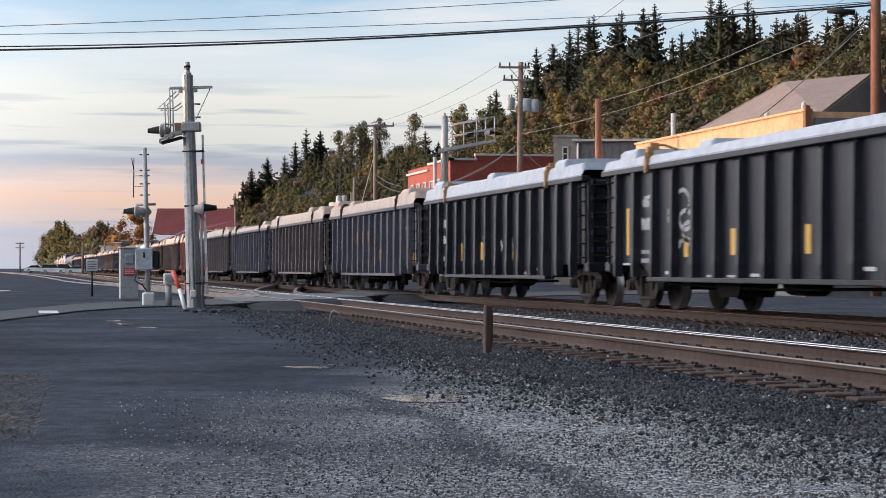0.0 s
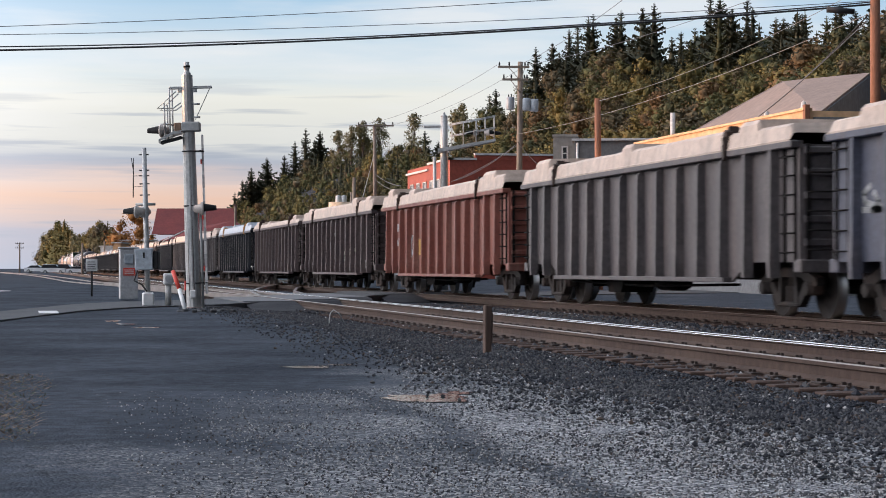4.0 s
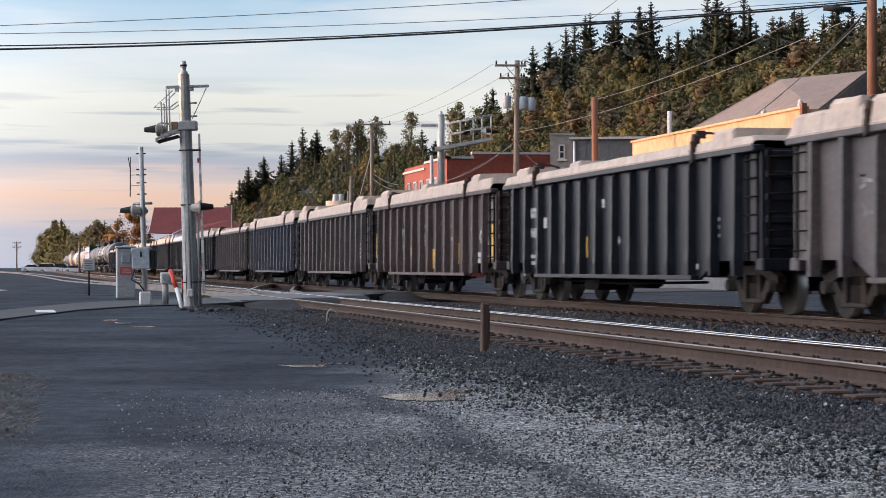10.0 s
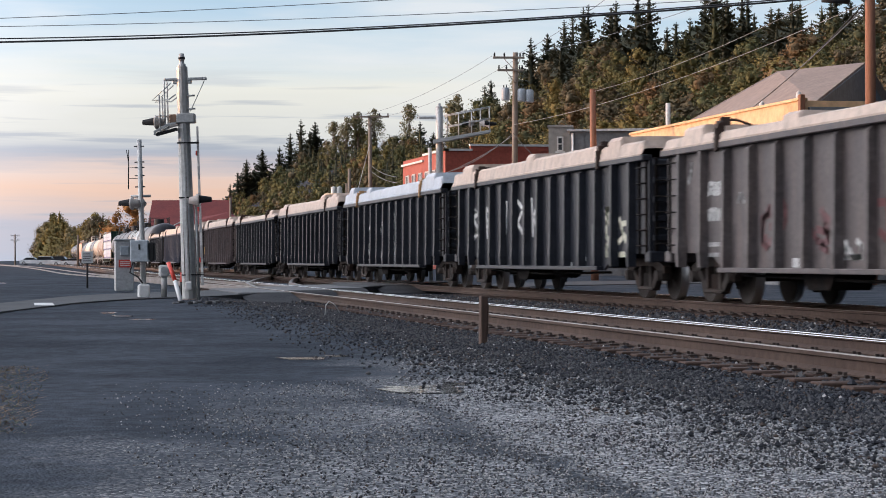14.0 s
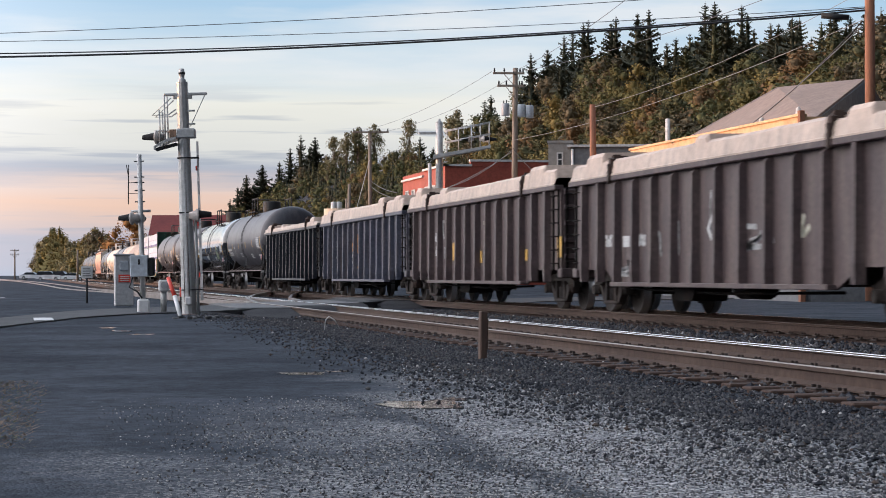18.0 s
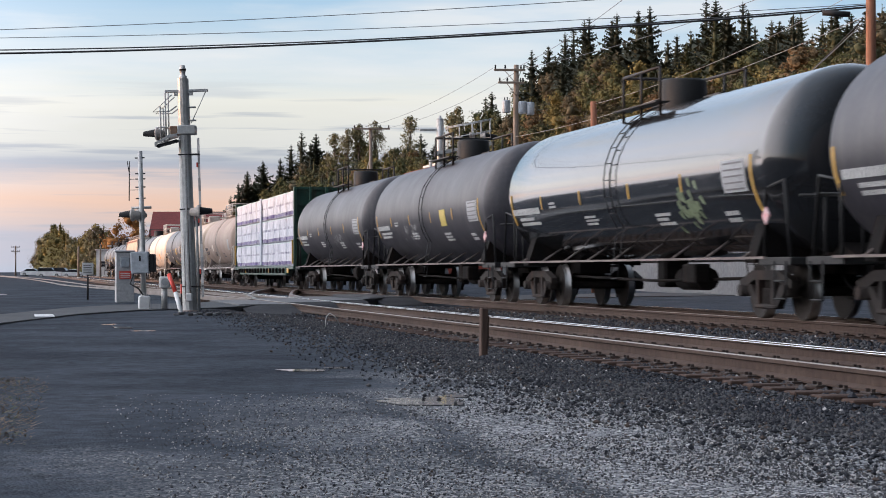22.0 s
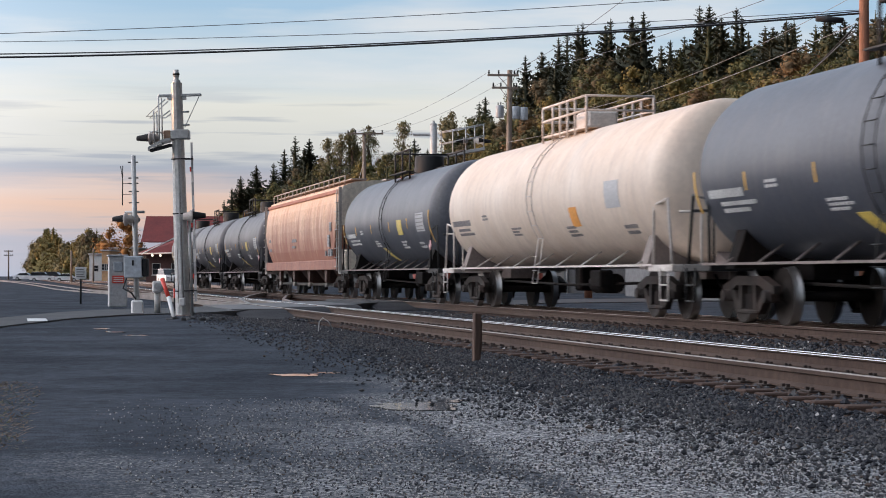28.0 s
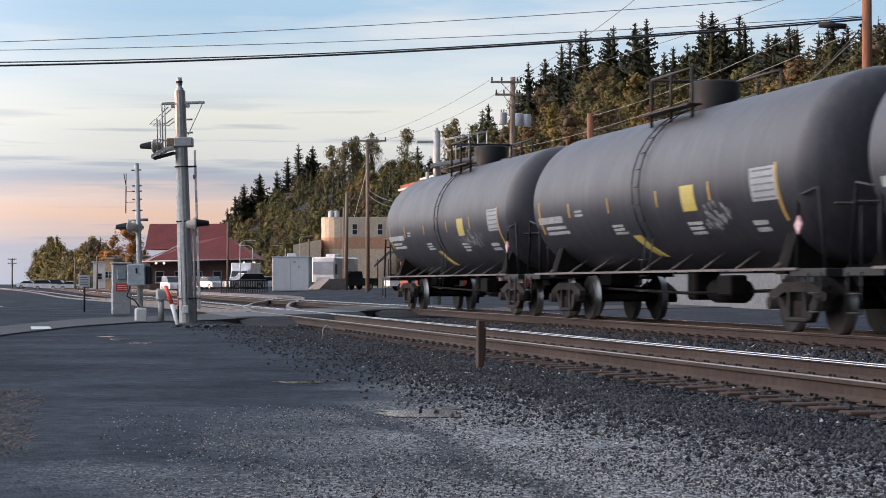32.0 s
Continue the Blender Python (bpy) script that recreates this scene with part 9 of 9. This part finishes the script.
rng = np.random.default_rng(21)
spots = []
y = 130.0
while y < 1100:
    step = 4.4 + y * 0.0058
    x = 57.0
    while x < 140:
        px, py = x + rng.uniform(-2.4, 2.4), y + rng.uniform(-2.6, 2.6)
        bearing = math.degrees(math.atan2(px, py))
        if 4.5 < bearing < 25.8:
            upper = (px - 57) / 70
            firy = 0.75 * noise.noise((px / 34.0, py / 45.0, 8.0)) + (upper * 0.85 - 0.66 if bearing > 13.3 else 0.35 * upper - 0.34) + rng.uniform(-0.18, 0.18)
            if firy > 0.12:
                spots.append((px, py, rng.uniform(10, 15.5), "fir", 9 if rng.random() < 0.28 else 0))
            else:
                gold = noise.noise((px / 22.0, py / 26.0, 3.0))
                tone = rng.choice([1, 2, 8, 4, 9, 3], p=[0.36, 0.20, 0.16, 0.04, 0.18, 0.06] if gold < 0.2 else [0.34, 0.04, 0.24, 0.16, 0.06, 0.16])
                spots.append((px, py, rng.uniform(8, 13.5), "broad", int(tone)))
        x += step * (1.0 + (x - 57) / 160)
    y += step
plant("hillside_woods", "dense autumn woods of firs and broadleaf trees", spots, 5, 430.0)

# the trees that stand out along the ridge: bearing and height of the tip in degrees, kind
tree_rng = np.random.default_rng(40)
FIRS, LEAFY = [], []
for k in range(6):
    v, f = fir(tree_rng, 30, 9, (0.25, 0.29, 0.32, 0.27, 0.35, 0.23)[k], 0.35)
    FIRS.append(tri_mesh("crown", v, f, LEAF[0]))
FIR_TRUNK = fir_trunk().mesh("trunk", LEAF[5])
for k in range(3):
    v, f, lobes = broadleaf(tree_rng, 1700, 17, (0.17, 0.21, 0.25)[k], k == 2)
    LEAFY.append((tri_mesh("crown", v, f, LEAF[6]), broad_trunk(lobes).mesh("trunk", LEAF[5])))


def ridge_tree(bearing, tip, kind, tall):
    """A tree on the ridge whose tip shows at that angle; tall is its own height."""
    d = crest(bearing) * 0.985
    a = radians(bearing)
    top = EYE[2] + d * math.tan(radians(tip))
    x, y = d * math.sin(a), d * math.cos(a)
    ground = ground_z(x, y) - 0.4
    tall = max(tall, top - ground)
    m = Matrix.Translation((x, y, ground)) @ Matrix.Rotation(tree_rng.uniform(0, 6.28), 4, "Z")
    size = Matrix.Diagonal((tall, tall, top - ground, 1.0)) if top - ground > 4 else Matrix.Diagonal((tall, tall, tall, 1.0))
    if kind == "fir":
        t = thing("fir_tree", m, "dark ragged fir on the ridge against the sky", "tree", "firs along the ridge")
        part("trunk", FIR_TRUNK, None, t, at=size)
        part("crown", FIRS[tree_rng.integers(6)], None, t, "dark drooping boughs", size)
    else:
        crown, trunk = LEAFY[tree_rng.integers(3)]
        t = thing("broadleaf_tree", m, "thin pale half-bare tree on the ridge", "tree", "thin trees along the ridge")
        part("trunk", trunk, None, t, at=size)
        part("crown", crown, None, t, "sparse pale leaves", size)


for bearing, tip in ((6.03, 2.2), (6.25, 2.55), (6.50, 2.90), (6.72, 2.66), (6.95, 3.22), (7.45, 3.28), (7.76, 3.68), (8.07, 4.06), (8.32, 3.72), (8.48, 3.99),
                     (11.52, 4.00), (11.90, 3.70), (13.40, 5.06), (13.58, 5.20), (14.74, 6.40), (15.22, 6.50), (15.42, 6.24), (15.70, 6.90), (15.95, 7.02), (16.26, 7.25), (16.40, 7.33),
                     (17.06, 7.24), (17.20, 7.44), (17.83, 7.50), (18.15, 7.62), (18.66, 6.65), (18.92, 6.80), (19.32, 6.90), (19.76, 7.78), (20.03, 7.80), (20.38, 7.42), (20.80, 7.70),
                     (20.96, 7.46), (21.62, 7.15), (21.84, 7.12), (22.20, 7.25), (22.36, 7.22), (23.30, 7.32), (23.86, 7.28)):
    ridge_tree(bearing, tip, "fir", 9.0 + 0.35 * bearing)
for bearing, tip in ((9.02, 4.00), (9.38, 4.13), (9.72, 4.28), (10.2, 4.36), (11.20, 4.50), (12.58, 4.78)):
    ridge_tree(bearing, tip, "broad", 11.0)

spots = []
for k in range(80):
    x = rng.uniform(17.5, 23.0)
    slope = rng.uniform(0.009, 0.046)
    hump = 0.66 + 0.34 * math.exp(-((slope - 0.020) / 0.005) ** 2) + 0.30 * math.exp(-((slope - 0.040) / 0.006) ** 2)
    spots.append((x, x / slope, min(34.0, 0.0265 * x / slope) * hump * rng.uniform(0.75, 1.08), "broad" if rng.random() < 0.62 else "fir", int(rng.choice([6, 8, 1, 6, 3]))))
plant("far_lineside_trees", "clump of green and brown trees down the line", spots, 6)
spots = [(18.18, 333.54, 11.0, "broad", 7), (20.13, 341.30, 9.8, "broad", 7), (17.36, 349.05, 10.0, "broad", 7)]
plant("orange_autumn_trees", "orange autumn trees behind the low buildings", spots, 7)


def motions():
    """All cars roll past at one even speed, and their wheels turn while they are near."""
    for car, mid in MOVERS:
        walk(car, [(t, pose(TRAIN_X, SPEED * (mid - t) - SIDE_LAG, 0)) for t in (0.0, 32.0)])
        near = [k / FPS for k in range(int(max(0.0, mid - 5.0) * FPS), int(min(32.0, mid + 0.6) * FPS) + 1)]
        times = sorted({0.0, 32.0, *near})
        for truck in car.children:
            for axle in truck.children:
                if axle.name.startswith("wheelset"):
                    y = axle.matrix_basis.translation.y
                    rows = []
                    for t in times:
                        turned = min(max(t, near[0]), near[-1]) * SPEED / 0.457
                        rows.append((t, pose(0, y, 0.457, math.degrees(turned))))
                    walk(axle, rows)


motions()
